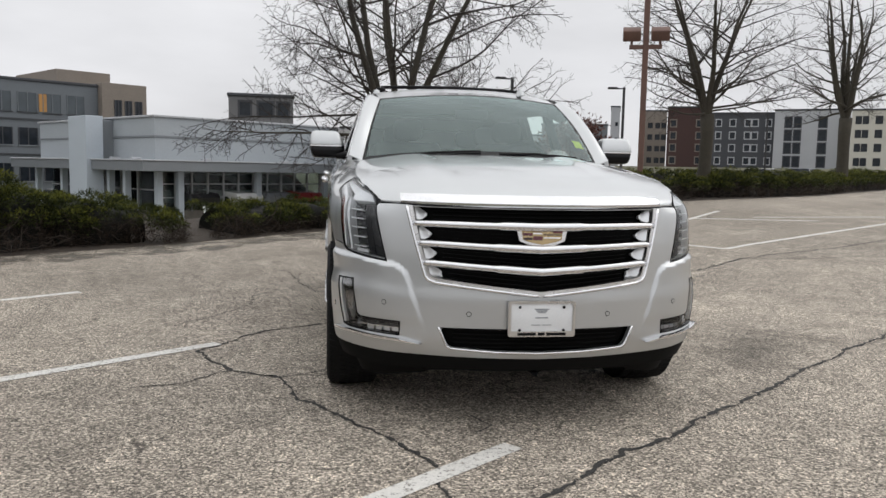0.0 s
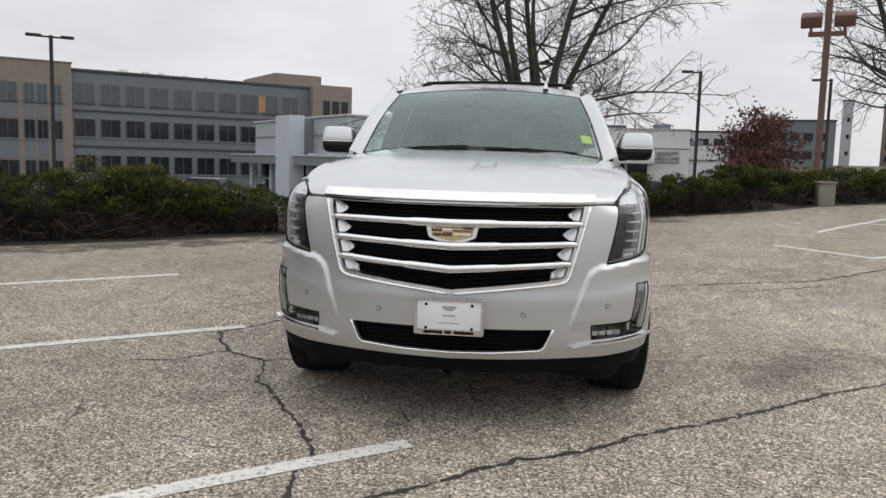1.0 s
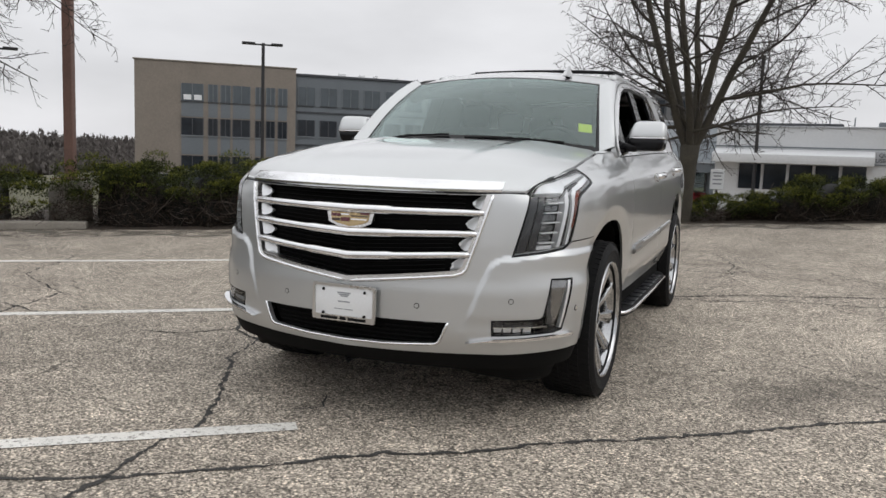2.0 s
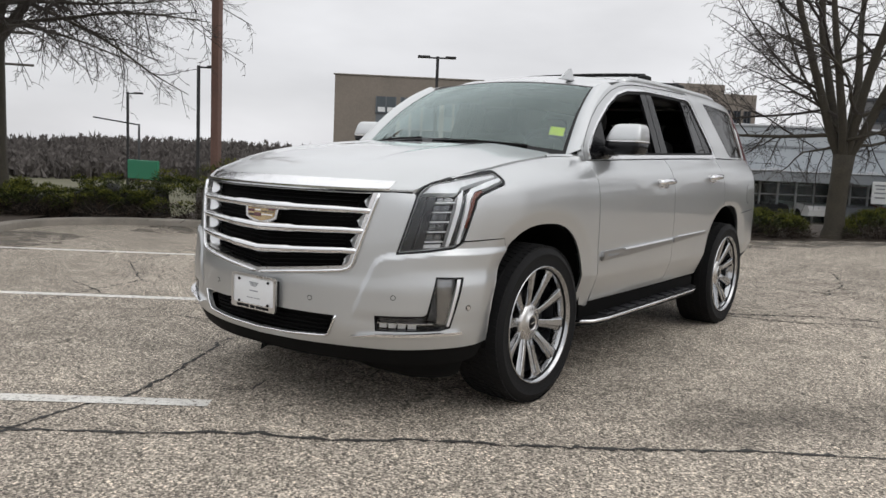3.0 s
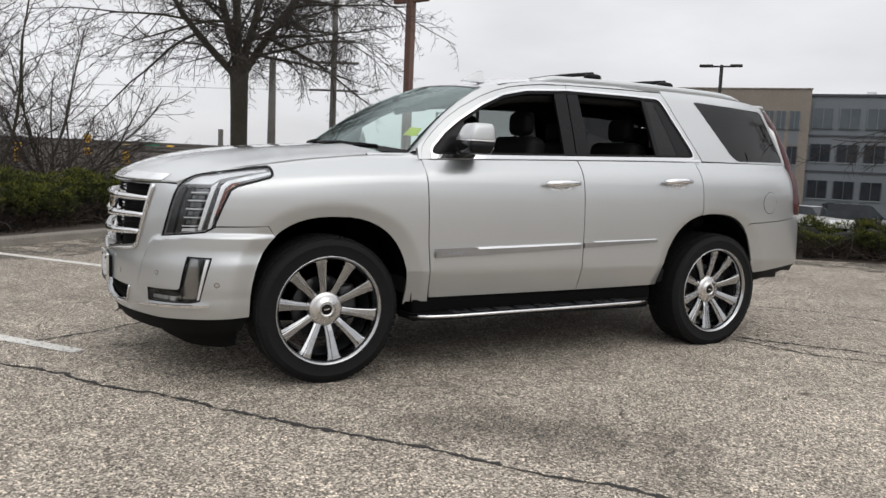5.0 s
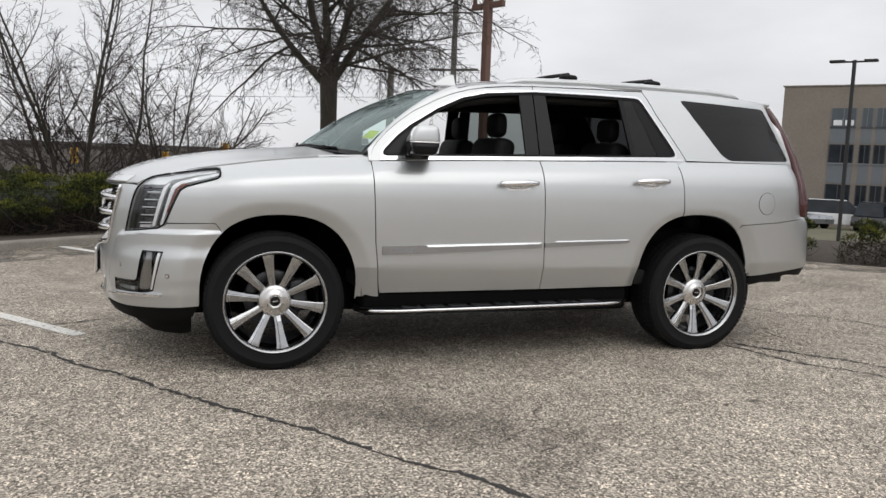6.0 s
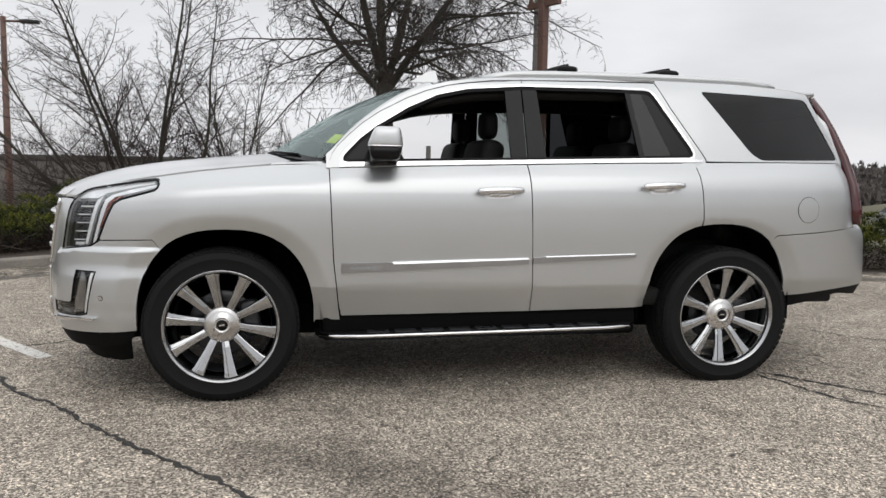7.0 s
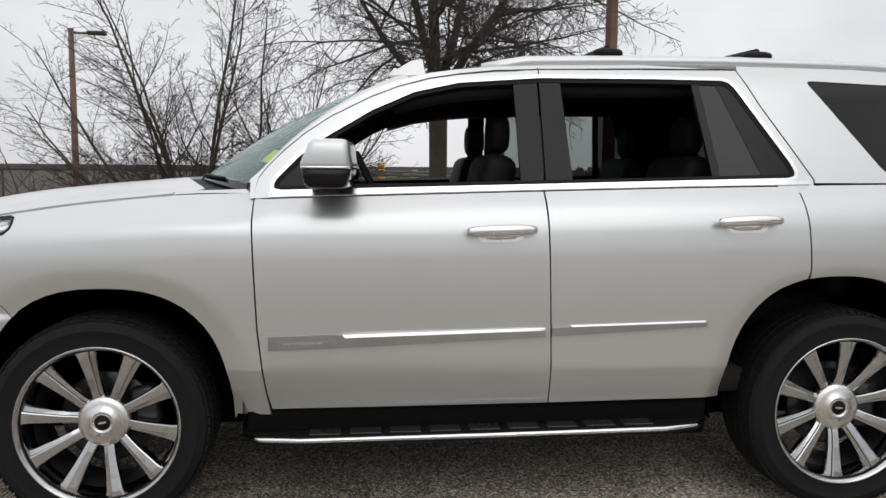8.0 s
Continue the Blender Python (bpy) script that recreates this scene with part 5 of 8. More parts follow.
seam = [(0.575, 1.262), (0.576, 1.30), (0.588, 1.338), (0.615, 1.376), (0.68, 1.443), (0.76, 1.512), (0.86, 1.580)] + [(y, float(edge_z(y)) - 0.030 + 0.012 * min(1, (y - 0.9) / 0.6)) for y in (1.02, 1.13, 1.25, 1.36, 1.52, 1.74, 2.15, 2.54)]
panel("door_seam", [(y, z + 0.002) for y, z in seam] + [(y, z - 0.002) for y, z in seam[::-1]], upper, BLACK, car, step=0.06, lift=0.0012, depth=0.002)
panel("door_seam", [(1.698, 1.756), (1.703, 1.756), (1.701, 1.795), (1.697, 1.795)], upper, BLACK, car, step=0.06, lift=0.0012, depth=0.002)
panel("rear_glass_pane", [(1.81, 1.325), (2.392, 1.340), (2.342, 1.745), (1.785, 1.742)], lambda y, z: upper(y, z) * np.array((-1, 1, 1)), glass("tinted_rear_pane", (0.26, 0.29, 0.28)), rd[1], "tinted rear window glass", both=False, step=0.2, lift=0, depth=0, flip=True)
trim_f = [(0.632, 0.692), (0.90, 0.701), (1.686, 0.735), (1.686, 0.766), (0.915, 0.748), (0.87, 0.752), (0.632, 0.745)]
trim_r = [(1.712, 0.738), (1.80, 0.742), (2.330, 0.769), (2.336, 0.787), (1.80, 0.774), (1.712, 0.769)]
panel("side_moulding", [(s_y(y), z) for y, z in trim_f], lower, BRUSHED, fd, "satin silver side moulding", step=0.06, lift=0.014, depth=0.016)
panel("side_moulding", [(s_y(y), z) for y, z in trim_r], lower, BRUSHED, rd, "satin silver side moulding", step=0.06, lift=0.014, depth=0.016)
# paler silver than the face below: light on the upper facet, put into colour
for par_, pts_ in ((fd, [(0.918, 0.735), (1.684, 0.755), (1.684, 0.765), (0.908, 0.747)]), (rd, [(1.795, 0.762), (2.325, 0.780), (2.332, 0.786), (1.785, 0.773)])):
    panel("moulding_bevel", [(s_y(y), z) for y, z in pts_], lambda s_, z_: lower(s_, z_) - np.stack([0.35 * (z_ - 0.74) * np.sign(s_ + 1e-9), 0 * z_, 0 * z_], -1), FINSILVER, par_, "upper bevel, its light put into a paler silver", step=0.06, lift=0.021, depth=0.012)
panel("moulding_block", [(s_y(y), z) for y, z in ((0.640, 0.699), (0.865, 0.706), (0.895, 0.722), (0.855, 0.745), (0.640, 0.739))], lower, BRUSHED, fd, "brushed silver moulding end", step=0.06, lift=0.017, depth=0.006)
for x0, x1 in ((0.69, 0.715), (0.722, 0.745), (0.752, 0.775), (0.782, 0.805), (0.812, 0.835)):
    panel("plate_mark", [(s_y(y), z) for y, z in ((x0, 0.717), (x1, 0.718), (x1, 0.728), (x0, 0.727))], lower, GREYINK, fd, both=False, step=0.06, lift=0.0178, depth=0.001)
for par, ya, yb, za, zb in ((fd, 1.380, 1.640, 1.121, 1.162), (rd, 2.365, 2.618, 1.156, 1.198)):
    cup = rounded([(s_y(ya + 0.045), za - 0.020), (s_y(yb - 0.045), za - 0.016), (s_y(yb - 0.03), zb + 0.004), (s_y(ya + 0.03), zb + 0.002)], 0.03)
    panel("handle_cup", cup, lower, SATIN, par, "recessed cup behind the handle", step=0.03, lift=0.0015, depth=0.004)
    ys = np.linspace(ya, yb, 15)
    zs = np.linspace((za + zb) / 2 - 0.004, (za + zb) / 2 + 0.004, 15)
    bow = 0.014 + 0.030 * np.sin(np.pi * np.linspace(0.06, 0.94, 15)) ** 0.6
    for k in (0, 1):
        pts = on_lower([s_y(y) for y in ys], zs, bow) * np.array((1 if k == 0 else -1, 1, 1))
        h_ob = part("door_handle", tubes_mesh("door_handle", [(pts, 0.0215 - 0.006 * np.abs(np.linspace(-1, 1, 15)) ** 3, 12)]), CHROME, par[k], "chrome door handle")
        part("handle_base", tubes_mesh("handle_base", [(on_lower([s_y(y) for y in ys[4:11]], zs[4:11] - 0.021, 0.004) * np.array((1 if k == 0 else -1, 1, 1)), 0.010 - 0.004 * np.abs(np.linspace(-1, 1, 7)) ** 2, 8)]), SATIN, par[k], "bright base below the handle")
c = [(s_y(3.468) + 0.075 * math.cos(a), 1.050 + 0.080 * math.sin(a)) for a in np.linspace(0, 2 * math.pi, 41)[:-1]]
panel("fuel_door_gap", c, lower, BLACK, qp[0], both=False, step=0.04, lift=0.0008, depth=0.002)
panel("fuel_door", inset(c, 0.003), lower, PAINT, qp[0], "round fuel door", both=False, step=0.04, lift=0.0022, depth=0.003)

# rocker, running boards
panel("rocker", [(s_y(y), z) for y, z in ((0.575, 0.338), (2.40, 0.345), (2.43, 0.455), (1.72, 0.449), (0.65, 0.441), (0.575, 0.425))], lower, MESHBLACK, car, "black rocker panel", step=0.08, lift=-0.035, depth=0.03)
for sx in (1, -1):
    path = [(0.80, 0.50), (0.905, 0.52), (0.975, 0.60), (1.0, 0.75), (1.005, 1.5), (1.0, 2.18), (0.965, 2.32), (0.90, 2.38), (0.80, 2.39)]
    pz = [0.352 + 0.022 * (y - 0.5) / 1.9 for _, y in path]
    v = [(sx * x, y, z + h) for h in (0.0, -0.035) for (x, y), z in zip(path, pz)]
    n = len(path)
    fs = [tuple(range(n)), tuple(range(2 * n - 1, n - 1, -1))] + [(i, i + n, (i + 1) % n + n, (i + 1) % n) for i in range(n)]
    if sx > 0:
        fs = [tuple(reversed(q)) for q in fs]
    rbrd = part("running_board", mesh_of("running_board", v, fs, flat=True), BLACK, car, "black running board with a bright edge")
    part("edge_trim", tubes_mesh("edge_trim", [([(sx * (x + 0.004), y, z - 0.012) for (x, y), z in list(zip(path, pz))[1:-1]], 0.010, 8)]), CHROME, rbrd, "bright edge trim")
    for k in range(9):
        part("tread_rib", rbox(min(sx * 0.84, sx * 0.985), max(sx * 0.84, sx * 0.985), 0.78 + 0.155 * k, 0.90 + 0.155 * k, 0.3545 + 0.0018 * k, 0.3615 + 0.0018 * k, 0.002, 1), BEZELGREY, rbrd)

# mirrors


def superblob(cx, cy, cz, ax, ay, az, e=0.5, n=18, m=28):
    v, f = [], []
    pw = lambda q, k: math.copysign(abs(q) ** k, q)
    for i in range(n + 1):
        t = -math.pi / 2 + math.pi * i / n
        for j in range(m):
            p = 2 * math.pi * j / m
            v.append((cx + ax * pw(math.cos(t), e) * pw(math.cos(p), e), cy + ay * pw(math.cos(t), e) * pw(math.sin(p), e), cz + az * pw(math.sin(t), e)))
    for i in range(n):
        for j in range(m):
            k = (j + 1) % m
            f.append((i * m + j, i * m + k, (i + 1) * m + k, (i + 1) * m + j))
    return v, f


def cut_blob(data, z, keep_top, z2=None):
    bm = bmesh.new()
    me = mesh_of("blob", *data)
    bm.from_mesh(me)
    bpy.data.meshes.remove(me)
    bmesh.ops.remove_doubles(bm, verts=bm.verts, dist=1e-5)
    bmesh.ops.bisect_plane(bm, geom=bm.verts[:] + bm.edges[:] + bm.faces[:], plane_co=(0, 0, z), plane_no=(0, 0, 1 if keep_top else -1), clear_inner=True)
    if z2:
        bmesh.ops.bisect_plane(bm, geom=bm.verts[:] + bm.edges[:] + bm.faces[:], plane_co=(0, 0, z2), plane_no=(0, 0, -1 if keep_top else 1), clear_inner=True)
    bmesh.ops.holes_fill(bm, edges=[q for q in bm.edges if q.is_boundary])
    for q in bm.faces:
        q.smooth = len(q.verts) < 6
    return bm


for sx in (1, -1):
    vv, ff = superblob(0, 0, 0, 0.114, 0.094, 0.091, 0.30, 26, 40)
    shaped = []
    for x, y, z in vv:
        k = z / 0.091
        shaped.append((sx * (1.004 + x * (1 - 0.20 * max(k, 0)) + 0.012 * k), 0.853 + y * (1.0 - 0.26 * max(k, 0) - 0.16 * max(-k, 0)) + 0.012 * max(k, 0) + 0.35 * (x - 0.098) * (-0.3), 1.392 + z))
    if sx < 0:
        ff = [tuple(reversed(q)) for q in ff]
    mir = part("mirror", cut_blob((shaped, ff), 1.380, True), PAINT, fd[0 if sx > 0 else 1], "silver door mirror with a black base")
    part("mirror_base", cut_blob((shaped, ff), 1.378, False), GLOSSBLACK, mir, "black lower shell")
    wide = [(sx * 1.0 + (x - sx * 1.0) * 1.015, 0.853 + (y - 0.853) * 1.015, z) for x, y, z in shaped]
    part("chrome_line", cut_blob((wide, ff), 1.376, True, 1.383), CHROME, mir, "thin bright line")
    part("mirror_arm", join(rbox(min(sx * 0.84, sx * 0.96), max(sx * 0.84, sx * 0.96), 0.785, 0.895, 1.295, 1.350, 0.022)), GLOSSBLACK, mir, "black arm")
    part("mirror_glass", rbox(min(sx * 0.925, sx * 1.08), max(sx * 0.925, sx * 1.08), 0.930, 0.946, 1.335, 1.430, 0.002, 1), CHROME, mir, "mirror glass")

# windshield furniture, roof
for x0, x1, lbl in ((0.05, 0.60, ""), (-0.58, -0.06, "")):
    pts = [shield(np.array(a / 0.79), np.array(t)) + np.array((0, -0.008, 0.008)) for a, t in zip(np.linspace(x0, x1, 7), np.linspace(0.006, 0.035, 7))]
    part("wiper", tubes_mesh("wiper", [(pts, 0.0065, 6), ([pts[0] + np.array((0, -0.03, -0.03)), pts[0], pts[3] + np.array((0, -0.002, 0.006))], 0.005, 5)]), BLACK, car, "black wiper")
panel("paper_tag", [(0.845, 0.200), (0.940, 0.205), (0.935, 0.300), (0.840, 0.295)], shield, NEON, car, "yellow-green paper tag inside the windshield", both=False, step=0.05, lift=-0.006, depth=0.001)
part("mirror_pod", rbox(-0.06, 0.06, 0.97, 1.06, 1.70, 1.745, 0.012), BLACK, ws, "black sensor pod")
part("inside_mirror", rbox(-0.12, 0.12, 0.955, 0.985, 1.59, 1.66, 0.014), BLACK, ws, "black rear-view mirror")
sunband = [(-0.98, 0.90), (0.98, 0.90), (0.98, 0.985), (-0.98, 0.985)]
panel("shade_band", sunband, shield, glass("shade_band_glass", (0.30, 0.36, 0.36), 1.5), ws, "dark shade band", both=False, step=0.08, lift=-0.007, depth=0)
ring([(-0.985, 0.0), (0.985, 0.0), (0.992, 0.990), (-0.992, 0.990)], [(-0.965, 0.045), (0.965, 0.045), (0.972, 0.97), (-0.972, 0.97)], shield, "windshield_border", GLOSSBLACK, ws, "black printed border", step=0.08, lift=0.0015, depth=0)
for sx in (1, -1):
    vs_ = np.linspace(0.15, 0.90, 22)
    lift = 0.022 * smooth(0.0, 0.10, np.linspace(0, 1, 22)) * (1 - smooth(0.93, 1.0, np.linspace(0, 1, 22)))
    pts = roof_at(np.full(22, sx * 0.905), vs_) + np.stack([0 * lift, 0 * lift, lift - 0.012], -1)
    part("roof_rail", tubes_mesh("roof_rail", [(pts, 0.026, 12)]), PAINT, car, "silver roof rail")
for yy in (2.03, 2.70):
    h = 1.899
    bar = part("crossbar", tubes_mesh("crossbar", [([(x, yy, h + 0.016 * (1 - (x / 0.6) ** 2)) for x in np.linspace(-0.575, 0.575, 13)], 0.0135, 8)]), BLACK, car, "black roof crossbar")
    for sx in (1, -1):
        part("crossbar_foot", mesh_of("crossbar_foot", *superblob(sx * 0.575, yy, 1.878, 0.040, 0.066, 0.023, 0.75, 10, 18)), BLACK, bar, "black foot")
ay, az = 1.17, 1.795
fin = [(-0.016, ay - 0.09, az - 0.012), (0.016, ay - 0.09, az - 0.012), (0.022, ay + 0.09, az - 0.012), (-0.022, ay + 0.09, az - 0.012), (-0.004, ay + 0.03, az + 0.062), (0.004, ay + 0.03, az + 0.062), (0.004, ay + 0.075, az + 0.070), (-0.004, ay + 0.075, az + 0.070)]
FIN_X = 0.40
bmf = bmesh.new()
vs = [bmf.verts.new((FIN_X + a, b, c)) for a, b, c in fin]
for q in ((0, 1, 5, 4), (1, 2, 6, 5), (2, 3, 7, 6), (3, 0, 4, 7), (4, 5, 6, 7), (3, 2, 1, 0)):
    bmf.faces.new([vs[i] for i in q])
bmesh.ops.bevel(bmf, geom=bmf.edges[:], offset=0.005, segments=2, affect="EDGES")
part("antenna_fin", bmf, PAINT, car, "silver antenna fin")

# tail: gate, glass, lamps, spoiler
gate = panel("tailgate", [(-0.84, 0.95), (0.84, 0.95), (0.80, 1.35), (0.735, 1.60), (0.67, 1.745), (-0.67, 1.745), (-0.735, 1.60), (-0.80, 1.35)], tail, PAINT, car, both=False, step=0.08, depth=0.03, flip=True)[0]
panel("rear_window", [(-0.70, 1.33), (0.70, 1.33), (0.60, 1.71), (-0.60, 1.71)], tail, PRIVACY, gate, "dark tinted rear window", both=False, step=0.1, lift=0.004, depth=0.006, flip=True)
panel("rear_header", [(-0.67, 1.655), (0.67, 1.655), (0.66, 1.79), (-0.66, 1.79)], tail, LINING, car, "dark rear roof lining", both=False, step=0.1, lift=-0.03, depth=0.02, flip=True)
part("spoiler", rbox(-0.64, 0.64, 3.52, 3.70, 1.760, 1.795, 0.016), PAINT, car)
for sx in (1, -1):
    path = [(0.655, 3.655, 1.745), (0.690, 3.705, 1.655), (0.728, 3.765, 1.53), (0.768, 3.828, 1.37), (0.815, 3.868, 1.20), (0.845, 3.880, 1.05), (0.850, 3.880, 0.955)]
    wid = [0.024, 0.030, 0.034, 0.038, 0.044, 0.048, 0.046]
    part("tail_lamp", tubes_mesh("tail_lamp", [([(sx * a, b, c) for a, b, c in path], wid, 14)]), REDLENS, car, "tall narrow dark red tail lamp")

# ---- the car: wheels ----
TYRE = [(0.285, -0.118), (0.305, -0.132), (0.335, -0.141), (0.365, -0.141), (0.388, -0.134), (0.402, -0.118), (0.407, -0.09), (0.408, 0.0), (0.407, 0.09), (0.402, 0.118), (0.388, 0.134), (0.368, 0.1405), (0.366, 0.1425), (0.362, 0.1425), (0.360, 0.141), (0.335, 0.141), (0.310, 0.133), (0.300, 0.134), (0.296, 0.130), (0.285, 0.118)]
tyre_me = mesh_of("tyre", *lathe(TYRE, 96, closed=True))
RIM = [(0.268, -0.11), (0.278, -0.10), (0.268, -0.05), (0.270, 0.06), (0.281, 0.100), (0.289, 0.122), (0.2985, 0.1385), (0.3035, 0.1395), (0.3055, 0.132), (0.298, 0.105), (0.296, 0.07), (0.296, -0.10)]
rim_me = mesh_of("rim", *lathe(RIM, 80, closed=True))
barrel_me = mesh_of("barrel", *lathe([(0.262, 0.060), (0.256, 0.02), (0.256, -0.10)], 64))
disc_me = mesh_of("brake_disc", *lathe([(0.0, -0.005), (0.10, -0.005), (0.105, 0.0), (0.175, 0.0), (0.178, -0.004), (0.178, -0.022), (0.0, -0.022)], 48))
hub_me = mesh_of("hub", *lathe([(0.0, 0.083), (0.030, 0.083), (0.033, 0.080), (0.036, 0.086), (0.044, 0.087), (0.048, 0.080), (0.074, 0.078), (0.092, 0.072), (0.100, 0.060), (0.102, 0.03), (0.0, 0.02)], 48))
cap_me = mesh_of("centre_cap", *lathe([(0.0, 0.0865), (0.028, 0.0865), (0.030, 0.083)], 24))
tread_v, tread_f = [], []
for i in range(72):
    a = 2 * math.pi * i / 72
    for row in (-0.105, -0.052, 0.0, 0.052, 0.105):
        off = a + (0.02 if abs(row) > 0.08 else 0.045 * (row / 0.05))
        k = len(tread_v)
        for dr in (0.400, 0.4125 if abs(row) < 0.1 else 0.4075):
            for da, dx in ((-0.034, -0.021), (0.034, -0.021), (0.034, 0.021), (-0.034, 0.021)):
                tread_v.append((row + dx, dr * math.cos(off + da + dx * 0.6), dr * math.sin(off + da + dx * 0.6)))
        tread_f += [(k + 4, k + 5, k + 6, k + 7), (k, k + 1, k + 5, k + 4), (k + 1, k + 2, k + 6, k + 5), (k + 2, k + 3, k + 7, k + 6), (k + 3, k, k + 4, k + 7)]
tread_me = mesh_of("tread", tread_v, tread_f, flat=True)
# one spoke: a broad flat blade with a narrow lower facet along one edge
sp = []
for r, w, x, dp in ((0.080, 0.0225, 0.064, 0.030), (0.125, 0.0230, 0.078, 0.038), (0.170, 0.0250, 0.088, 0.044), (0.220, 0.0300, 0.098, 0.048), (0.265, 0.0350, 0.108, 0.048), (0.285, 0.0425, 0.111, 0.044), (0.298, 0.0580, 0.1135, 0.036)):
    sp.append([(x - dp, -w * 0.80, r), (x - 0.012, -w, r), (x - 0.002, -w * 0.86, r), (x, -w * 0.70, r), (x + 0.0015, w * 0.22, r), (x - 0.0005, w * 0.34, r), (x - 0.0065, w * 0.40, r), (x - 0.0110, w * 0.90, r), (x - 0.016, w, r), (x - dp, w * 0.80, r)])
sv = [q for row in sp for q in row]
sf = [(i * 10 + j, i * 10 + (j + 1) % 10, (i + 1) * 10 + (j + 1) % 10, (i + 1) * 10 + j)[::-1] for i in range(len(sp) - 1) for j in range(10)] + [tuple(range(10)), tuple(range(len(sv) - 1, len(sv) - 11, -1))]
spoke_me = mesh_of("spoke", sv, sf, flat=True)
for wy in (FZ, RZ):
    for sx in (1, -1):
        wheel = part("wheel", tyre_me, RUBBER, car, "alloy wheel with ten bright spokes and a black tyre")
        wheel.matrix_basis = pose(sx * 0.850, wy, WHEEL, 9.5 if wy == FZ else -3.0, 0, 0 if sx > 0 else 180)
        part("tread", tread_me, RUBBER, wheel)
        part("rim", rim_me, ALLOY, wheel, "bright machined rim")
        part("barrel", barrel_me, BEZELGREY, wheel)
        part("brake_disc", disc_me, BEZELGREY, wheel, "dark brake disc")
        part("caliper", rbox(-0.05, 0.03, 0.10, 0.20, -0.10, 0.10, 0.02), BEZELGREY, wheel)
        part("hub", hub_me, SATIN, wheel, "satin silver hub")
        part("centre_cap", cap_me, BLACK, wheel, "black centre cap")
        part("cap_mark", rbox(0.0864, 0.0876, -0.015, 0.015, -0.004, 0.004, 0), SATIN, wheel)
        for k in range(10):
            part("spoke", spoke_me, ALLOY, wheel, "bright machined spoke").matrix_basis = pose(0, 0, 0, 36 * k, 0, 0)

# ---- the car: wheel wells and underbody ----
for wy, hw in ((0.025, 0.50), (2.895, 0.50)):
    for sx in (1, -1):
        pr = [(wy + hw * math.copysign(abs(math.cos(a)) ** 0.8, math.cos(a)), 0.40 + (0.56 if wy > 1 else 0.53) * abs(math.sin(a)) ** 0.8) for a in np.linspace(0, math.pi, 25)]
        pr = [(wy + hw, 0.37)] + pr + [(wy - hw, 0.37)]
        v = [(sx * x, y, z) for x in (0.55, 0.925) for y, z in pr]
        n = len(pr)
        fs = [(i, i + 1, n + i + 1, n + i) for i in range(n - 1)] + [tuple(range(n))]
        part("wheel_liner", mesh_of("wheel_liner", v, fs), UNDER, car, "black wheel arch liner")
part("underbody", join(rbox(-0.56, 0.56, -0.80, 3.45, 0.27, 0.46, 0.03), rbox(-0.92, 0.92, 0.53, 2.39, 0.30, 0.46, 0.03), rbox(-0.80, 0.80, 3.42, 3.85, 0.56, 0.72, 0.03), rbox(-0.55, 0.55, -0.84, -0.50, 0.26, 0.44, 0.03)), UNDER, car, "black underbody")
part("engine_block", rbox(-0.55, 0.55, -0.84, 0.30, 0.46, 1.02, 0.05), UNDER, car)
panel("body_lining", [(s_y(0.60), 0.44), (s_y(2.40), 0.44), (s_y(2.42), 0.90), (s_y(2.7), 1.0), (s_y(3.1), 1.0), (s_y(3.45), 0.95), (s_y(3.80), 0.95), (s_y(3.78), 1.30), (s_y(2.0), 1.296), (s_y(0.60), 1.262)], lower, LEATHER, car, "dark door and side lining", step=0.1, lift=-0.045, depth=0)
panel("frame_lining", frame_poly, upper, LINING, car, "dark pillar lining", holes=[inset(dlo, -0.004)[::-1]], step=0.08, lift=-0.034, depth=0)
panel("pillar_lining", cpil, upper, LINING, car, "dark pillar lining", holes=[inset(qwin, -0.004)[::-1]], step=0.08, lift=-0.034, depth=0)
panel("seam_lining", [(2.75, 1.335), (2.89, 1.335), (2.70, 1.655), (2.63, 1.795), (2.47, 1.795), (2.55, 1.655)], upper, LINING, car, "dark pillar lining", step=0.08, lift=-0.037, depth=0)
part("headliner", mesh_of("headliner", *patch([(-0.97, 0.03), (0.97, 0.03), (0.97, 0.97), (-0.97, 0.97)], roof_at, step=0.1, lift=-0.045, depth=0.02)), LINING, car, "dark headliner")

for sx in (1, -1):
    ys = np.linspace(1.10, 3.66, 18)
    part("roof_side_lining", tubes_mesh("roof_side_lining", [([(sx * (float(upper(np.array(y), edge_z(y))[0]) - 0.055), y, float(edge_z(y)) - 0.062) for y in ys], 0.066, 8)]), LINING, car, "dark roof side lining")

# ---- the car: interior ----
part("dashboard", join(rbox(-0.74, 0.74, 0.42, 0.80, 0.88, 1.215, 0.07, 4), rbox(0.20, 0.56, 0.55, 0.84, 1.10, 1.265, 0.05, 3), rbox(-0.10, 0.14, 0.70, 0.90, 0.70, 1.14, 0.03, 3)), LEATHER, car, "black dashboard")
part("floor_pan", rbox(-0.86, 0.86, 0.50, 3.75, 0.46, 0.56, 0.02), LINING, car)
ang = np.linspace(0, 2 * math.pi, 33)
tilt = Matrix.Rotation(radians(26), 4, "X")
sw = [tuple(Vector((0.38, 1.035, 1.275)) + tilt @ Vector((0.185 * math.cos(a), 0, 0.185 * math.sin(a)))) for a in ang]
steer = part("steering_wheel", tubes_mesh("steering_wheel", [(sw, 0.016, 8)]), LEATHER, car, "black steering wheel")
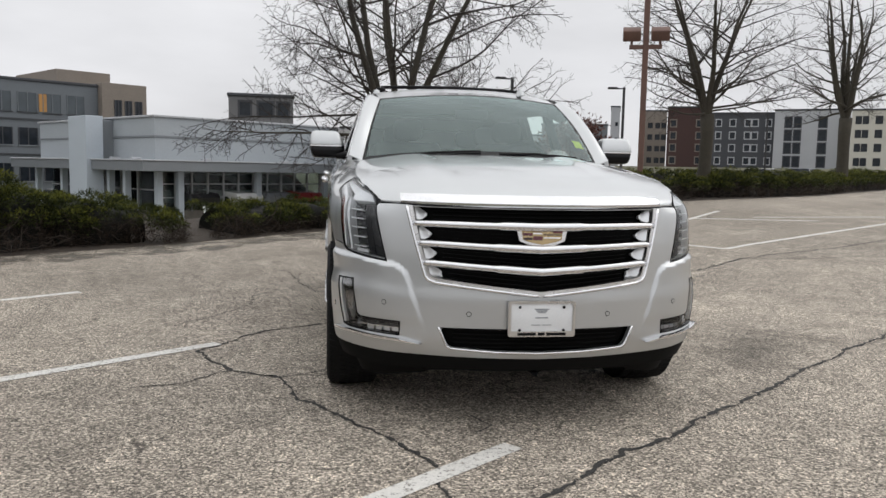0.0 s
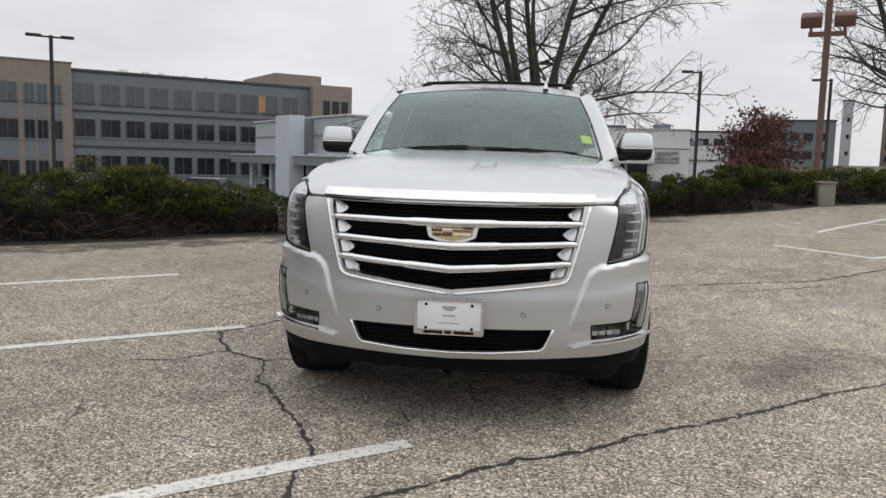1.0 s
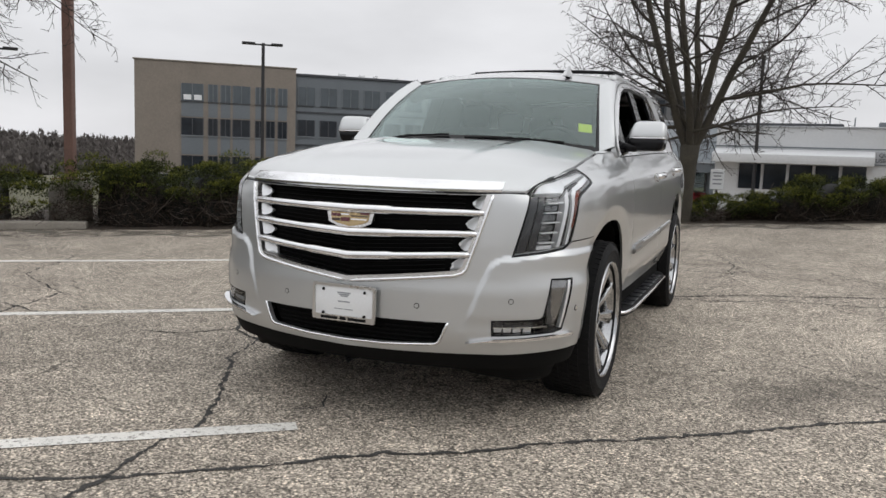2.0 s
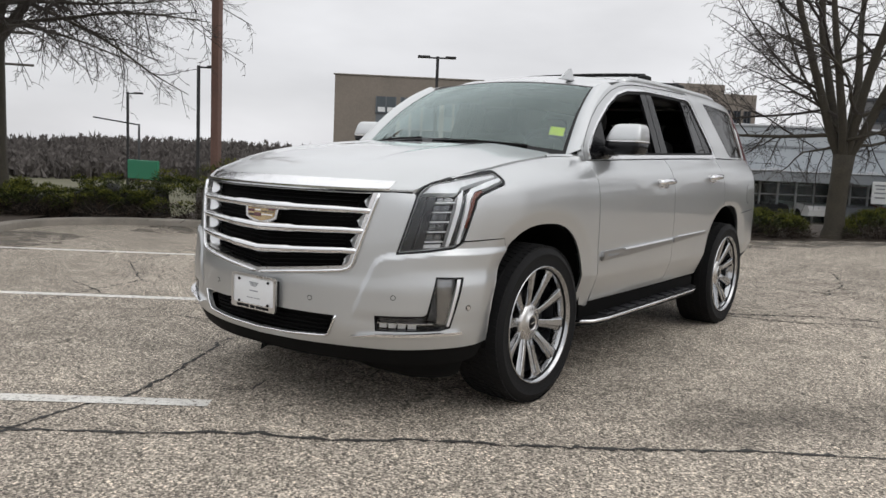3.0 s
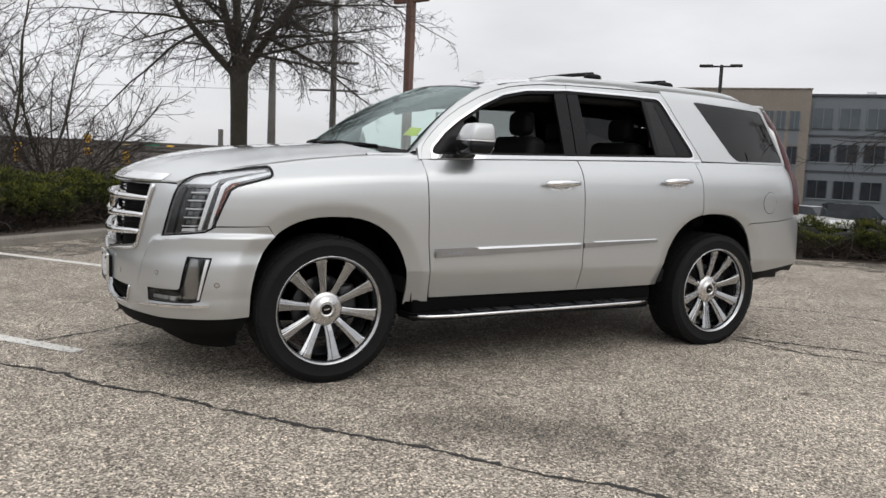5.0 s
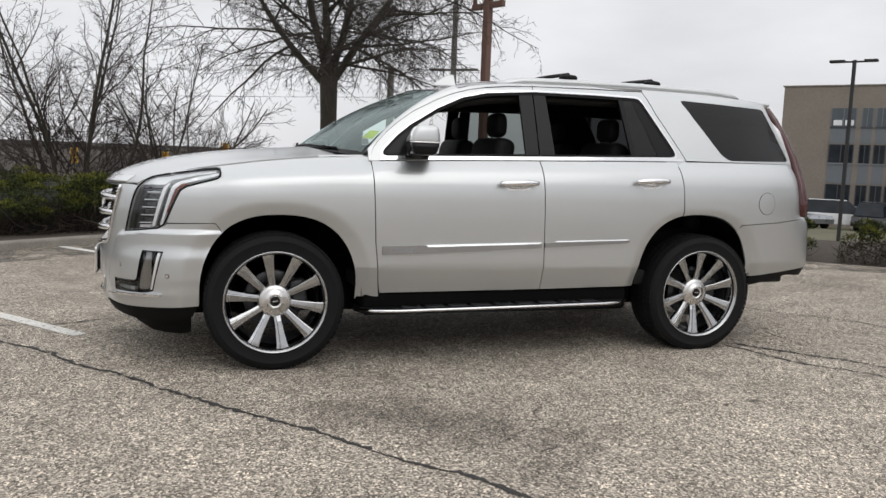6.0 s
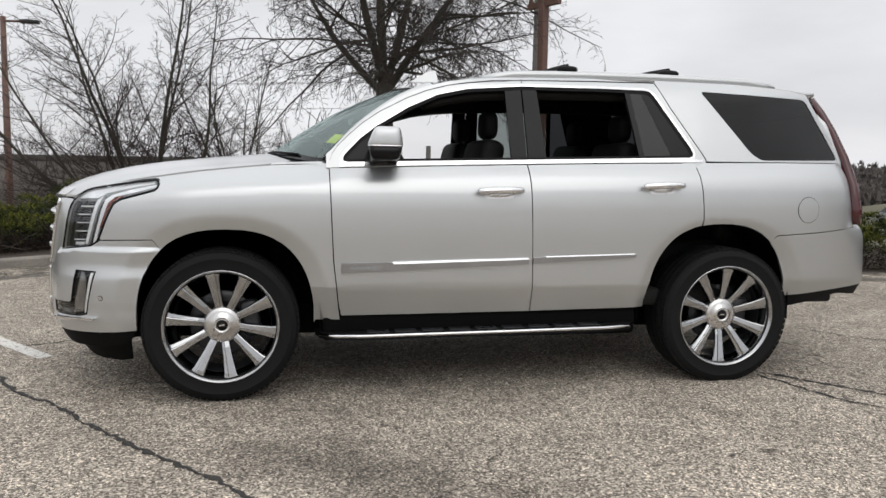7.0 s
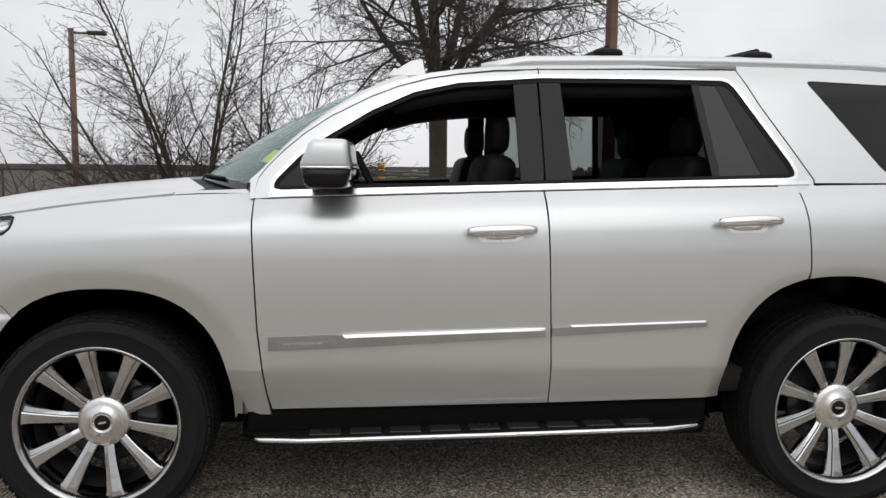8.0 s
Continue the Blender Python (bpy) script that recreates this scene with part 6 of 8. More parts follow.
part("wheel_hub", tubes_mesh("wheel_hub", [([(0.38, 1.035, 1.275), (0.38, 0.86, 1.19)], (0.07, 0.05), 12), ([sw[0], (0.38, 1.035, 1.275), sw[16]], 0.018, 6), ([(0.38, 1.035, 1.275), sw[24]], 0.018, 6)]), LEATHER, steer)


def seat(x0, y0, width, name="seat"):
    """A car seat with cushion, backrest and head restraint."""
    w = width / 2
    back = rbox(x0 - w, x0 + w, -0.075, 0.075, 0.0, 0.66, 0.06, 4)
    bmesh.ops.transform(back, verts=back.verts, matrix=Matrix.Translation((0, y0 + 0.02, 0.80)) @ Matrix.Rotation(radians(-14), 4, "X"))
    ob = part(name, rbox(x0 - w, x0 + w, y0 - 0.52, y0 + 0.02, 0.66, 0.84, 0.06, 4), LEATHER, car, "black leather seat")
    part("backrest", back, LEATHER, ob)
    for xx in ([x0] if width < 0.7 else [x0 - 0.36, x0 + 0.36]):
        hr = mesh_of("head_restraint", *superblob(xx, y0 + 0.185, 1.535, 0.115, 0.050, 0.085, 0.6, 14, 20))
        h_ob = part("head_restraint", hr, LEATHER, ob)
        for q in (-0.06, 0.06):
            part("restraint_post", tubes_mesh("restraint_post", [([(xx + q, y0 + 0.165, 1.40), (xx + q, y0 + 0.185, 1.50)], 0.007, 6)]), BLACK, ob)
    return ob


for sx in (1, -1):
    seat(sx * 0.39, 1.40, 0.52)
    seat(sx * 0.40, 2.28, 0.52)
seat(0, 3.10, 1.20, "rear_bench")
part("console", rbox(-0.13, 0.13, 0.80, 1.55, 0.55, 0.86, 0.04, 3), LEATHER, car, "black centre console")


# ---- planting ----
def soup(name, tris):
    """Loose triangles, an (n, 3, 3) array, as one mesh."""
    t = np.asarray(tris, np.float32).reshape(-1, 3)
    n = len(t) // 3
    me = bpy.data.meshes.new(name)
    me.vertices.add(len(t))
    me.vertices.foreach_set("co", t.ravel())
    me.loops.add(len(t))
    me.loops.foreach_set("vertex_index", np.arange(len(t), dtype=np.int32))
    me.polygons.add(n)
    me.polygons.foreach_set("loop_start", np.arange(0, len(t), 3, dtype=np.int32))
    me.update(calc_edges=True)
    return me


def unit(a):
    return a / (np.linalg.norm(a, axis=-1, keepdims=True) + 1e-9)


def blades(p, d, length, width, rng):
    """Narrow triangles from points p along directions d."""
    d = unit(d)
    side = unit(np.cross(d, rng.normal(0, 1, d.shape)))
    w = side * np.asarray(width).reshape(-1, 1) / 2
    return np.stack([p - w, p + w, p + d * np.asarray(length).reshape(-1, 1)], 1)


def clump_noise(x, y, z, k, seed):
    return np.sin(x * 2.1 * k + seed) * np.cos(y * 1.7 * k + 2 * seed) + 0.6 * np.sin(z * 3.1 * k + x * 1.3 * k + seed * 3) + 0.5 * np.sin((x + y) * 4.3 * k - seed)


def hedge(name, label, front, depth, height, density, seed, leaf=0.065):
    """A clipped row of evergreens along front points, growing towards the left of the line. Green sprays above, bare twigs below."""
    rng = np.random.default_rng(seed)
    f = np.asarray(front, float)
    cum = np.r_[0, np.cumsum(np.linalg.norm(np.diff(f, axis=0), axis=1))]
    hs = np.broadcast_to(np.asarray(height, float), (len(f),))
    ob = thing(name, label, "hedge")

    def at(s, q, lift=0.0):
        """Along the row and round its section (0 front foot, 1 back foot)."""
        x, y, h = np.interp(s, cum, f[:, 0]), np.interp(s, cum, f[:, 1]), np.interp(s, cum, hs)
        tx, ty = np.interp(s + 0.3, cum, f[:, 0]) - np.interp(s - 0.3, cum, f[:, 0]), np.interp(s + 0.3, cum, f[:, 1]) - np.interp(s - 0.3, cum, f[:, 1])
        tl = np.hypot(tx, ty) + 1e-9
        nx, ny = -ty / tl, tx / tl
        a = math.pi * q
        c, sn = -np.cos(a), np.sin(a)
        across = depth * (0.5 + 0.5 * np.sign(c) * np.abs(c) ** 0.62)
        up = h * np.abs(sn) ** 0.62
        endk = np.clip(np.minimum(s - cum[0], cum[-1] - s) / 0.22, 0, 1) ** 0.5
        b = 0.095 * clump_noise(x, y, up * 1.5, 1.0, seed) + 0.085 * clump_noise(x, y, up, 2.6, seed + 1)
        m = 1 + (b + lift) / 0.8
        return np.stack([x + nx * (depth / 2 + (across - depth / 2) * m), y + ny * (depth / 2 + (across - depth / 2) * m), np.maximum(up * m * (0.35 + 0.65 * endk), 0.0)], -1), np.stack([nx * (c), ny * (c), np.abs(sn) + 0 * c], -1)

    # near-black inner shell: shade between the leaves, put into its colour
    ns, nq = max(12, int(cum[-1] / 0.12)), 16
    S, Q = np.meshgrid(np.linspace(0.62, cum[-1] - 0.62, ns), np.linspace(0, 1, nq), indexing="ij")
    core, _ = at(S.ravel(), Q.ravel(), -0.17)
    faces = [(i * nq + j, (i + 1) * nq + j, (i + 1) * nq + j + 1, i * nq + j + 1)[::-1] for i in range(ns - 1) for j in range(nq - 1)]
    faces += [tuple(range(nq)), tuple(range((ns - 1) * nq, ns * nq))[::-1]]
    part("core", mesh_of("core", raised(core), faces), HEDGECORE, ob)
    # leafy pads over the upper part, each with yellow-green tips on its upward side
    n = int(cum[-1] * (depth + hs.mean()) * 13)
    s, q = rng.uniform(0.05, cum[-1] - 0.05, n), np.where(rng.uniform(0, 1, n) < 0.45, rng.uniform(0.10, 0.30, n), rng.uniform(0.24, 0.78, n))
    c, nm = at(s, q, rng.normal(-0.07, 0.045, n))
    r = rng.uniform(0.09, 0.20, n) * (0.7 + 0.5 * hs.mean())
    hh = c[:, 2] / np.interp(s, cum, hs)
    ends = np.minimum(s, cum[-1] - s) < 0.45
    ok = ((hh > 0.20 + 0.17 * clump_noise(c[:, 0], c[:, 1], c[:, 2], 1.6, seed + 2)) | ends) & (clump_noise(c[:, 0], c[:, 1], c[:, 2], 3.1, seed + 5) > -1.3)
    c, r = c[ok], r[ok]
    per = max(20, int(density * 0.19))
    dirs = unit(rng.normal(0, 1, (len(c) * per, 3)) + np.array((0, 0, 0.45)))
    p = np.repeat(c, per, 0) + dirs * np.repeat(r, per)[:, None] * rng.uniform(0.5, 1.0, len(dirs))[:, None] * np.array((1.25, 1.25, 0.72))
    p[:, 2] = np.maximum(p[:, 2], 0.03)
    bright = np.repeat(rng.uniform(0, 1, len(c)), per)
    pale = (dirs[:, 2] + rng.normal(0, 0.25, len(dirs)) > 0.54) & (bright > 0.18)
    for nm_, mat, sel, lbl in (("foliage", GREENS, ~pale, "dark green needle foliage"), ("upper_tips", TIPGREEN, pale, "yellow-green tips on the upper side of each pad")):
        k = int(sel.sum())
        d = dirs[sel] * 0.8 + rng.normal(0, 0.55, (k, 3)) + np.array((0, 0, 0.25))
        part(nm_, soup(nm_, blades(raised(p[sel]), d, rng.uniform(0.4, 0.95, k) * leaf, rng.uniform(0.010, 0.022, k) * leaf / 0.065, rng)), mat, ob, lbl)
    # bare wood below: a tangle of short twigs and longer bowed branches
    n = int(cum[-1] * density * 0.9)
    s, up = rng.uniform(0.03, cum[-1] - 0.03, n), rng.uniform(0.0, 0.62, n)
    pt, nt = at(s, np.arcsin(np.clip(up, 0, 1) ** (1 / 0.62)) / math.pi, rng.normal(-0.10, 0.07, n))
    d = nt * 0.45 + rng.normal(0, 0.75, pt.shape) + np.array((0, 0, 0.15))
    part("bare_wood", soup("bare_wood", blades(raised(pt), d, rng.uniform(0.05, 0.19, n), rng.uniform(0.004, 0.011, n), rng)), DRYTWIGS, ob, "bare brown twigs")
    items = []
    for _ in range(int(cum[-1] * min(26, density / 45))):
        s0, u0 = rng.uniform(0.1, cum[-1] - 0.1), rng.uniform(0.02, 0.40)
        a0, n0 = at(np.array([s0]), np.array([math.asin(u0 ** (1 / 0.62)) / math.pi]), -0.16)
        dv = unit(n0[0] * np.array((0.35, 0.35, 0)) + rng.normal(0, 0.8, 3) * np.array((1, 1, 0.45)) + np.array((0, 0, 0.12)))
        ln, pts = rng.uniform(0.25, 0.75), [a0[0]]
        for _k in range(5):
            dv = unit(dv + rng.normal(0, 0.22, 3) + np.array((0, 0, 0.05)))
            pts.append(pts[-1] + dv * ln / 5)
        rr_ = rng.uniform(0.004, 0.010)
        pts = [np.array((q_[0], q_[1], max(q_[2], 0.02))) for q_ in pts]
        items.append((raised(pts), np.linspace(rr_, rr_ * 0.35, 6), 4))
    tagged(part("branchwork", tubes_mesh("branchwork", items), DRYWOOD, ob), "weathered grey-brown branches", kind="stuff")
    return ob


def row_uv(pts):
    return [uv(u, v) for u, v in pts]


hedge("hedge", "tall dark green juniper hedge with bare brown lower twigs", row_uv([(u, float(hedge_v(u)) + 0.22) for u in np.arange(-3.4, 2.6, 0.53)]), 1.5, (0.88, 0.94, 0.98, 0.98, 0.96, 0.94, 0.90, 0.83, 0.73, 0.62, 0.52, 0.42), 1500, 3)
hedge("hedge", "low dark green juniper hedge beside the dealership", row_uv([(u, float(hedge_v(u)) + 0.2) for u in np.arange(2.8, 7.0, 0.5)]), 1.2, (0.44, 0.50, 0.48, 0.46, 0.44, 0.42, 0.42, 0.40, 0.38), 1300, 4)
hedge("hedge", "dense dark green hedge beside the tree", row_uv([(u, float(hedge_v(u)) + 0.2) for u in np.arange(7.2, 11.8, 0.4)]), 1.5, (0.40, 0.43, 0.50, 0.57, 0.62, 0.66, 0.70, 0.72, 0.76, 0.80, 0.82, 0.80), 1300, 5, 0.07)
hedge("hedge", "long dark green hedge along the back of the lot", row_uv([(u, float(hedge_v(u)) + 0.25) for u in np.arange(12.0, 31, 1.0)]), 1.5, 0.66, 850, 8, 0.085)
hedge("hedge", "distant dark green hedge along the back of the lot", row_uv([(u, float(hedge_v(u)) + 0.3) for u in np.arange(30.6, 75, 1.5)]), 1.7, 0.80, 300, 6, 0.13)
hedge("hedge", "dark green hedge behind a concrete kerb", row_uv([(-6.05, v) for v in np.arange(-2.2, 6.9, 0.5)]), 1.9, 0.76, 1400, 7)
hedge("hedge", "dark hedge at the planting bed's rounded corner", row_uv([(-7.0, 6.9), (-6.2, 7.35), (-5.4, 7.7), (-4.6, 7.95), (-3.9, 8.0), (-3.5, 8.0)]), 1.7, 0.64, 1400, 11)


def kerb(name, pts, label):
    """A concrete kerb with a sloping face along points."""
    p = np.asarray(pts, float)
    t = unit(np.gradient(p, axis=0))
    n = np.c_[-t[:, 1], t[:, 0]]
    prof = ((0.0, -0.05), (0.018, 0.085), (0.035, 0.104), (0.16, 0.108), (0.18, -0.05))
    v = raised([(*(a + b * off), z) for a, b in zip(p, n) for off, z in prof])
    k = len(prof)
    fs = [(i * k + j, (i + 1) * k + j, (i + 1) * k + j + 1, i * k + j + 1)[::-1] for i in range(len(p) - 1) for j in range(k - 1)]
    fs += [tuple(range(k)), tuple(range((len(p) - 1) * k, len(p) * k))[::-1]]
    me = mesh_of(name, v, fs, flat=True)
    me.materials.append(CONCRETE)
    return tagged(new(name, me), label, "kerb", kind="structure")


corner = [(-5.45 + 1.2 * (1 - math.cos(a)), 6.55 + 1.2 * math.sin(a)) for a in np.linspace(0, math.pi / 2, 8)]
kerb("kerb", row_uv([(-5.45, v) for v in np.arange(-14, 6.5, 0.7)] + corner + [(u, float(hedge_v(u)) + 0.03 * (u + 4)) for u in (-3.8, -3.3, -2.9)]), "weathered concrete kerb round the planting bed")
bed_v = []
for u in np.arange(-3.9, 70, 0.5):
    bed_v += [(*uv(u, float(hedge_v(u)) + 0.02 * math.sin(5 * u)), 0.006), (*uv(u, float(hedge_v(u)) + 2.6), 0.10)]
n = len(bed_v) // 2
bed = mesh_of("planting_bed", raised(bed_v), [(2 * i, 2 * i + 2, 2 * i + 3, 2 * i + 1) for i in range(n - 1)])
bed.materials.append(SOIL)
tagged(new("planting_bed", bed), "dark mulch bed below the hedges", "planting bed", kind="structure")
bed_v = []
for v in np.arange(-14, 10, 1.0):
    bed_v += [(*uv(-5.6, v), 0.10), (*uv(-9.0, v), 0.10)]
n = len(bed_v) // 2
bed = mesh_of("planting_bed", raised(bed_v), [(2 * i, 2 * i + 2, 2 * i + 3, 2 * i + 1) for i in range(n - 1)])
bed.materials.append(SOIL)
tagged(new("planting_bed", bed), "dark mulch bed behind the kerb", "planting bed", kind="structure")


def bough(rng, p, d, length, r0, r1, n, wig, lift):
    """A wandering branch: its points, radii and directions."""
    pts, d = [np.array(p, float)], unit(np.asarray(d, float))
    for k in range(n):
        d = unit(d + rng.normal(0, wig, 3) + np.array((0, 0, lift)))
        pts.append(pts[-1] + d * length / n)
    pts = np.array(pts)
    return pts, np.linspace(r0, r1, n + 1)


def along(pts, t):
    """Place and direction at a share of a branch."""
    k = min(int(t * (len(pts) - 1)), len(pts) - 2)
    q = t * (len(pts) - 1) - k
    d = pts[k + 1] - pts[k]
    return pts[k] + d * q, unit(d)


def offshoot(rng, base, angle, away=None):
    """A direction leaning off a base direction, towards 'away' where that is given."""
    side = rng.normal(0, 1, 3) if away is None else away + rng.normal(0, 0.55, 3)
    side = unit(side - base * float(np.dot(side, base)))
    a = radians(angle)
    return base * math.cos(a) + side * math.sin(a)


def twigs(rng, wood, pts, r, spacing, reach, angle, lift, level, floor, z_foot):
    """Side shoots along a branch, alternating, and their own shoots in turn."""
    length = float(np.sum(np.linalg.norm(np.diff(pts, axis=0), axis=1)))
    n = max(2, int(length / spacing))
    for k in range(n):
        t = 0.12 + 0.86 * (k + rng.uniform(0.1, 0.9)) / n
        p, d = along(pts, t)
        ln = reach * rng.uniform(0.55, 1.15) * (1.12 - 0.62 * t)
        if ln < 0.07 or p[2] < z_foot + floor:
            continue
        rr = max(r * (0.46 - 0.28 * t), 0.0042)
        q, rad = bough(rng, p, offshoot(rng, d, rng.uniform(*angle)), ln, rr, max(rr * 0.35, 0.0026), 6 if level == 0 else 3, 0.13 if level == 0 else 0.20, lift)
        wood[1].append((q, rad, 4 if level == 0 else 3, False))
        if level < 2:
            twigs(rng, wood, q, rr, spacing * (0.62 if level == 0 else 0.75), ln * (0.50 if level == 0 else 0.50), angle, lift - 0.012, level + 1, floor, z_foot)


def bare_tree(label, x, y, fork, trunk_r, stems, stem_len, reach, seed, name="tree", twig=None, laterals=13, lean=(0, 0), angle=(34, 66), droop=-0.012, floor=0.9, wide=12, fine=0.21):
    """A leafless tree: a trunk that forks into steep stems, their spreading laterals and fine twigs."""
    rng = np.random.default_rng(seed)
    z = float(ground_z(np.array(x), np.array(y)))
    wood = ([], [])
    top = np.array((x + lean[0], y + lean[1], z + fork))
    if fork > 0.4:
        foot = np.array((x, y, z - 0.1))
        mids = [foot + (top - foot) * k + np.array((rng.normal(0, 0.012), rng.normal(0, 0.012), 0)) for k in (0.0, 0.08, 0.2, 0.45, 0.75, 1.0)]
        wood[0].append((mids, trunk_r * np.array((1.5, 1.18, 1.0, 0.93, 0.95, 1.04)), 12, True))
    for k, (sx, sy, share) in enumerate(stems):
        d0 = unit(np.array((sx, sy, 1.0)))
        ln = stem_len * share
        r0 = trunk_r * (0.36 + 0.14 * share) if fork > 0.4 else trunk_r * (0.7 + 0.3 * share)
        start = top - np.array((0, 0, 0.12)) + np.array((sx, sy, 0)) * trunk_r * 0.5
        pts, rad = bough(rng, start, d0, ln, r0, 0.012, 12, 0.055 if fork > 0.4 else 0.075, 0.035 if fork > 0.4 else 0.028)
        wood[0].append((pts, rad, 8, False))
        n = max(4, int(laterals * share))
        out = unit(np.array((sx, sy, 0.0)) + 1e-6)
        for m in range(n):
            t = 0.03 + 0.95 * (m + rng.uniform(0.1, 0.9)) / n
            p, d = along(pts, t)
            az = 2.4 * m + k * 1.1 + rng.uniform(-0.4, 0.4)
            away = np.array((math.cos(az), math.sin(az), 0.0)) + 0.55 * out
            ll = reach * (1.10 - 0.70 * t) * rng.uniform(0.7, 1.12) * (0.75 + 0.25 * share)
            rr = max(float(np.interp(t, np.linspace(0, 1, 13), rad)) * rng.uniform(0.36, 0.52), 0.0085)
            q, qr = bough(rng, p, offshoot(rng, d, rng.uniform(angle[0] + 8, angle[1] + 4) + wide * (1 - t) ** 2, away), ll, rr, 0.0055, 9, 0.085, droop + 0.020)
            wood[0 if rr > 0.03 else 1].append((q, qr, 6, False))
            twigs(rng, wood, q, rr, fine, ll * 0.40, angle, droop, 0, floor, z)
    ob = thing(name, label, "tree")
    part("trunk", tubes_mesh("trunk", wood[0]), BARK, ob, "grey-brown bark")
    part("crown", tubes_mesh("branches", wood[1]), twig or TWIG, ob, "leafless branching crown")
    return ob


def fan(n, low, high, seed):
    """Stems spread round the compass, from steep to leaning."""
    rng = np.random.default_rng(seed)
    out = []
    for k in range(n):
        a, t = 2.4 * k + rng.uniform(-0.3, 0.3), low + (high - low) * ((k * 0.618) % 1.0)
        out.append((t * math.cos(a), t * math.sin(a), rng.uniform(0.75, 1.05) * (1.0 - 0.12 * t)))
    return out


bare_tree("tall bare deciduous tree forking low in the hedge", 0.22, 11.0, 1.42, 0.165, [(-0.34, -0.14, 1.0), (-0.10, 0.12, 1.05), (0.10, -0.12, 1.05), (0.36, 0.10, 0.95), (0.05, 0.34, 0.9), (-0.05, -0.40, 0.8)], 6.4, 3.4, 21, lean=(0.05, 0.0), laterals=13, droop=-0.018, wide=12)
bare_tree("bare deciduous tree behind the kerbside hedge", -10.42, 2.30, 2.85, 0.175, [(-0.45, -1.05, 0.6), (0.05, -0.24, 1.05), (-0.15, -0.02, 1.1), (0.10, 0.20, 1.0), (0.20, 0.62, 0.9), (0.38, -0.12, 0.8)], 5.6, 4.0, 28, lean=(0.0, -0.05), laterals=14, droop=-0.040, wide=26)
bare_tree("bare deciduous tree at the back of the lot", 8.85, 15.35, 2.2, 0.175, fan(7, 0.08, 0.45, 3), 5.0, 2.9, 33, laterals=12, fine=0.26)
bare_tree("bare deciduous tree far along the hedge", 20.4, 26.3, 3.1, 0.25, fan(7, 0.08, 0.42, 5), 6.6, 3.4, 45, laterals=10, fine=0.34)
bare_tree("many-stemmed bare shrub with reddish twigs", -14.96, -2.98, 0.12, 0.055, [(0.0, 0.03, 1.25), (0.1, -0.30, 1.15), (-0.2, -0.75, 1.0), (0.2, -1.35, 0.85), (-0.1, 0.30, 1.1), (0.2, 0.75, 0.95), (0.5, -0.5, 0.95), (0.3, 1.3, 0.75), (0.1, -1.0, 0.95), (0.1, -2.1, 0.7)], 6.6, 2.8, 12, "shrub", REDTWIG, 20, angle=(30, 56), droop=0.018, floor=0.1, wide=0)
bare_tree("many-stemmed bare shrub beside the road", -15.9, -0.75, 0.12, 0.042, fan(8, 0.08, 1.0, 7), 4.8, 2.5, 14, "shrub", REDTWIG, 20, angle=(30, 56), droop=0.014, floor=0.1, wide=0)
bare_tree("many-stemmed bare shrub on the verge", -18.2, -7.3, 0.12, 0.040, fan(8, 0.15, 1.2, 9), 5.0, 2.4, 16, "shrub", REDTWIG, 20, angle=(30, 56), droop=0.014, floor=0.1, wide=0)

# low tree that keeps its dry red leaves
rng_l = np.random.default_rng(9)
rx, ry = 7.4, 22.2
rz = float(ground_z(np.array(rx), np.array(ry)))
red_tree = thing("tree", "small tree keeping its dry dark red leaves", "tree")
part("trunk", tubes_mesh("trunk", [([(rx, ry, rz), (rx, ry, rz + 1.6), (rx + 0.1, ry, rz + 3.0)], (0.10, 0.08, 0.03), 8)]), BARK, red_tree)
cl = np.stack([rng_l.normal(0, 0.62, 130), rng_l.normal(0, 0.62, 130), rng_l.uniform(-1.3, 1.25, 130)], -1)
cl = cl[np.abs(cl[:, 0]) < 1.7 - 0.75 * np.maximum(cl[:, 2], 0)]
lp = np.repeat(cl, 70, 0) + rng_l.normal(0, 0.17, (len(cl) * 70, 3)) + np.array((rx, ry, 1.75))
part("leaves", soup("leaves", blades(lp, rng_l.normal(0, 1, lp.shape), rng_l.uniform(0.08, 0.15, len(lp)), rng_l.uniform(0.05, 0.09, len(lp)), rng_l)), REDLEAF, red_tree, "dry dark red leaves")

# far woods on the hills
rng_w = np.random.default_rng(10)
nt = 15000
az = np.radians(rng_w.uniform(-112, 20, nt))
rr = rng_w.uniform(140, 215, nt)
deg = np.degrees(az)
rise = ((rr - 140) / 75) ** 0.8
top = -2.0 + (np.interp(deg, (-112, -80, -70, -62, -45, 20), (4.0, 4.0, 4.4, 5.7, 5.8, 4.2)) + 0.3 * np.sin(deg * 0.31) + 0.25 * np.sin(deg * 1.3 + rr)) * rise + rng_w.normal(0, 0.40, nt) + 0.9 * (rng_w.uniform(0, 1, nt) > 0.985)
foot = np.stack([rr * np.sin(az), rr * np.cos(az), np.full(nt, -6.0)], -1)
hh = top + 6.0
wp = np.repeat(foot, 8, 0)
frac = rng_w.uniform(0.35, 0.93, len(wp))
wp[:, 2] += np.repeat(hh, 8) * frac
wp[:, :2] += rng_w.normal(0, 0.7, (len(wp), 2)) * (1.1 - frac)[:, None]
wd = np.stack([rng_w.normal(0, 0.5, len(wp)), rng_w.normal(0, 0.5, len(wp)), np.ones(len(wp))], -1)
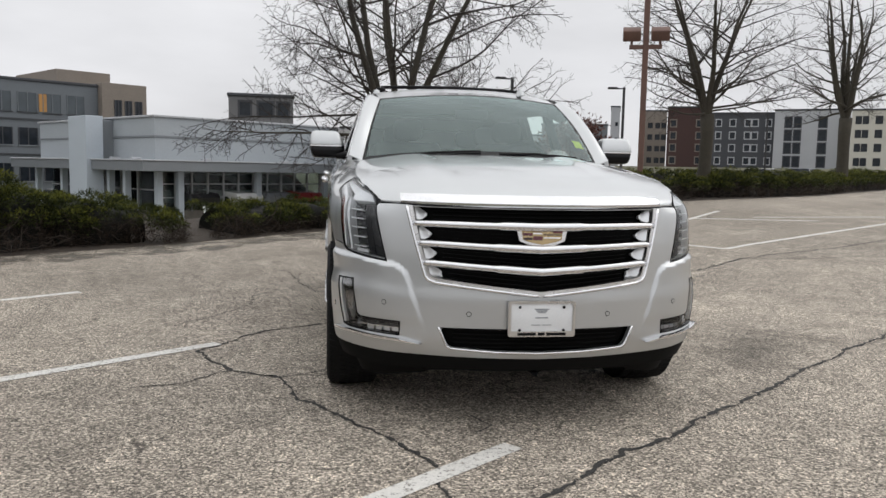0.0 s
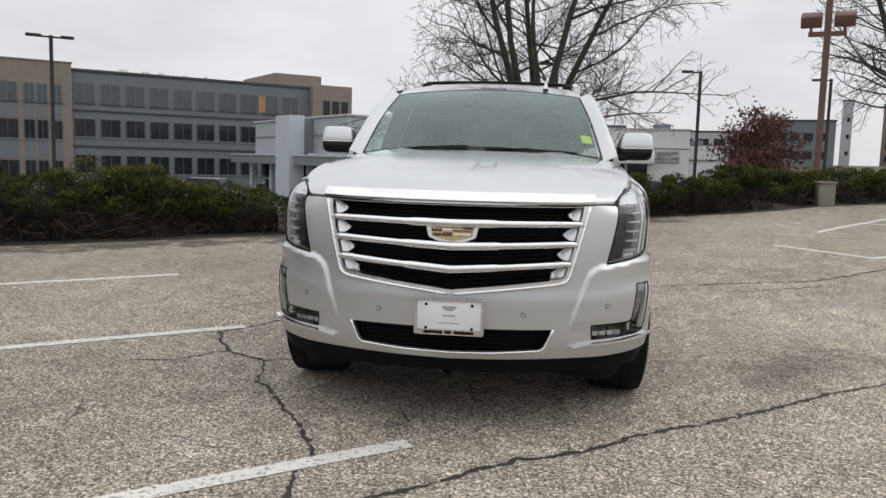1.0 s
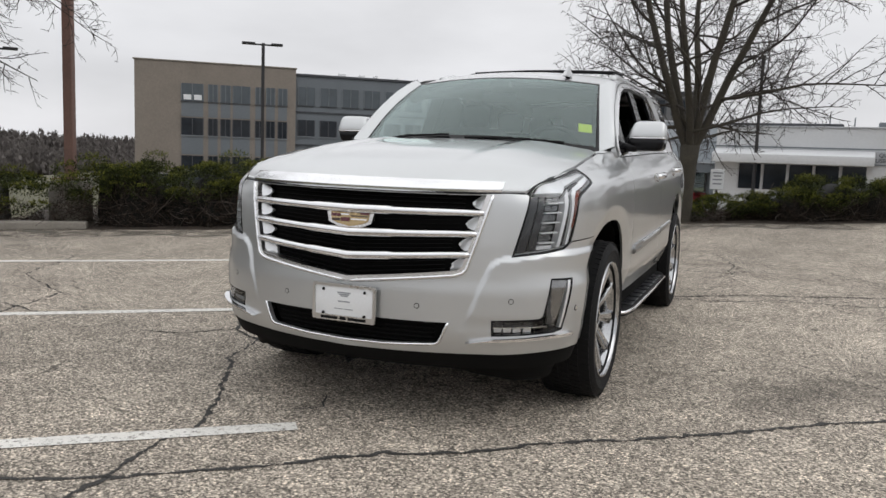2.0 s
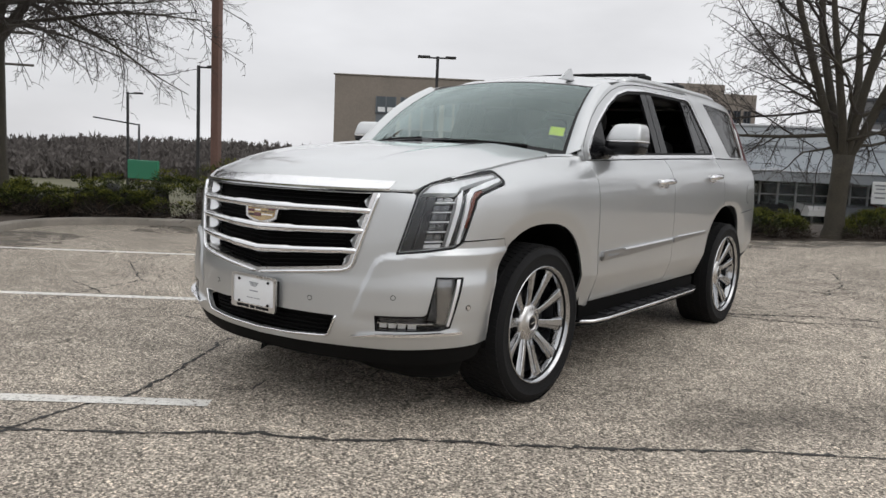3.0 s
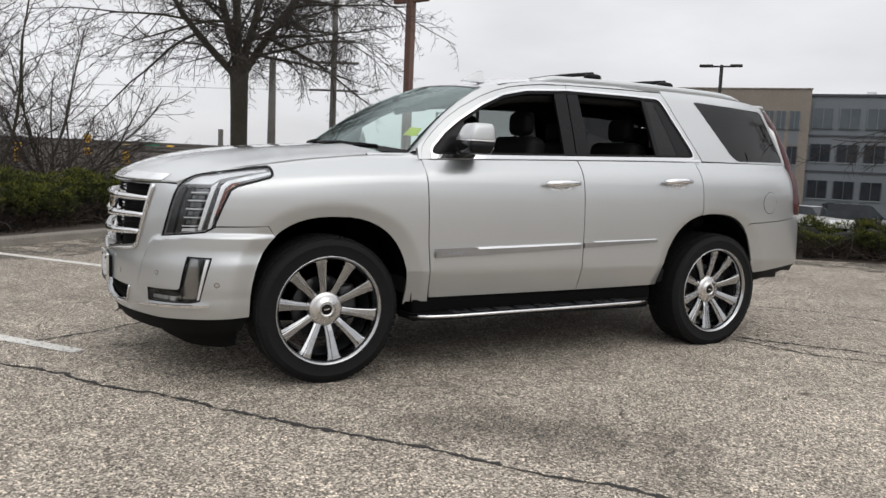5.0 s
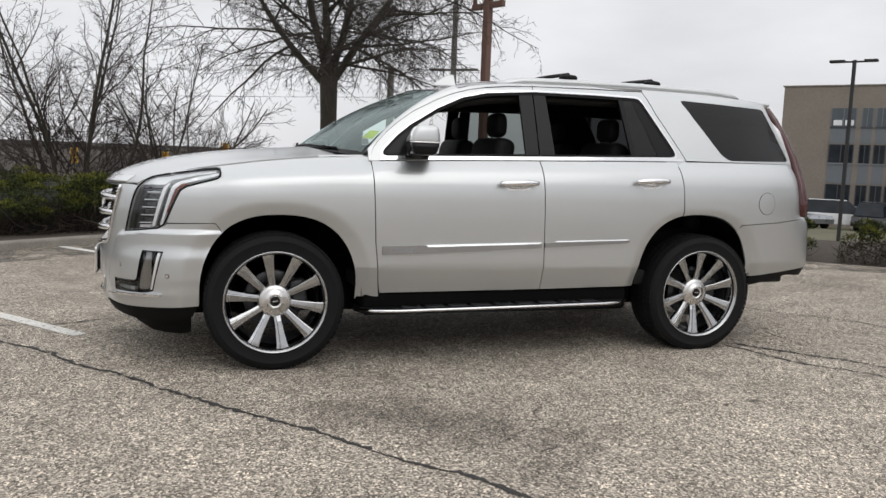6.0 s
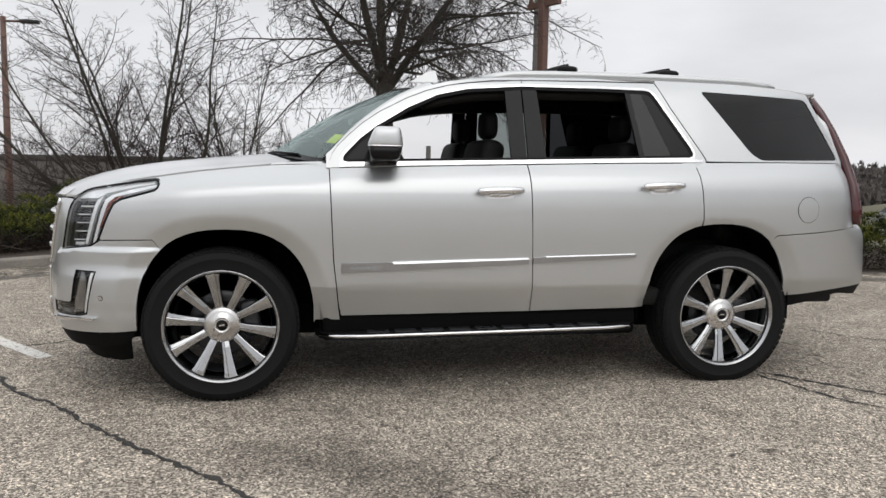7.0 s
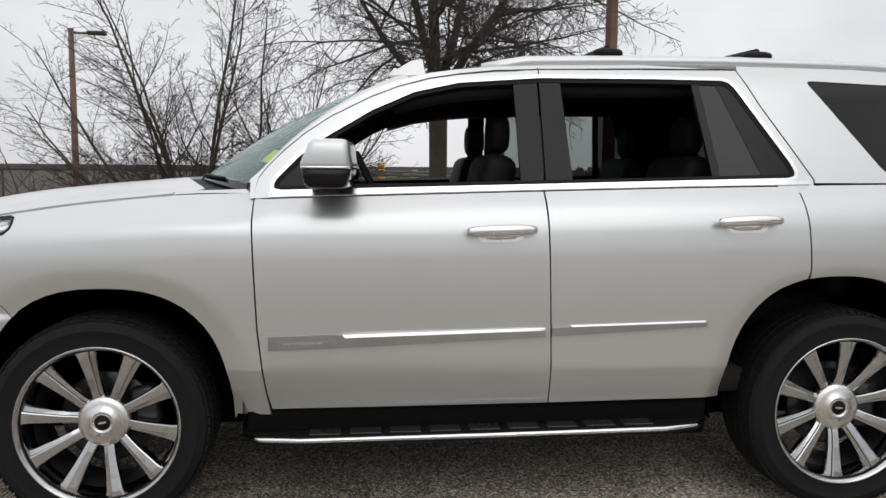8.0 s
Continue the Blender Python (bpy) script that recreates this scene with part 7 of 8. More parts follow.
woods = soup("woods", np.concatenate([blades(foot, np.tile((0, 0, 1.0), (nt, 1)), hh, rng_w.uniform(0.5, 1.2, nt), rng_w), blades(wp, wd, np.repeat(hh, 8) * (1.0 - frac) * 0.9, rng_w.uniform(0.4, 1.2, len(wp)), rng_w)]))
woods.materials.append(WOODS)
tagged(new("woods", woods), "bare grey-brown winter woods on far hills", "woods", kind="stuff")


# ---- poles and lamps ----
def stand(x, y):
    return float(ground_z(np.array(x), np.array(y)))


def street_lamp(x, y, top, turn, double, label):
    """A slim square pole with one or two flat heads."""
    z = stand(x, y)
    ob = thing("street_lamp", label, "lamp post", pose(x, y, z, 0, 0, turn))
    h = top - z
    part("pole", rbox(-0.06, 0.06, -0.06, 0.06, 0, h, 0.01, 1), BLACKPOLE, ob)
    part("base", rbox(-0.2, 0.2, -0.2, 0.2, 0, 0.12, 0.02), CONCRETE, ob, "concrete base")
    for sx in ((1, -1) if double else (1,)):
        part("arm", rbox(min(0, sx * 0.45), max(0, sx * 0.45), -0.03, 0.03, h - 0.09, h - 0.03, 0.008, 1), BLACKPOLE, ob)
        part("head", rbox(min(sx * 0.30, sx * 0.80), max(sx * 0.30, sx * 0.74), -0.14, 0.14, h - 0.08, h + 0.01, 0.025), BLACKPOLE, ob, "flat black lamp head")
    return ob


street_lamp(-16.87, 21.93, 5.3, 38, True, "black twin-headed parking lot lamp post")
street_lamp(-22.1, 14.44, 4.25, 50, False, "black parking lot lamp post")
street_lamp(-34.5, 19.1, 3.92, 50, False, "black roadside lamp post")
street_lamp(6.75, 29.4, 5.25, 180, False, "black parking lot lamp post by the hedge")
street_lamp(12.3, 30.7, 5.15, 160, False, "tall black parking lot lamp post")
street_lamp(0.95, 31.0, 5.75, 170, False, "black lamp post before the dealership")
street_lamp(33.5, 55.0, 6.2, 190, False, "distant black lamp post")


def flood_pole(x, y, arm_z, turn, lamps_down, pedestal, label):
    """A brown pole with a crossarm carrying two floodlights."""
    z = stand(x, y)
    ob = thing("floodlight_pole", label, "light pole", pose(x, y, z, 0, 0, turn))
    h = arm_z - z
    part("pole", rbox(-0.068, 0.068, -0.068, 0.068, 0, h + 2.2, 0.012, 1), RUSTPOLE, ob)
    if pedestal:
        part("pedestal", mesh_of("pedestal", *lathe([(0, -0.1), (0.30, -0.1), (0.30, 0.58), (0.27, 0.64), (0.0, 0.66)], 24, "z")), CONCRETE, ob, "round concrete pedestal")
        part("base_plate", rbox(-0.19, 0.19, -0.19, 0.19, 0.66, 0.685, 0.004, 1), RUSTPOLE, ob)
    part("crossarm", rbox(-0.38, 0.38, -0.045, 0.045, h - 0.05, h + 0.05, 0.008, 1), RUSTPOLE, ob)
    for sx in (-1, 1):
        part("bracket", rbox(sx * 0.33 - 0.03, sx * 0.33 + 0.03, -0.03, 0.03, h, h + 0.26, 0.006, 1), RUSTPOLE, ob)
        b = rbox(-0.21, 0.21, -0.16, 0.16, -0.13, 0.13, 0.02)
        bmesh.ops.transform(b, verts=b.verts, matrix=Matrix.Translation((sx * 0.33, -0.02, h + (0.36 if not lamps_down else 0.30))) @ Matrix.Rotation(radians(28), 4, "X"))
        lamp = part("floodlight", b, BLACKPOLE if not lamps_down else RUSTPOLE, ob, "boxy floodlight")
    return ob


flood_pole(-7.95, 4.66, 4.05, 25, False, True, "brown steel floodlight pole on a concrete pedestal")
flood_pole(6.45, 13.85, 4.25, -20, True, False, "brown steel floodlight pole behind the hedge")

box_g = thing("utility_box", "small grey green utility box in the hedge", "utility box")
bx, by = 6.36, 13.0
bz = float(lot_z(bx, by))
part("body", rbox(bx - 0.17, bx + 0.17, by - 0.17, by + 0.17, bz - 0.05, bz + 0.47, 0.02), CONCRETE, box_g)
part("lid", rbox(bx - 0.19, bx + 0.19, by - 0.19, by + 0.19, bz + 0.47, bz + 0.52, 0.015), CONCRETE, box_g)


def round_pole(name, x, y, top, r, material, label, category, arms=()):
    z = stand(x, y)
    ob = thing(name, label, category)
    part("pole", tubes_mesh("pole", [([(x, y, z), (x, y, (z + top) / 2), (x, y, top)], (r, r * 0.85, r * 0.65), 10)]), material, ob)
    for p0, p1, rr in arms:
        part("arm", tubes_mesh("arm", [([p0, tuple((a + b) / 2 for a, b in zip(p0, p1)), p1], rr, 6)]), material, ob)
    return ob


round_pole("utility_pole", -34.4, 12.94, 11.0, 0.20, GREYPOLE, "weathered grey wooden utility pole with crossarms", "utility pole", [((-35.2, 11.9, 6.0), (-33.6, 14.0, 6.0), 0.07), ((-35.2, 11.9, 4.6), (-33.6, 14.0, 4.6), 0.06)])
mast = round_pole("signal_mast", -29.6, 8.36, 5.4, 0.22, GREYPOLE, "grey steel traffic signal mast with a long arm", "signal mast", [((-29.6, 8.36, 1.0), (-31.5, 2.5, 1.15), 0.10), ((-31.5, 2.5, 1.15), (-33.5, -6.0, 1.4), 0.07)])
lamp_l = round_pole("road_lamp", -23.83, -8.82, 5.95, 0.14, RUSTPOLE, "brown road lamp post with a short arm", "lamp post", [((-23.83, -8.82, 5.8), (-24.0, -8.1, 5.85), 0.04)])
part("head", rbox(-24.15, -23.85, -8.35, -7.75, 5.78, 5.90, 0.03), BLACKPOLE, lamp_l, "dark lamp head")
round_pole("cobra_lamp", -43.0, 25.0, 2.6, 0.10, BLACKPOLE, "dark curved road lamp", "lamp post", [((-43, 25, 2.55), (-44.5, 22.8, 2.9), 0.05)])


def signal(x, y, z, turn):
    """A yellow traffic signal with three hooded lenses."""
    ob = thing("traffic_signal", "yellow traffic signal head with three lenses", "traffic signal", pose(x, y, z, 0, 0, turn), group="traffic signals over the road")
    part("housing", rbox(-0.18, 0.18, -0.10, 0.10, -0.52, 0.52, 0.03), YELLOW, ob)
    for k, mm in enumerate((REDLAMP, BLACK, BLACK)):
        part("lens", mesh_of("lens", *lathe([(0, -0.115), (0.12, -0.11), (0.13, -0.10)], 14)), mm, ob).matrix_basis = pose(0, -0.0, 0.33 - 0.33 * k, 0, 0, 90)
        part("hood", tubes_mesh("hood", [([(0, -0.10, 0.38 - 0.33 * k), (0, -0.30, 0.37 - 0.33 * k)], 0.13, 10)]), YELLOW, ob)
    return ob


for x, y, z in ((-40.12, 3.54, 0.85), (-39.82, 5.75, 0.88), (-40.3, 1.7, 1.25), (-42, -6.2, 0.9), (-41.5, -1.5, 0.75)):
    signal(x, y, z, 75)
arm = thing("signal_span", "dark horizontal span carrying signals and a small sign", "signal span")
part("beam", tubes_mesh("beam", [([(-40.5, -7.0, 1.3), (-40.1, 1.0, 1.28), (-39.3, 8.3, 1.2)], 0.10, 6)]), GREYPOLE, arm)
part("post", tubes_mesh("post", [([(-39.3, 8.3, -4), (-39.3, 8.3, 2.4)], 0.14, 8)]), GREYPOLE, arm)
part("sign_blade", rbox(-40.05, -39.95, 4.2, 5.2, 1.05, 1.40, 0.01, 1), GREENSIGN, arm, "dark green street sign")
part("sign_bar", rbox(-39.95, -39.94, 4.35, 5.05, 1.18, 1.27, 0), WHITEPLATE, arm)
gs = thing("road_sign", "green road sign on posts beyond the hedge", "road sign")
part("panel", rbox(-22.6, -20.8, 11.9, 12.0, 0.1, 0.75, 0.02, 1), GREENSIGN, gs)
part("post", tubes_mesh("post", [([(-21.7, 12.02, -3), (-21.7, 12.02, 0.7)], 0.05, 6)]), GREYPOLE, gs)

# overhead wires
for k, (a, b, sag) in enumerate((((-34.4, 12.9, 5.95), (-60, -60, 6.5), 0.9), ((-35.0, 12.2, 6.0), (-62, -60, 6.9), 0.9), ((-34.0, 13.5, 4.6), (-58, -60, 5.0), 0.9))):
    pts = [tuple(np.array(a) + (np.array(b) - np.array(a)) * t - np.array((0, 0, 4 * sag * t * (1 - t)))) for t in np.linspace(0, 1, 14)]
    tagged(part("overhead_wire", tubes_mesh("overhead_wire", [(pts, 0.009, 4)]), BLACKPOLE, None), "thin dark overhead wire between poles", "wire")

# road bridge beyond the verge
bridge = thing("road_bridge", "brown-grey road bridge parapet beyond the verge", "bridge")
BRIDGE = surf("bridge_concrete", (0.15, 0.135, 0.125), 0.9, 0, 0.2, 0.6, 8)
RAILDARK = surf("bridge_rail", (0.075, 0.068, 0.062), 0.8, 0, 0.2, 0.6, 8)
for k in range(6):
    y0 = -54 + k * 12.0
    part("parapet_panel", rbox(-67.4, -66.9, y0, y0 + 11.8, -5, 1.10 + 0.012 * k, 0.05), BRIDGE, bridge)
    part("rail", rbox(-67.5, -66.8, y0, y0 + 12.0, 1.10 + 0.012 * k, 1.62 + 0.012 * k, 0.05), RAILDARK, bridge, "dark bridge rail")


# ---- buildings ----
def block(name, u0, u1, v0, v1, z0, z1, material, parent, label="", r=0.02):
    """A box on the lot's axes."""
    b = rbox(u0, u1, v0, v1, z0, z1, r, 1)
    ob = part(name, b, material, parent, label)
    if parent.parent is None:
        ob.matrix_basis = Matrix(((0.775, -0.632, 0, 0), (0.632, 0.775, 0, 0), (0, 0, 1, 0), (0, 0, 0, 1)))
    return ob


office = thing("office_building", "three-storey tan brick and grey office building", "building")
VO = 54.5
block("wall", -6.1, 4.84, VO, 69, -2.6, 7.05, BRICK, office, "tan brick wall")
block("wall", 4.84, 21.84, VO + 0.35, 69, -2.6, 6.62, GREYWALL, office, "grey clad wall")
block("wall", 21.84, 25.2, VO - 0.3, 69, -2.6, 6.95, BRICK, office, "tan brick end wall")
block("roof", 8.0, 21.8, 57, 68, 6.55, 7.0, ROOFTAR, office, "flat roof with a brick parapet")
block("parapet", 4.84, 21.84, VO + 0.25, VO + 0.6, 6.62, 6.80, DARKCLAD, office, "brown brick parapet")
block("penthouse", 20.2, 24.2, 58, 66, 6.9, 8.0, BRICK, office, "brick rooftop plant room")
block("coping", -6.2, 4.9, VO - 0.06, VO + 0.25, 7.05, 7.15, CONCRETE, office, "pale coping")


def office_window(u, w, z0, z1, v, kind=0):
    """A window set back in its wall, with frame bars and, for some, orange light put into the pane's colour."""
    wdw = block("window", u, u + w, v - 0.02, v + 0.12, z0, z1, (WINGLASS, TINTGLASS, LITPANE)[kind], office, ("dark window", "grey-blue tinted window", "window with orange light put into its colour")[kind], 0.0)
    for uu in (u, u + w / 2, u + w):
        block("mullion", uu - 0.03, uu + 0.03, v - 0.06, v + 0.02, z0, z1, GREYWALL if kind == 1 else DARKCLAD, wdw, "", 0.0)
    block("sill", u - 0.05, u + w + 0.05, v - 0.09, v + 0.02, z0 - 0.07, z0, DARKCLAD if kind else CANOPYGREY, wdw, "", 0.0)
    return wdw


def at_u(px):
    return -6.09 + (px - 20) * 0.0347


BAYS = ((108, 150), (160, 178), (184, 203), (208, 242), (253, 270), (275, 292), (299, 317))
for pa, pb in BAYS:
    for k, (z0, z1) in enumerate(((4.42, 5.62), (2.05, 3.25), (-0.75, 0.62))):
        office_window(at_u(pa), at_u(pb) - at_u(pa), z0, z1, VO, 1 if k == 0 else 0)
    for z0, z1 in ((3.33, 4.33), (0.70, 1.96), (-1.5, -0.84)):
        block("spandrel", at_u(pa), at_u(pb), VO - 0.03, VO + 0.05, z0, z1, GREYWALL, office, "grey spandrel panel", 0.0)
for pa, pb in ((112, 127), (132, 147)):
    block("blind", at_u(pa), at_u(pb), VO - 0.04, VO - 0.021, 4.5, 4.85, WHITEPLATE, office, "half-lowered pale blind", 0.0)
for k in range(10):
    u0 = 5.05 + k * 1.62
    for j, (z0, z1) in enumerate(((4.55, 5.85), (2.30, 3.48), (-0.15, 1.05))):
        office_window(u0, 1.22, z0, z1, VO + 0.35, 1 if j == 0 else 0)
# orange panel: the light in one window, put into its colour
block("blind", 17.75, 18.25, VO + 0.30, VO + 0.329, 4.6, 5.8, LITPANE, office, "orange light of one window, put into its colour", 0.0)
for z in (4.0, 1.62):
    block("ledge", 4.84, 21.84, VO + 0.26, VO + 0.37, z, z + 0.10, DARKCLAD, office, "dark ledge", 0.0)
for z0, z1 in ((4.1, 5.75), (1.5, 3.1), (-1.2, 0.4)):
    for k in range(3):
        office_window(22.75 + 0.78 * k, 0.5, z0, z1, VO - 0.3)
for u, w, h in ((8.4, 0.55, 0.5), (10.0, 0.45, 0.45), (11.2, 0.25, 0.5), (12.9, 0.25, 0.35), (14.5, 0.2, 0.4)):
    block("roof_unit", u, u + w, 57.5, 58.2, 6.95, 6.95 + 0.6 * h, WHITEPLATE, office, "pale rooftop unit")

# dealership with glazed front
ZB, ZC, ZT = -1.15, 0.88, 3.36
DU, DV = 14.2, 31.7
dealer = thing("dealership", "low pale blue-grey dealership with a glazed showroom", "building")
block("wall", DU, 26.8, DV, 45.2, 1.40, ZT, WHITEWALL, dealer, "pale blue-grey stucco wall")
block("band", DU - 0.05, 26.8, DV - 0.05, 45.2, 2.42, 2.53, CANOPYGREY, dealer, "thin grey groove band")
block("coping", DU - 0.1, 26.9, DV - 0.1, 45.3, ZT, ZT + 0.10, LIGHTCLAD, dealer, "pale coping")
block("canopy", DU - 1.2, 26.9, DV - 1.2, 46.4, ZC, ZC + 0.46, CANOPYGREY, dealer, "flat canopy over the glazing")
block("canopy_edge", DU - 1.25, 26.95, DV - 1.25, 46.45, ZC + 0.46, ZC + 0.53, LIGHTCLAD, dealer, "pale canopy edge")
block("plinth", DU + 0.3, 26.7, DV + 0.4, 45, ZB - 0.6, ZB + 0.15, CONCRETE, dealer)
block("back_wall", DU + 1.6, 26.7, DV + 6, 45, ZB, ZC + 0.5, INTERIOR, dealer, "dim showroom interior")
block("tower", DU - 1.45, DU - 0.6, 35.7, 37.7, ZB - 0.3, 3.47, TOWERWHITE, dealer, "pale entrance tower")
# darker grey than the walls: the recess's shade, put into the colour
block("tower_return", DU - 0.6, DU + 0.1, 35.9, 37.5, ZC, 3.30, CANOPYGREY, dealer, "return behind the tower, its shade put into the grey")
for k in range(13):
    u0 = DU + 0.36 + k * 0.868
    p = block("pane", u0, u0 + 0.81, DV + 0.44, DV + 0.46, ZB + 0.15, ZC, SHOWGLASS, dealer, "showroom glass pane", 0.0)
    p.visible_shadow = False
    block("mullion", u0 - 0.05, u0 + 0.01, DV + 0.36, DV + 0.50, ZB + 0.1, ZC, LIGHTCLAD, p, "", 0.0)
    for zz in (ZB + 0.75, ZB + 1.4):
        block("transom", u0, u0 + 0.81, DV + 0.39, DV + 0.48, zz, zz + 0.05, LIGHTCLAD, p, "", 0.0)
for k in range(7):
    v0 = DV + 0.6 + k * 1.75
    p = block("pane", DU + 0.34, DU + 0.36, v0, v0 + 1.66, ZB + 0.15, ZC, SHOWGLASS, dealer, "showroom glass pane", 0.0)
    p.visible_shadow = False
    block("mullion", DU + 0.26, DU + 0.40, v0 - 0.06, v0 + 0.02, ZB + 0.1, ZC, LIGHTCLAD, p, "", 0.0)
    block("transom", DU + 0.29, DU + 0.38, v0, v0 + 1.66, ZB + 1.1, ZB + 1.15, LIGHTCLAD, p, "", 0.0)
for u, v in ((DU + 0.15, DV), (DU + 1.22, DV), (DU + 5.56, DV), (DU + 9.90, DV), (DU - 0.4, DV + 2.0), (DU - 0.4, DV + 3.7), (DU - 0.4, 41.0), (DU - 0.4, 44.5)):
    block("column", u - 0.15, u + 0.15, v - 0.15, v + 0.15, ZB - 0.3, ZC + 0.05, TOWERWHITE, dealer, "pale square column")
for u, v in ((DU - 0.9, DV + 2.5), (DU - 0.9, DV + 0.4), (DU + 2.0, DV - 0.8), (DU + 6.5, DV - 0.8), (DU + 10.5, DV - 0.8)):
    block("canopy_lamp", u, u + 0.45, v, v + 0.25, ZC + 0.53, ZC + 0.63, LIGHTCLAD, dealer, "small canopy uplight")

PALEWALL = surf("pale_grey_render", (0.56, 0.57, 0.58), 0.8, 0, 0.06, 0.6, 10, 0.1)
SHED = (1.07 + 36 * math.sin(radians(5)), -4.37 + 36 * math.cos(radians(5)))
used = thing("sales_building", "long low grey-white sales building with an awning", "building", pose(SHED[0], SHED[1], 0, 0, 0, -5))
part("wall", rbox(-4.9, 2.62, 0, 9, -1.6, 2.92, 0.02, 1), PALEWALL, used, "grey-white wall")
part("parapet", rbox(-4.9, -0.1, 0.6, 9, 2.92, 3.12, 0.02, 1), DARKCLAD, used, "dark roof fascia")
part("coping", rbox(-4.95, 2.68, -0.06, 0.3, 2.92, 2.98, 0.01, 1), LIGHTCLAD, used, "pale coping")
part("groove", rbox(-4.92, 2.63, -0.02, 0.1, 2.08, 2.13, 0), GREYWALL, used, "thin grey groove")
part("side_wing", rbox(2.62, 4.15, 0.5, 8, -1.6, 2.25, 0.02, 1), PALEWALL, used, "lower pale wing")
part("wing_ledge", rbox(2.62, 4.2, 0.44, 0.6, 1.62, 1.67, 0), GREYWALL, used)
awn = rbox(-4.9, 1.12, -1.0, 0.0, 1.42, 2.02, 0.03)
for q in awn.verts:
    if q.co.y < -0.5 and q.co.z > 1.7:
        q.co.z -= 0.22
part("awning", awn, PALEWALL, used, "pale sloping awning")
for k in range(1, 6):
    shop = part("shop_window", rbox(-4.9 + 0.98 * k, -4.02 + 0.98 * k, -0.03, 0.05, 0.35, 1.40, 0), WINGLASS, used, "dark shop window")
    part("window_frame", rbox(-4.93 + 0.98 * k, -4.88 + 0.98 * k, -0.05, 0.03, 0.35, 1.40, 0), LIGHTCLAD, shop)
sign = part("sign_panel", rbox(1.16, 2.22, -0.06, 0.02, 1.52, 2.04, 0.01, 1), LIGHTCLAD, used, "pale sign panel")
part("sign_edge", rbox(1.14, 2.24, -0.07, 0.0, 1.48, 1.52, 0.005, 1), GREYWALL, used)
for x0, x1, h in ((1.2, 2.0, 0.38), (-1.9, -1.4, 0.25), (3.0, 3.5, 0.3)):
    part("roof_unit", rbox(x0, x1, 3, 4, 2.9 if x0 < 2.5 else 2.2, 2.95 + h if x0 < 2.5 else 2.3 + h, 0.03, 1), GREYWALL, used, "rooftop unit")
for x0, h in ((-1.15, 0.25), (-0.62, 0.55), (-0.35, 0.2), (0.3, 0.45)):
    part("vent_pipe", tubes_mesh("vent_pipe", [([(x0, 0.9, 2.9), (x0, 0.9, 3.1), (x0, 0.9, 2.95 + h)], 0.03, 6)]), GREYWALL, used)


def lettering(text, size, m, material, parent, name="lettering"):
    cu = bpy.data.curves.new(name, "FONT")
    cu.body, cu.size, cu.extrude, cu.align_x, cu.align_y = text, size, 0.01, "CENTER", "CENTER"
    tmp = new("tmp_text", cu)
    me = bpy.data.meshes.new_from_object(tmp.evaluated_get(bpy.context.evaluated_depsgraph_get()))
    bpy.data.objects.remove(tmp)
    ob = part(name, me, material, parent)
    ob.matrix_basis = m
    return ob


lettering("QUALITY", 0.21, pose(1.69, -0.075, 1.88, 90, 0, 0), DARKCLAD, used)
lettering("USED CARS", 0.21, pose(1.69, -0.075, 1.66, 90, 0, 0), DARKCLAD, used)

# far blocks beyond the road
def far_block(name, label, category, az, top, r, material, cols=(), rows=(), glass_h=1.5, base=2.0, trim=None):
    """A building that faces the lot, between two compass angles at a distance, with its own windows (angle, width) in rows of heights."""
    mid = (az[0] + az[1]) / 2
    x, y = -0.97 + r * math.sin(radians(mid)), -4.57 + r * math.cos(radians(mid))
    ob = thing(name, label, category, pose(x, y, 0, 0, 0, -mid))
    w = r * math.tan(radians(az[1] - az[0])) / 2
    part("wall", rbox(-w, w, 0, 16, base, top, 0.05, 1), material, ob)
    part("roof_edge", rbox(-w - 0.15, w + 0.15, -0.15, 16, top, top + 0.35, 0.05, 1), DARKCLAD, ob)
    made = {}
    for a, gw in cols:
        cx = r * math.tan(radians(a - mid))
        for cz in rows:
            if gw not in made:
                made[gw] = (rbox(-gw / 2, gw / 2, -0.06, 0.1, -glass_h / 2, glass_h / 2, 0), rbox(-gw / 2 - 0.22, gw / 2 + 0.22, -0.03, 0.1, -glass_h / 2 - 0.22, glass_h / 2 + 0.22, 0))
                pane, rim_ = part("window", made[gw][0], WINGLASS, ob, "dark window"), None
                if trim:
                    rim_ = part("window_frame", made[gw][1], trim, pane, "pale window frame")
                made[gw] = (pane.data, rim_.data if rim_ else None)
            else:
                pane = part("window", made[gw][0], WINGLASS, ob, "dark window")
                if trim:
                    part("window_frame", made[gw][1], trim, pane, "pale window frame")
            pane.matrix_basis = pose(cx, 0, cz)
    return ob


LEVELS = (4.6, 7.6, 10.5, 13.4)
far_block("apartment_block", "dark red brick apartment block", "building", (23.65, 26.35), 17.1, 200, REDBRICK, ((24.05, 1.2), (25.75, 1.2)), LEVELS, 1.5, trim=BRICK)
far_block("apartment_block", "dark grey apartment block with rows of white-framed windows", "building", (26.35, 30.5), 15.5, 198, DARKCLAD, ((27.0, 1.0), (27.9, 1.1), (28.85, 1.1), (29.3, 1.1), (30.15, 1.0)), LEVELS, 1.4, trim=LIGHTCLAD)
far_block("apartment_block", "pale grey apartment block with dark window bays", "building", (30.5, 35.0), 16.0, 196, LIGHTCLAD, ((31.35, 1.3), (31.9, 1.3), (33.4, 1.5)), LEVELS, 2.2, trim=DARKCLAD)
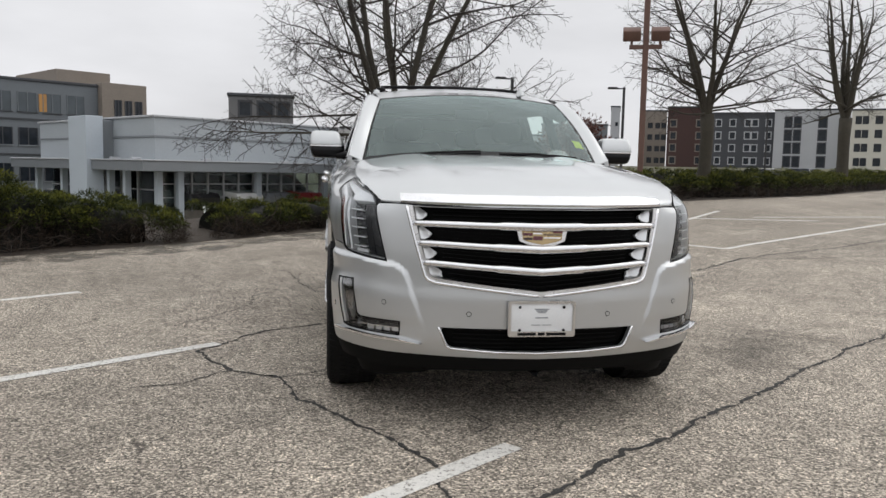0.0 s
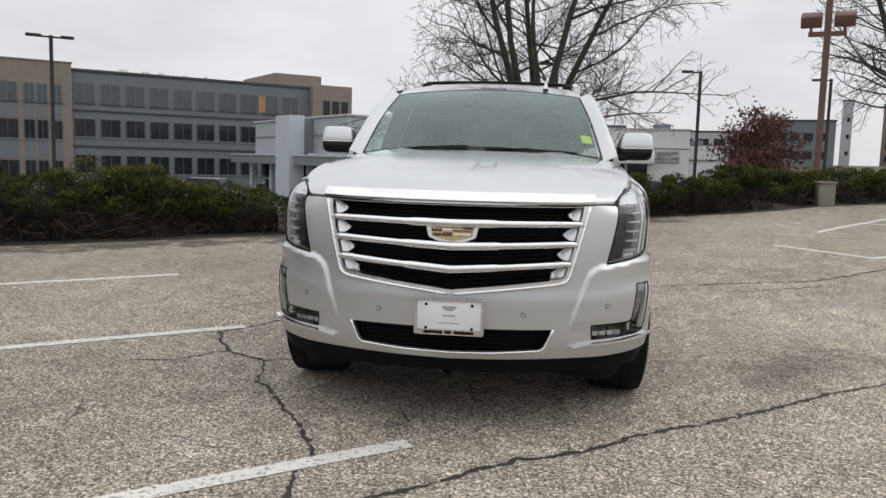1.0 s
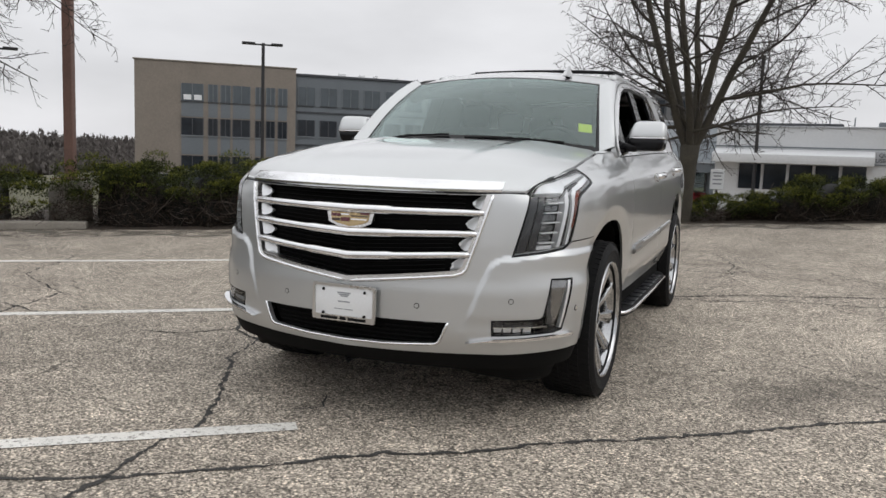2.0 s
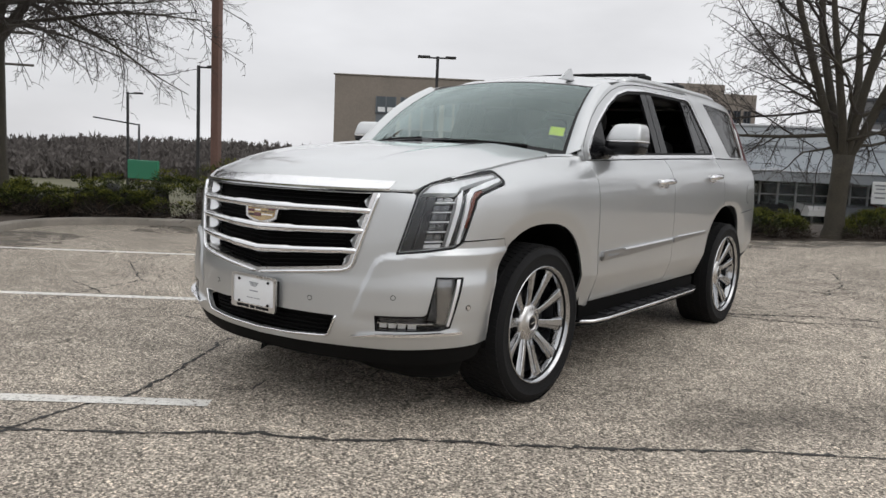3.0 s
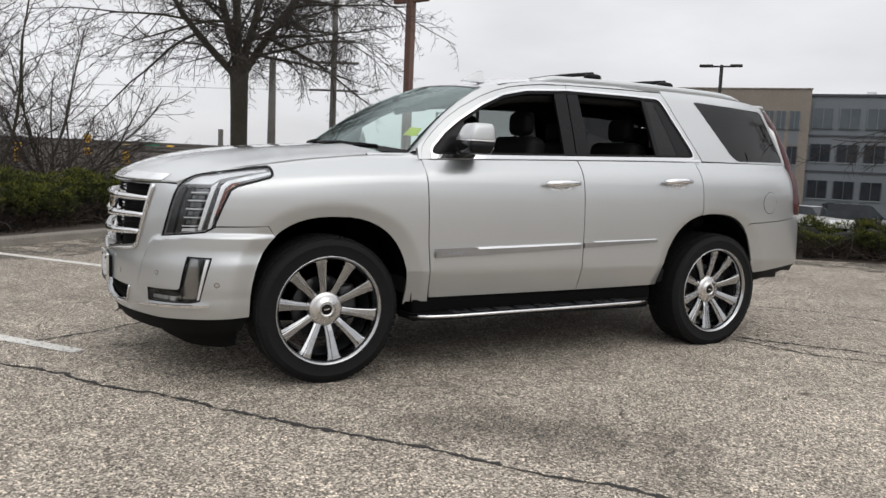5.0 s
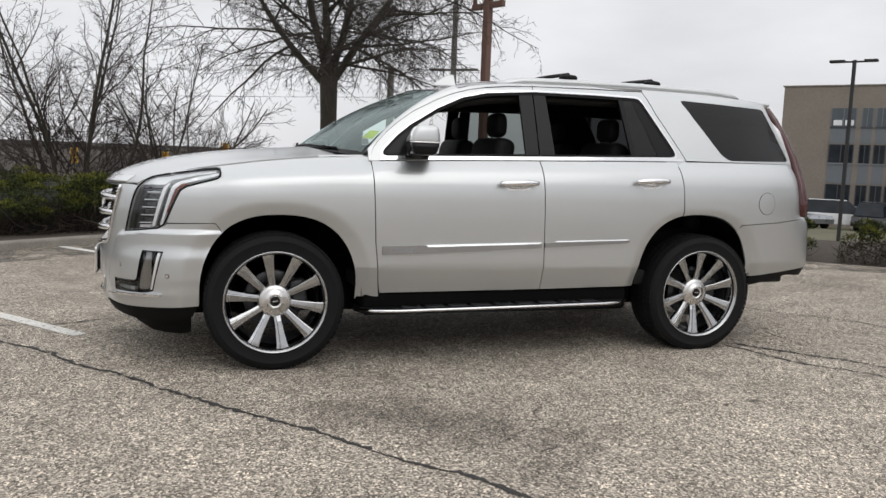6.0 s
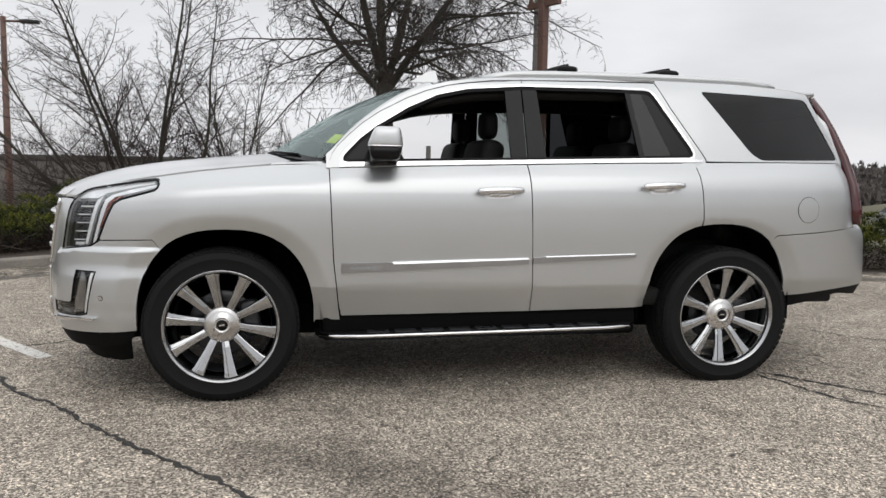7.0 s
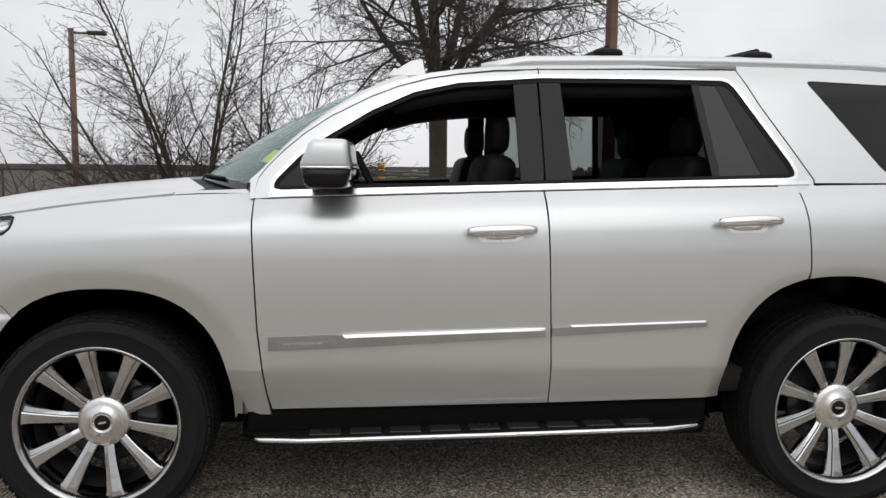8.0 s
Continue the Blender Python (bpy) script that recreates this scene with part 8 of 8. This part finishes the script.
far_block("apartment_block", "cream apartment block with dark windows", "building", (35.05, 40.0), 15.4, 190, CREAM, ((35.45, 1.2), (35.85, 1.2), (36.6, 1.4), (37.4, 1.4), (38.3, 1.4), (39.2, 1.4)), LEVELS, 1.7)
far_block("apartment_block", "pale narrow stair tower block", "building", (19.8, 20.42), 18.4, 215, LIGHTCLAD, ((20.2, 0.7),), (6, 10, 14), 1.0)
far_block("apartment_block", "brown far apartment block", "building", (22.1, 23.6), 18.5, 230, BRICK, ((22.5, 1.3), (23.0, 1.3), (23.4, 1.3)), (5.0, 8.2, 11.4, 14.6), 1.5)
far_block("far_hall", "long low grey building far off", "building", (5.5, 18.0), 9.6, 190, LIGHTCLAD, tuple((6.2 + 1.05 * q, 2.4) for q in range(11)), (4.4, 7.4), 1.5, 1.0)
far_block("far_hall", "grey far building beyond the dealership", "building", (15.0, 19.6), 11.0, 170, GREYWALL, tuple((15.6 + 0.8 * q, 1.8) for q in range(5)), (4.5, 8.0), 1.5, 1.0)
far_block("roof_house", "brown rooftop block above the dealership", "building", (-7.1, -2.7), 8.7, 90, ROOFTAR, ((-6.0, 1.1), (-4.6, 1.5), (-3.4, 1.1)), (1.0, 4.2, 7.4), 1.4, -2.0, DARKCLAD)


# ---- parked cars far off ----
def small_car(x, y, turn, paint, label, tall=False):
    """A parked car a long way off: shell, cabin glass and wheels."""
    z = stand(x, y)
    ob = thing("parked_car", label, "car", pose(x, y, z, 0, 0, turn), group="parked cars beyond the hedges")
    h = 1.72 if tall else 1.45
    prof = [(-2.2, 0.35), (-2.25, 0.62), (-2.1, 0.82), (-1.1, 0.95), (1.9, 0.98), (2.2, 0.90), (2.25, 0.55), (2.15, 0.35)]
    cab = [(-1.15, 0.93), (-0.45, h - 0.06), (-0.2, h), (1.1 if not tall else 1.6, h), (1.4 if not tall else 1.95, h - 0.08), (2.0 if not tall else 2.15, 0.96)]

    def loft(pr, w0, w1, z_lo, z_hi):
        v = [(sx * (w0 + (w1 - w0) * max(0, (zz - z_lo) / (z_hi - z_lo))), yy, zz) for sx in (-1, 1) for yy, zz in pr]
        n = len(pr)
        return v, [tuple(range(n)), tuple(range(2 * n - 1, n - 1, -1))] + [(i, (i + 1) % n, n + (i + 1) % n, n + i)[::-1] for i in range(n)]

    me = mesh_of("body", *loft(prof, 0.90, 0.86, 0.35, 0.98), flat=True)
    part("body", me, paint, ob)
    part("cabin", mesh_of("cabin", *loft(cab, 0.82, 0.62, 0.93, h), flat=True), WINGLASS, ob, "dark windows")
    part("roof", rbox(-0.62, 0.62, -0.3, 1.2 if not tall else 1.7, h - 0.02, h + 0.03, 0.02), paint, ob)
    for yy in (-1.4, 1.4):
        for sx in (-1, 1):
            w = part("wheel", mesh_of("wheel", *lathe([(0, -0.1), (0.33, -0.1), (0.33, 0.1), (0.2, 0.11), (0.0, 0.09)], 18)), RUBBER, ob)
            w.matrix_basis = pose(sx * 0.82, yy, 0.33, 0, 0, 0 if sx > 0 else 180)
    return ob


CARW = surf("white_car_paint", (0.70, 0.70, 0.70), 0.3, 0, 0.03, 2, 60, 0, 1.0)
CARK = surf("black_car_paint", (0.02, 0.02, 0.023), 0.25, 0, 0.05, 2, 60, 0, 1.0)
CARR = surf("red_car_paint", (0.22, 0.02, 0.025), 0.3, 0, 0.05, 2, 60, 0, 1.0)
CARG = surf("grey_car_paint", (0.22, 0.23, 0.25), 0.3, 0.4, 0.05, 2, 60, 0, 1.0)
for k, (u, v, p, lb, tl) in enumerate(((-3.6, 48, CARG, "grey parked car before the office building", False), (-1.4, 48, CARW, "white parked car before the office building", True), (0.9, 48, CARK, "black parked car before the office building", True), (5.4, 48, CARW, "white parked car before the office building", False), (7.8, 48, CARK, "black parked car before the office building", True), (10.2, 48, CARG, "grey parked car before the office building", False), (12.6, 48, CARW, "white parked car before the office building", True), (17.0, 48, CARW, "white parked car before the office building", False))):
    x, y = uv(u, v)
    small_car(x, y, -39.2 + 180 + 62 * (k % 3 - 1), p, lb, tl)
# cars added behind the glass stand in for reflections of parked cars
for k, (u, v, p, lb) in enumerate(((16.2, 33.6, CARK, "black car set in for a reflection in the showroom glass"), (18.7, 33.6, CARW, "white car set in for a reflection in the showroom glass"), (22.6, 33.6, CARR, "red car set in for a reflection in the showroom glass"), (20.6, 33.6, CARG, "grey car set in for a reflection in the showroom glass"))):
    x, y = uv(u, v)
    o = small_car(x, y, 50.8, p, lb, True)
    o.matrix_basis = pose(x, y, ZB + 0.15, 0, 0, 50.8)
for k, (u, v, p, lb) in enumerate(((58, 21, CARW, "white car parked far off"), (62, 22, CARG, "grey car parked far off"), (68, 24, CARW, "white car parked at a distance"), (75, 24, CARK, "black car parked at a distance"), (82, 25, CARG, "grey car parked at a distance"))):
    x, y = uv(u, v)
    small_car(x, y, 20, p, lb, k % 2 == 0)

# small things by the dealership
sg = thing("notice_sign", "small white notice sign on a post in the hedge", "sign")
sx_, sy_ = 0.72, 12.0
sz_ = stand(sx_, sy_)
part("post", tubes_mesh("post", [([(sx_, sy_, sz_), (sx_, sy_, 1.12)], 0.025, 6)]), GREYPOLE, sg)
part("panel", rbox(-0.13, 0.13, -0.012, 0.012, 0.78, 1.17, 0.01, 1), WHITEPLATE, sg).matrix_basis = pose(sx_, sy_ - 0.03, 0, 0, 0, 18)
for zz, w in ((1.09, 0.09), (1.03, 0.07), (0.96, 0.09), (0.88, 0.08)):
    part("printed_bar", rbox(-w, w, -0.020, -0.014, zz, zz + 0.025, 0), GREYINK, sg).matrix_basis = pose(sx_, sy_ - 0.03, 0, 0, 0, 18)
for x, y, leaning in ((-5.6, 26.9, True), (-4.9, 27.2, False)):
    z = stand(x, y)
    bo = thing("bollard", "white leaning marker post before the showroom" if leaning else "orange marker post before the showroom", "bollard")
    part("post", tubes_mesh("post", [([(x, y, z), (x - (0.25 if leaning else 0), y, z + 0.95)], 0.07, 8)]), WHITEPLATE if leaning else ORANGE, bo)
    part("foot", mesh_of("foot", *lathe([(0, 0.06), (0.18, 0.05), (0.2, 0.0)], 14, "z")), BLACK, bo).matrix_basis = pose(x, y, z)
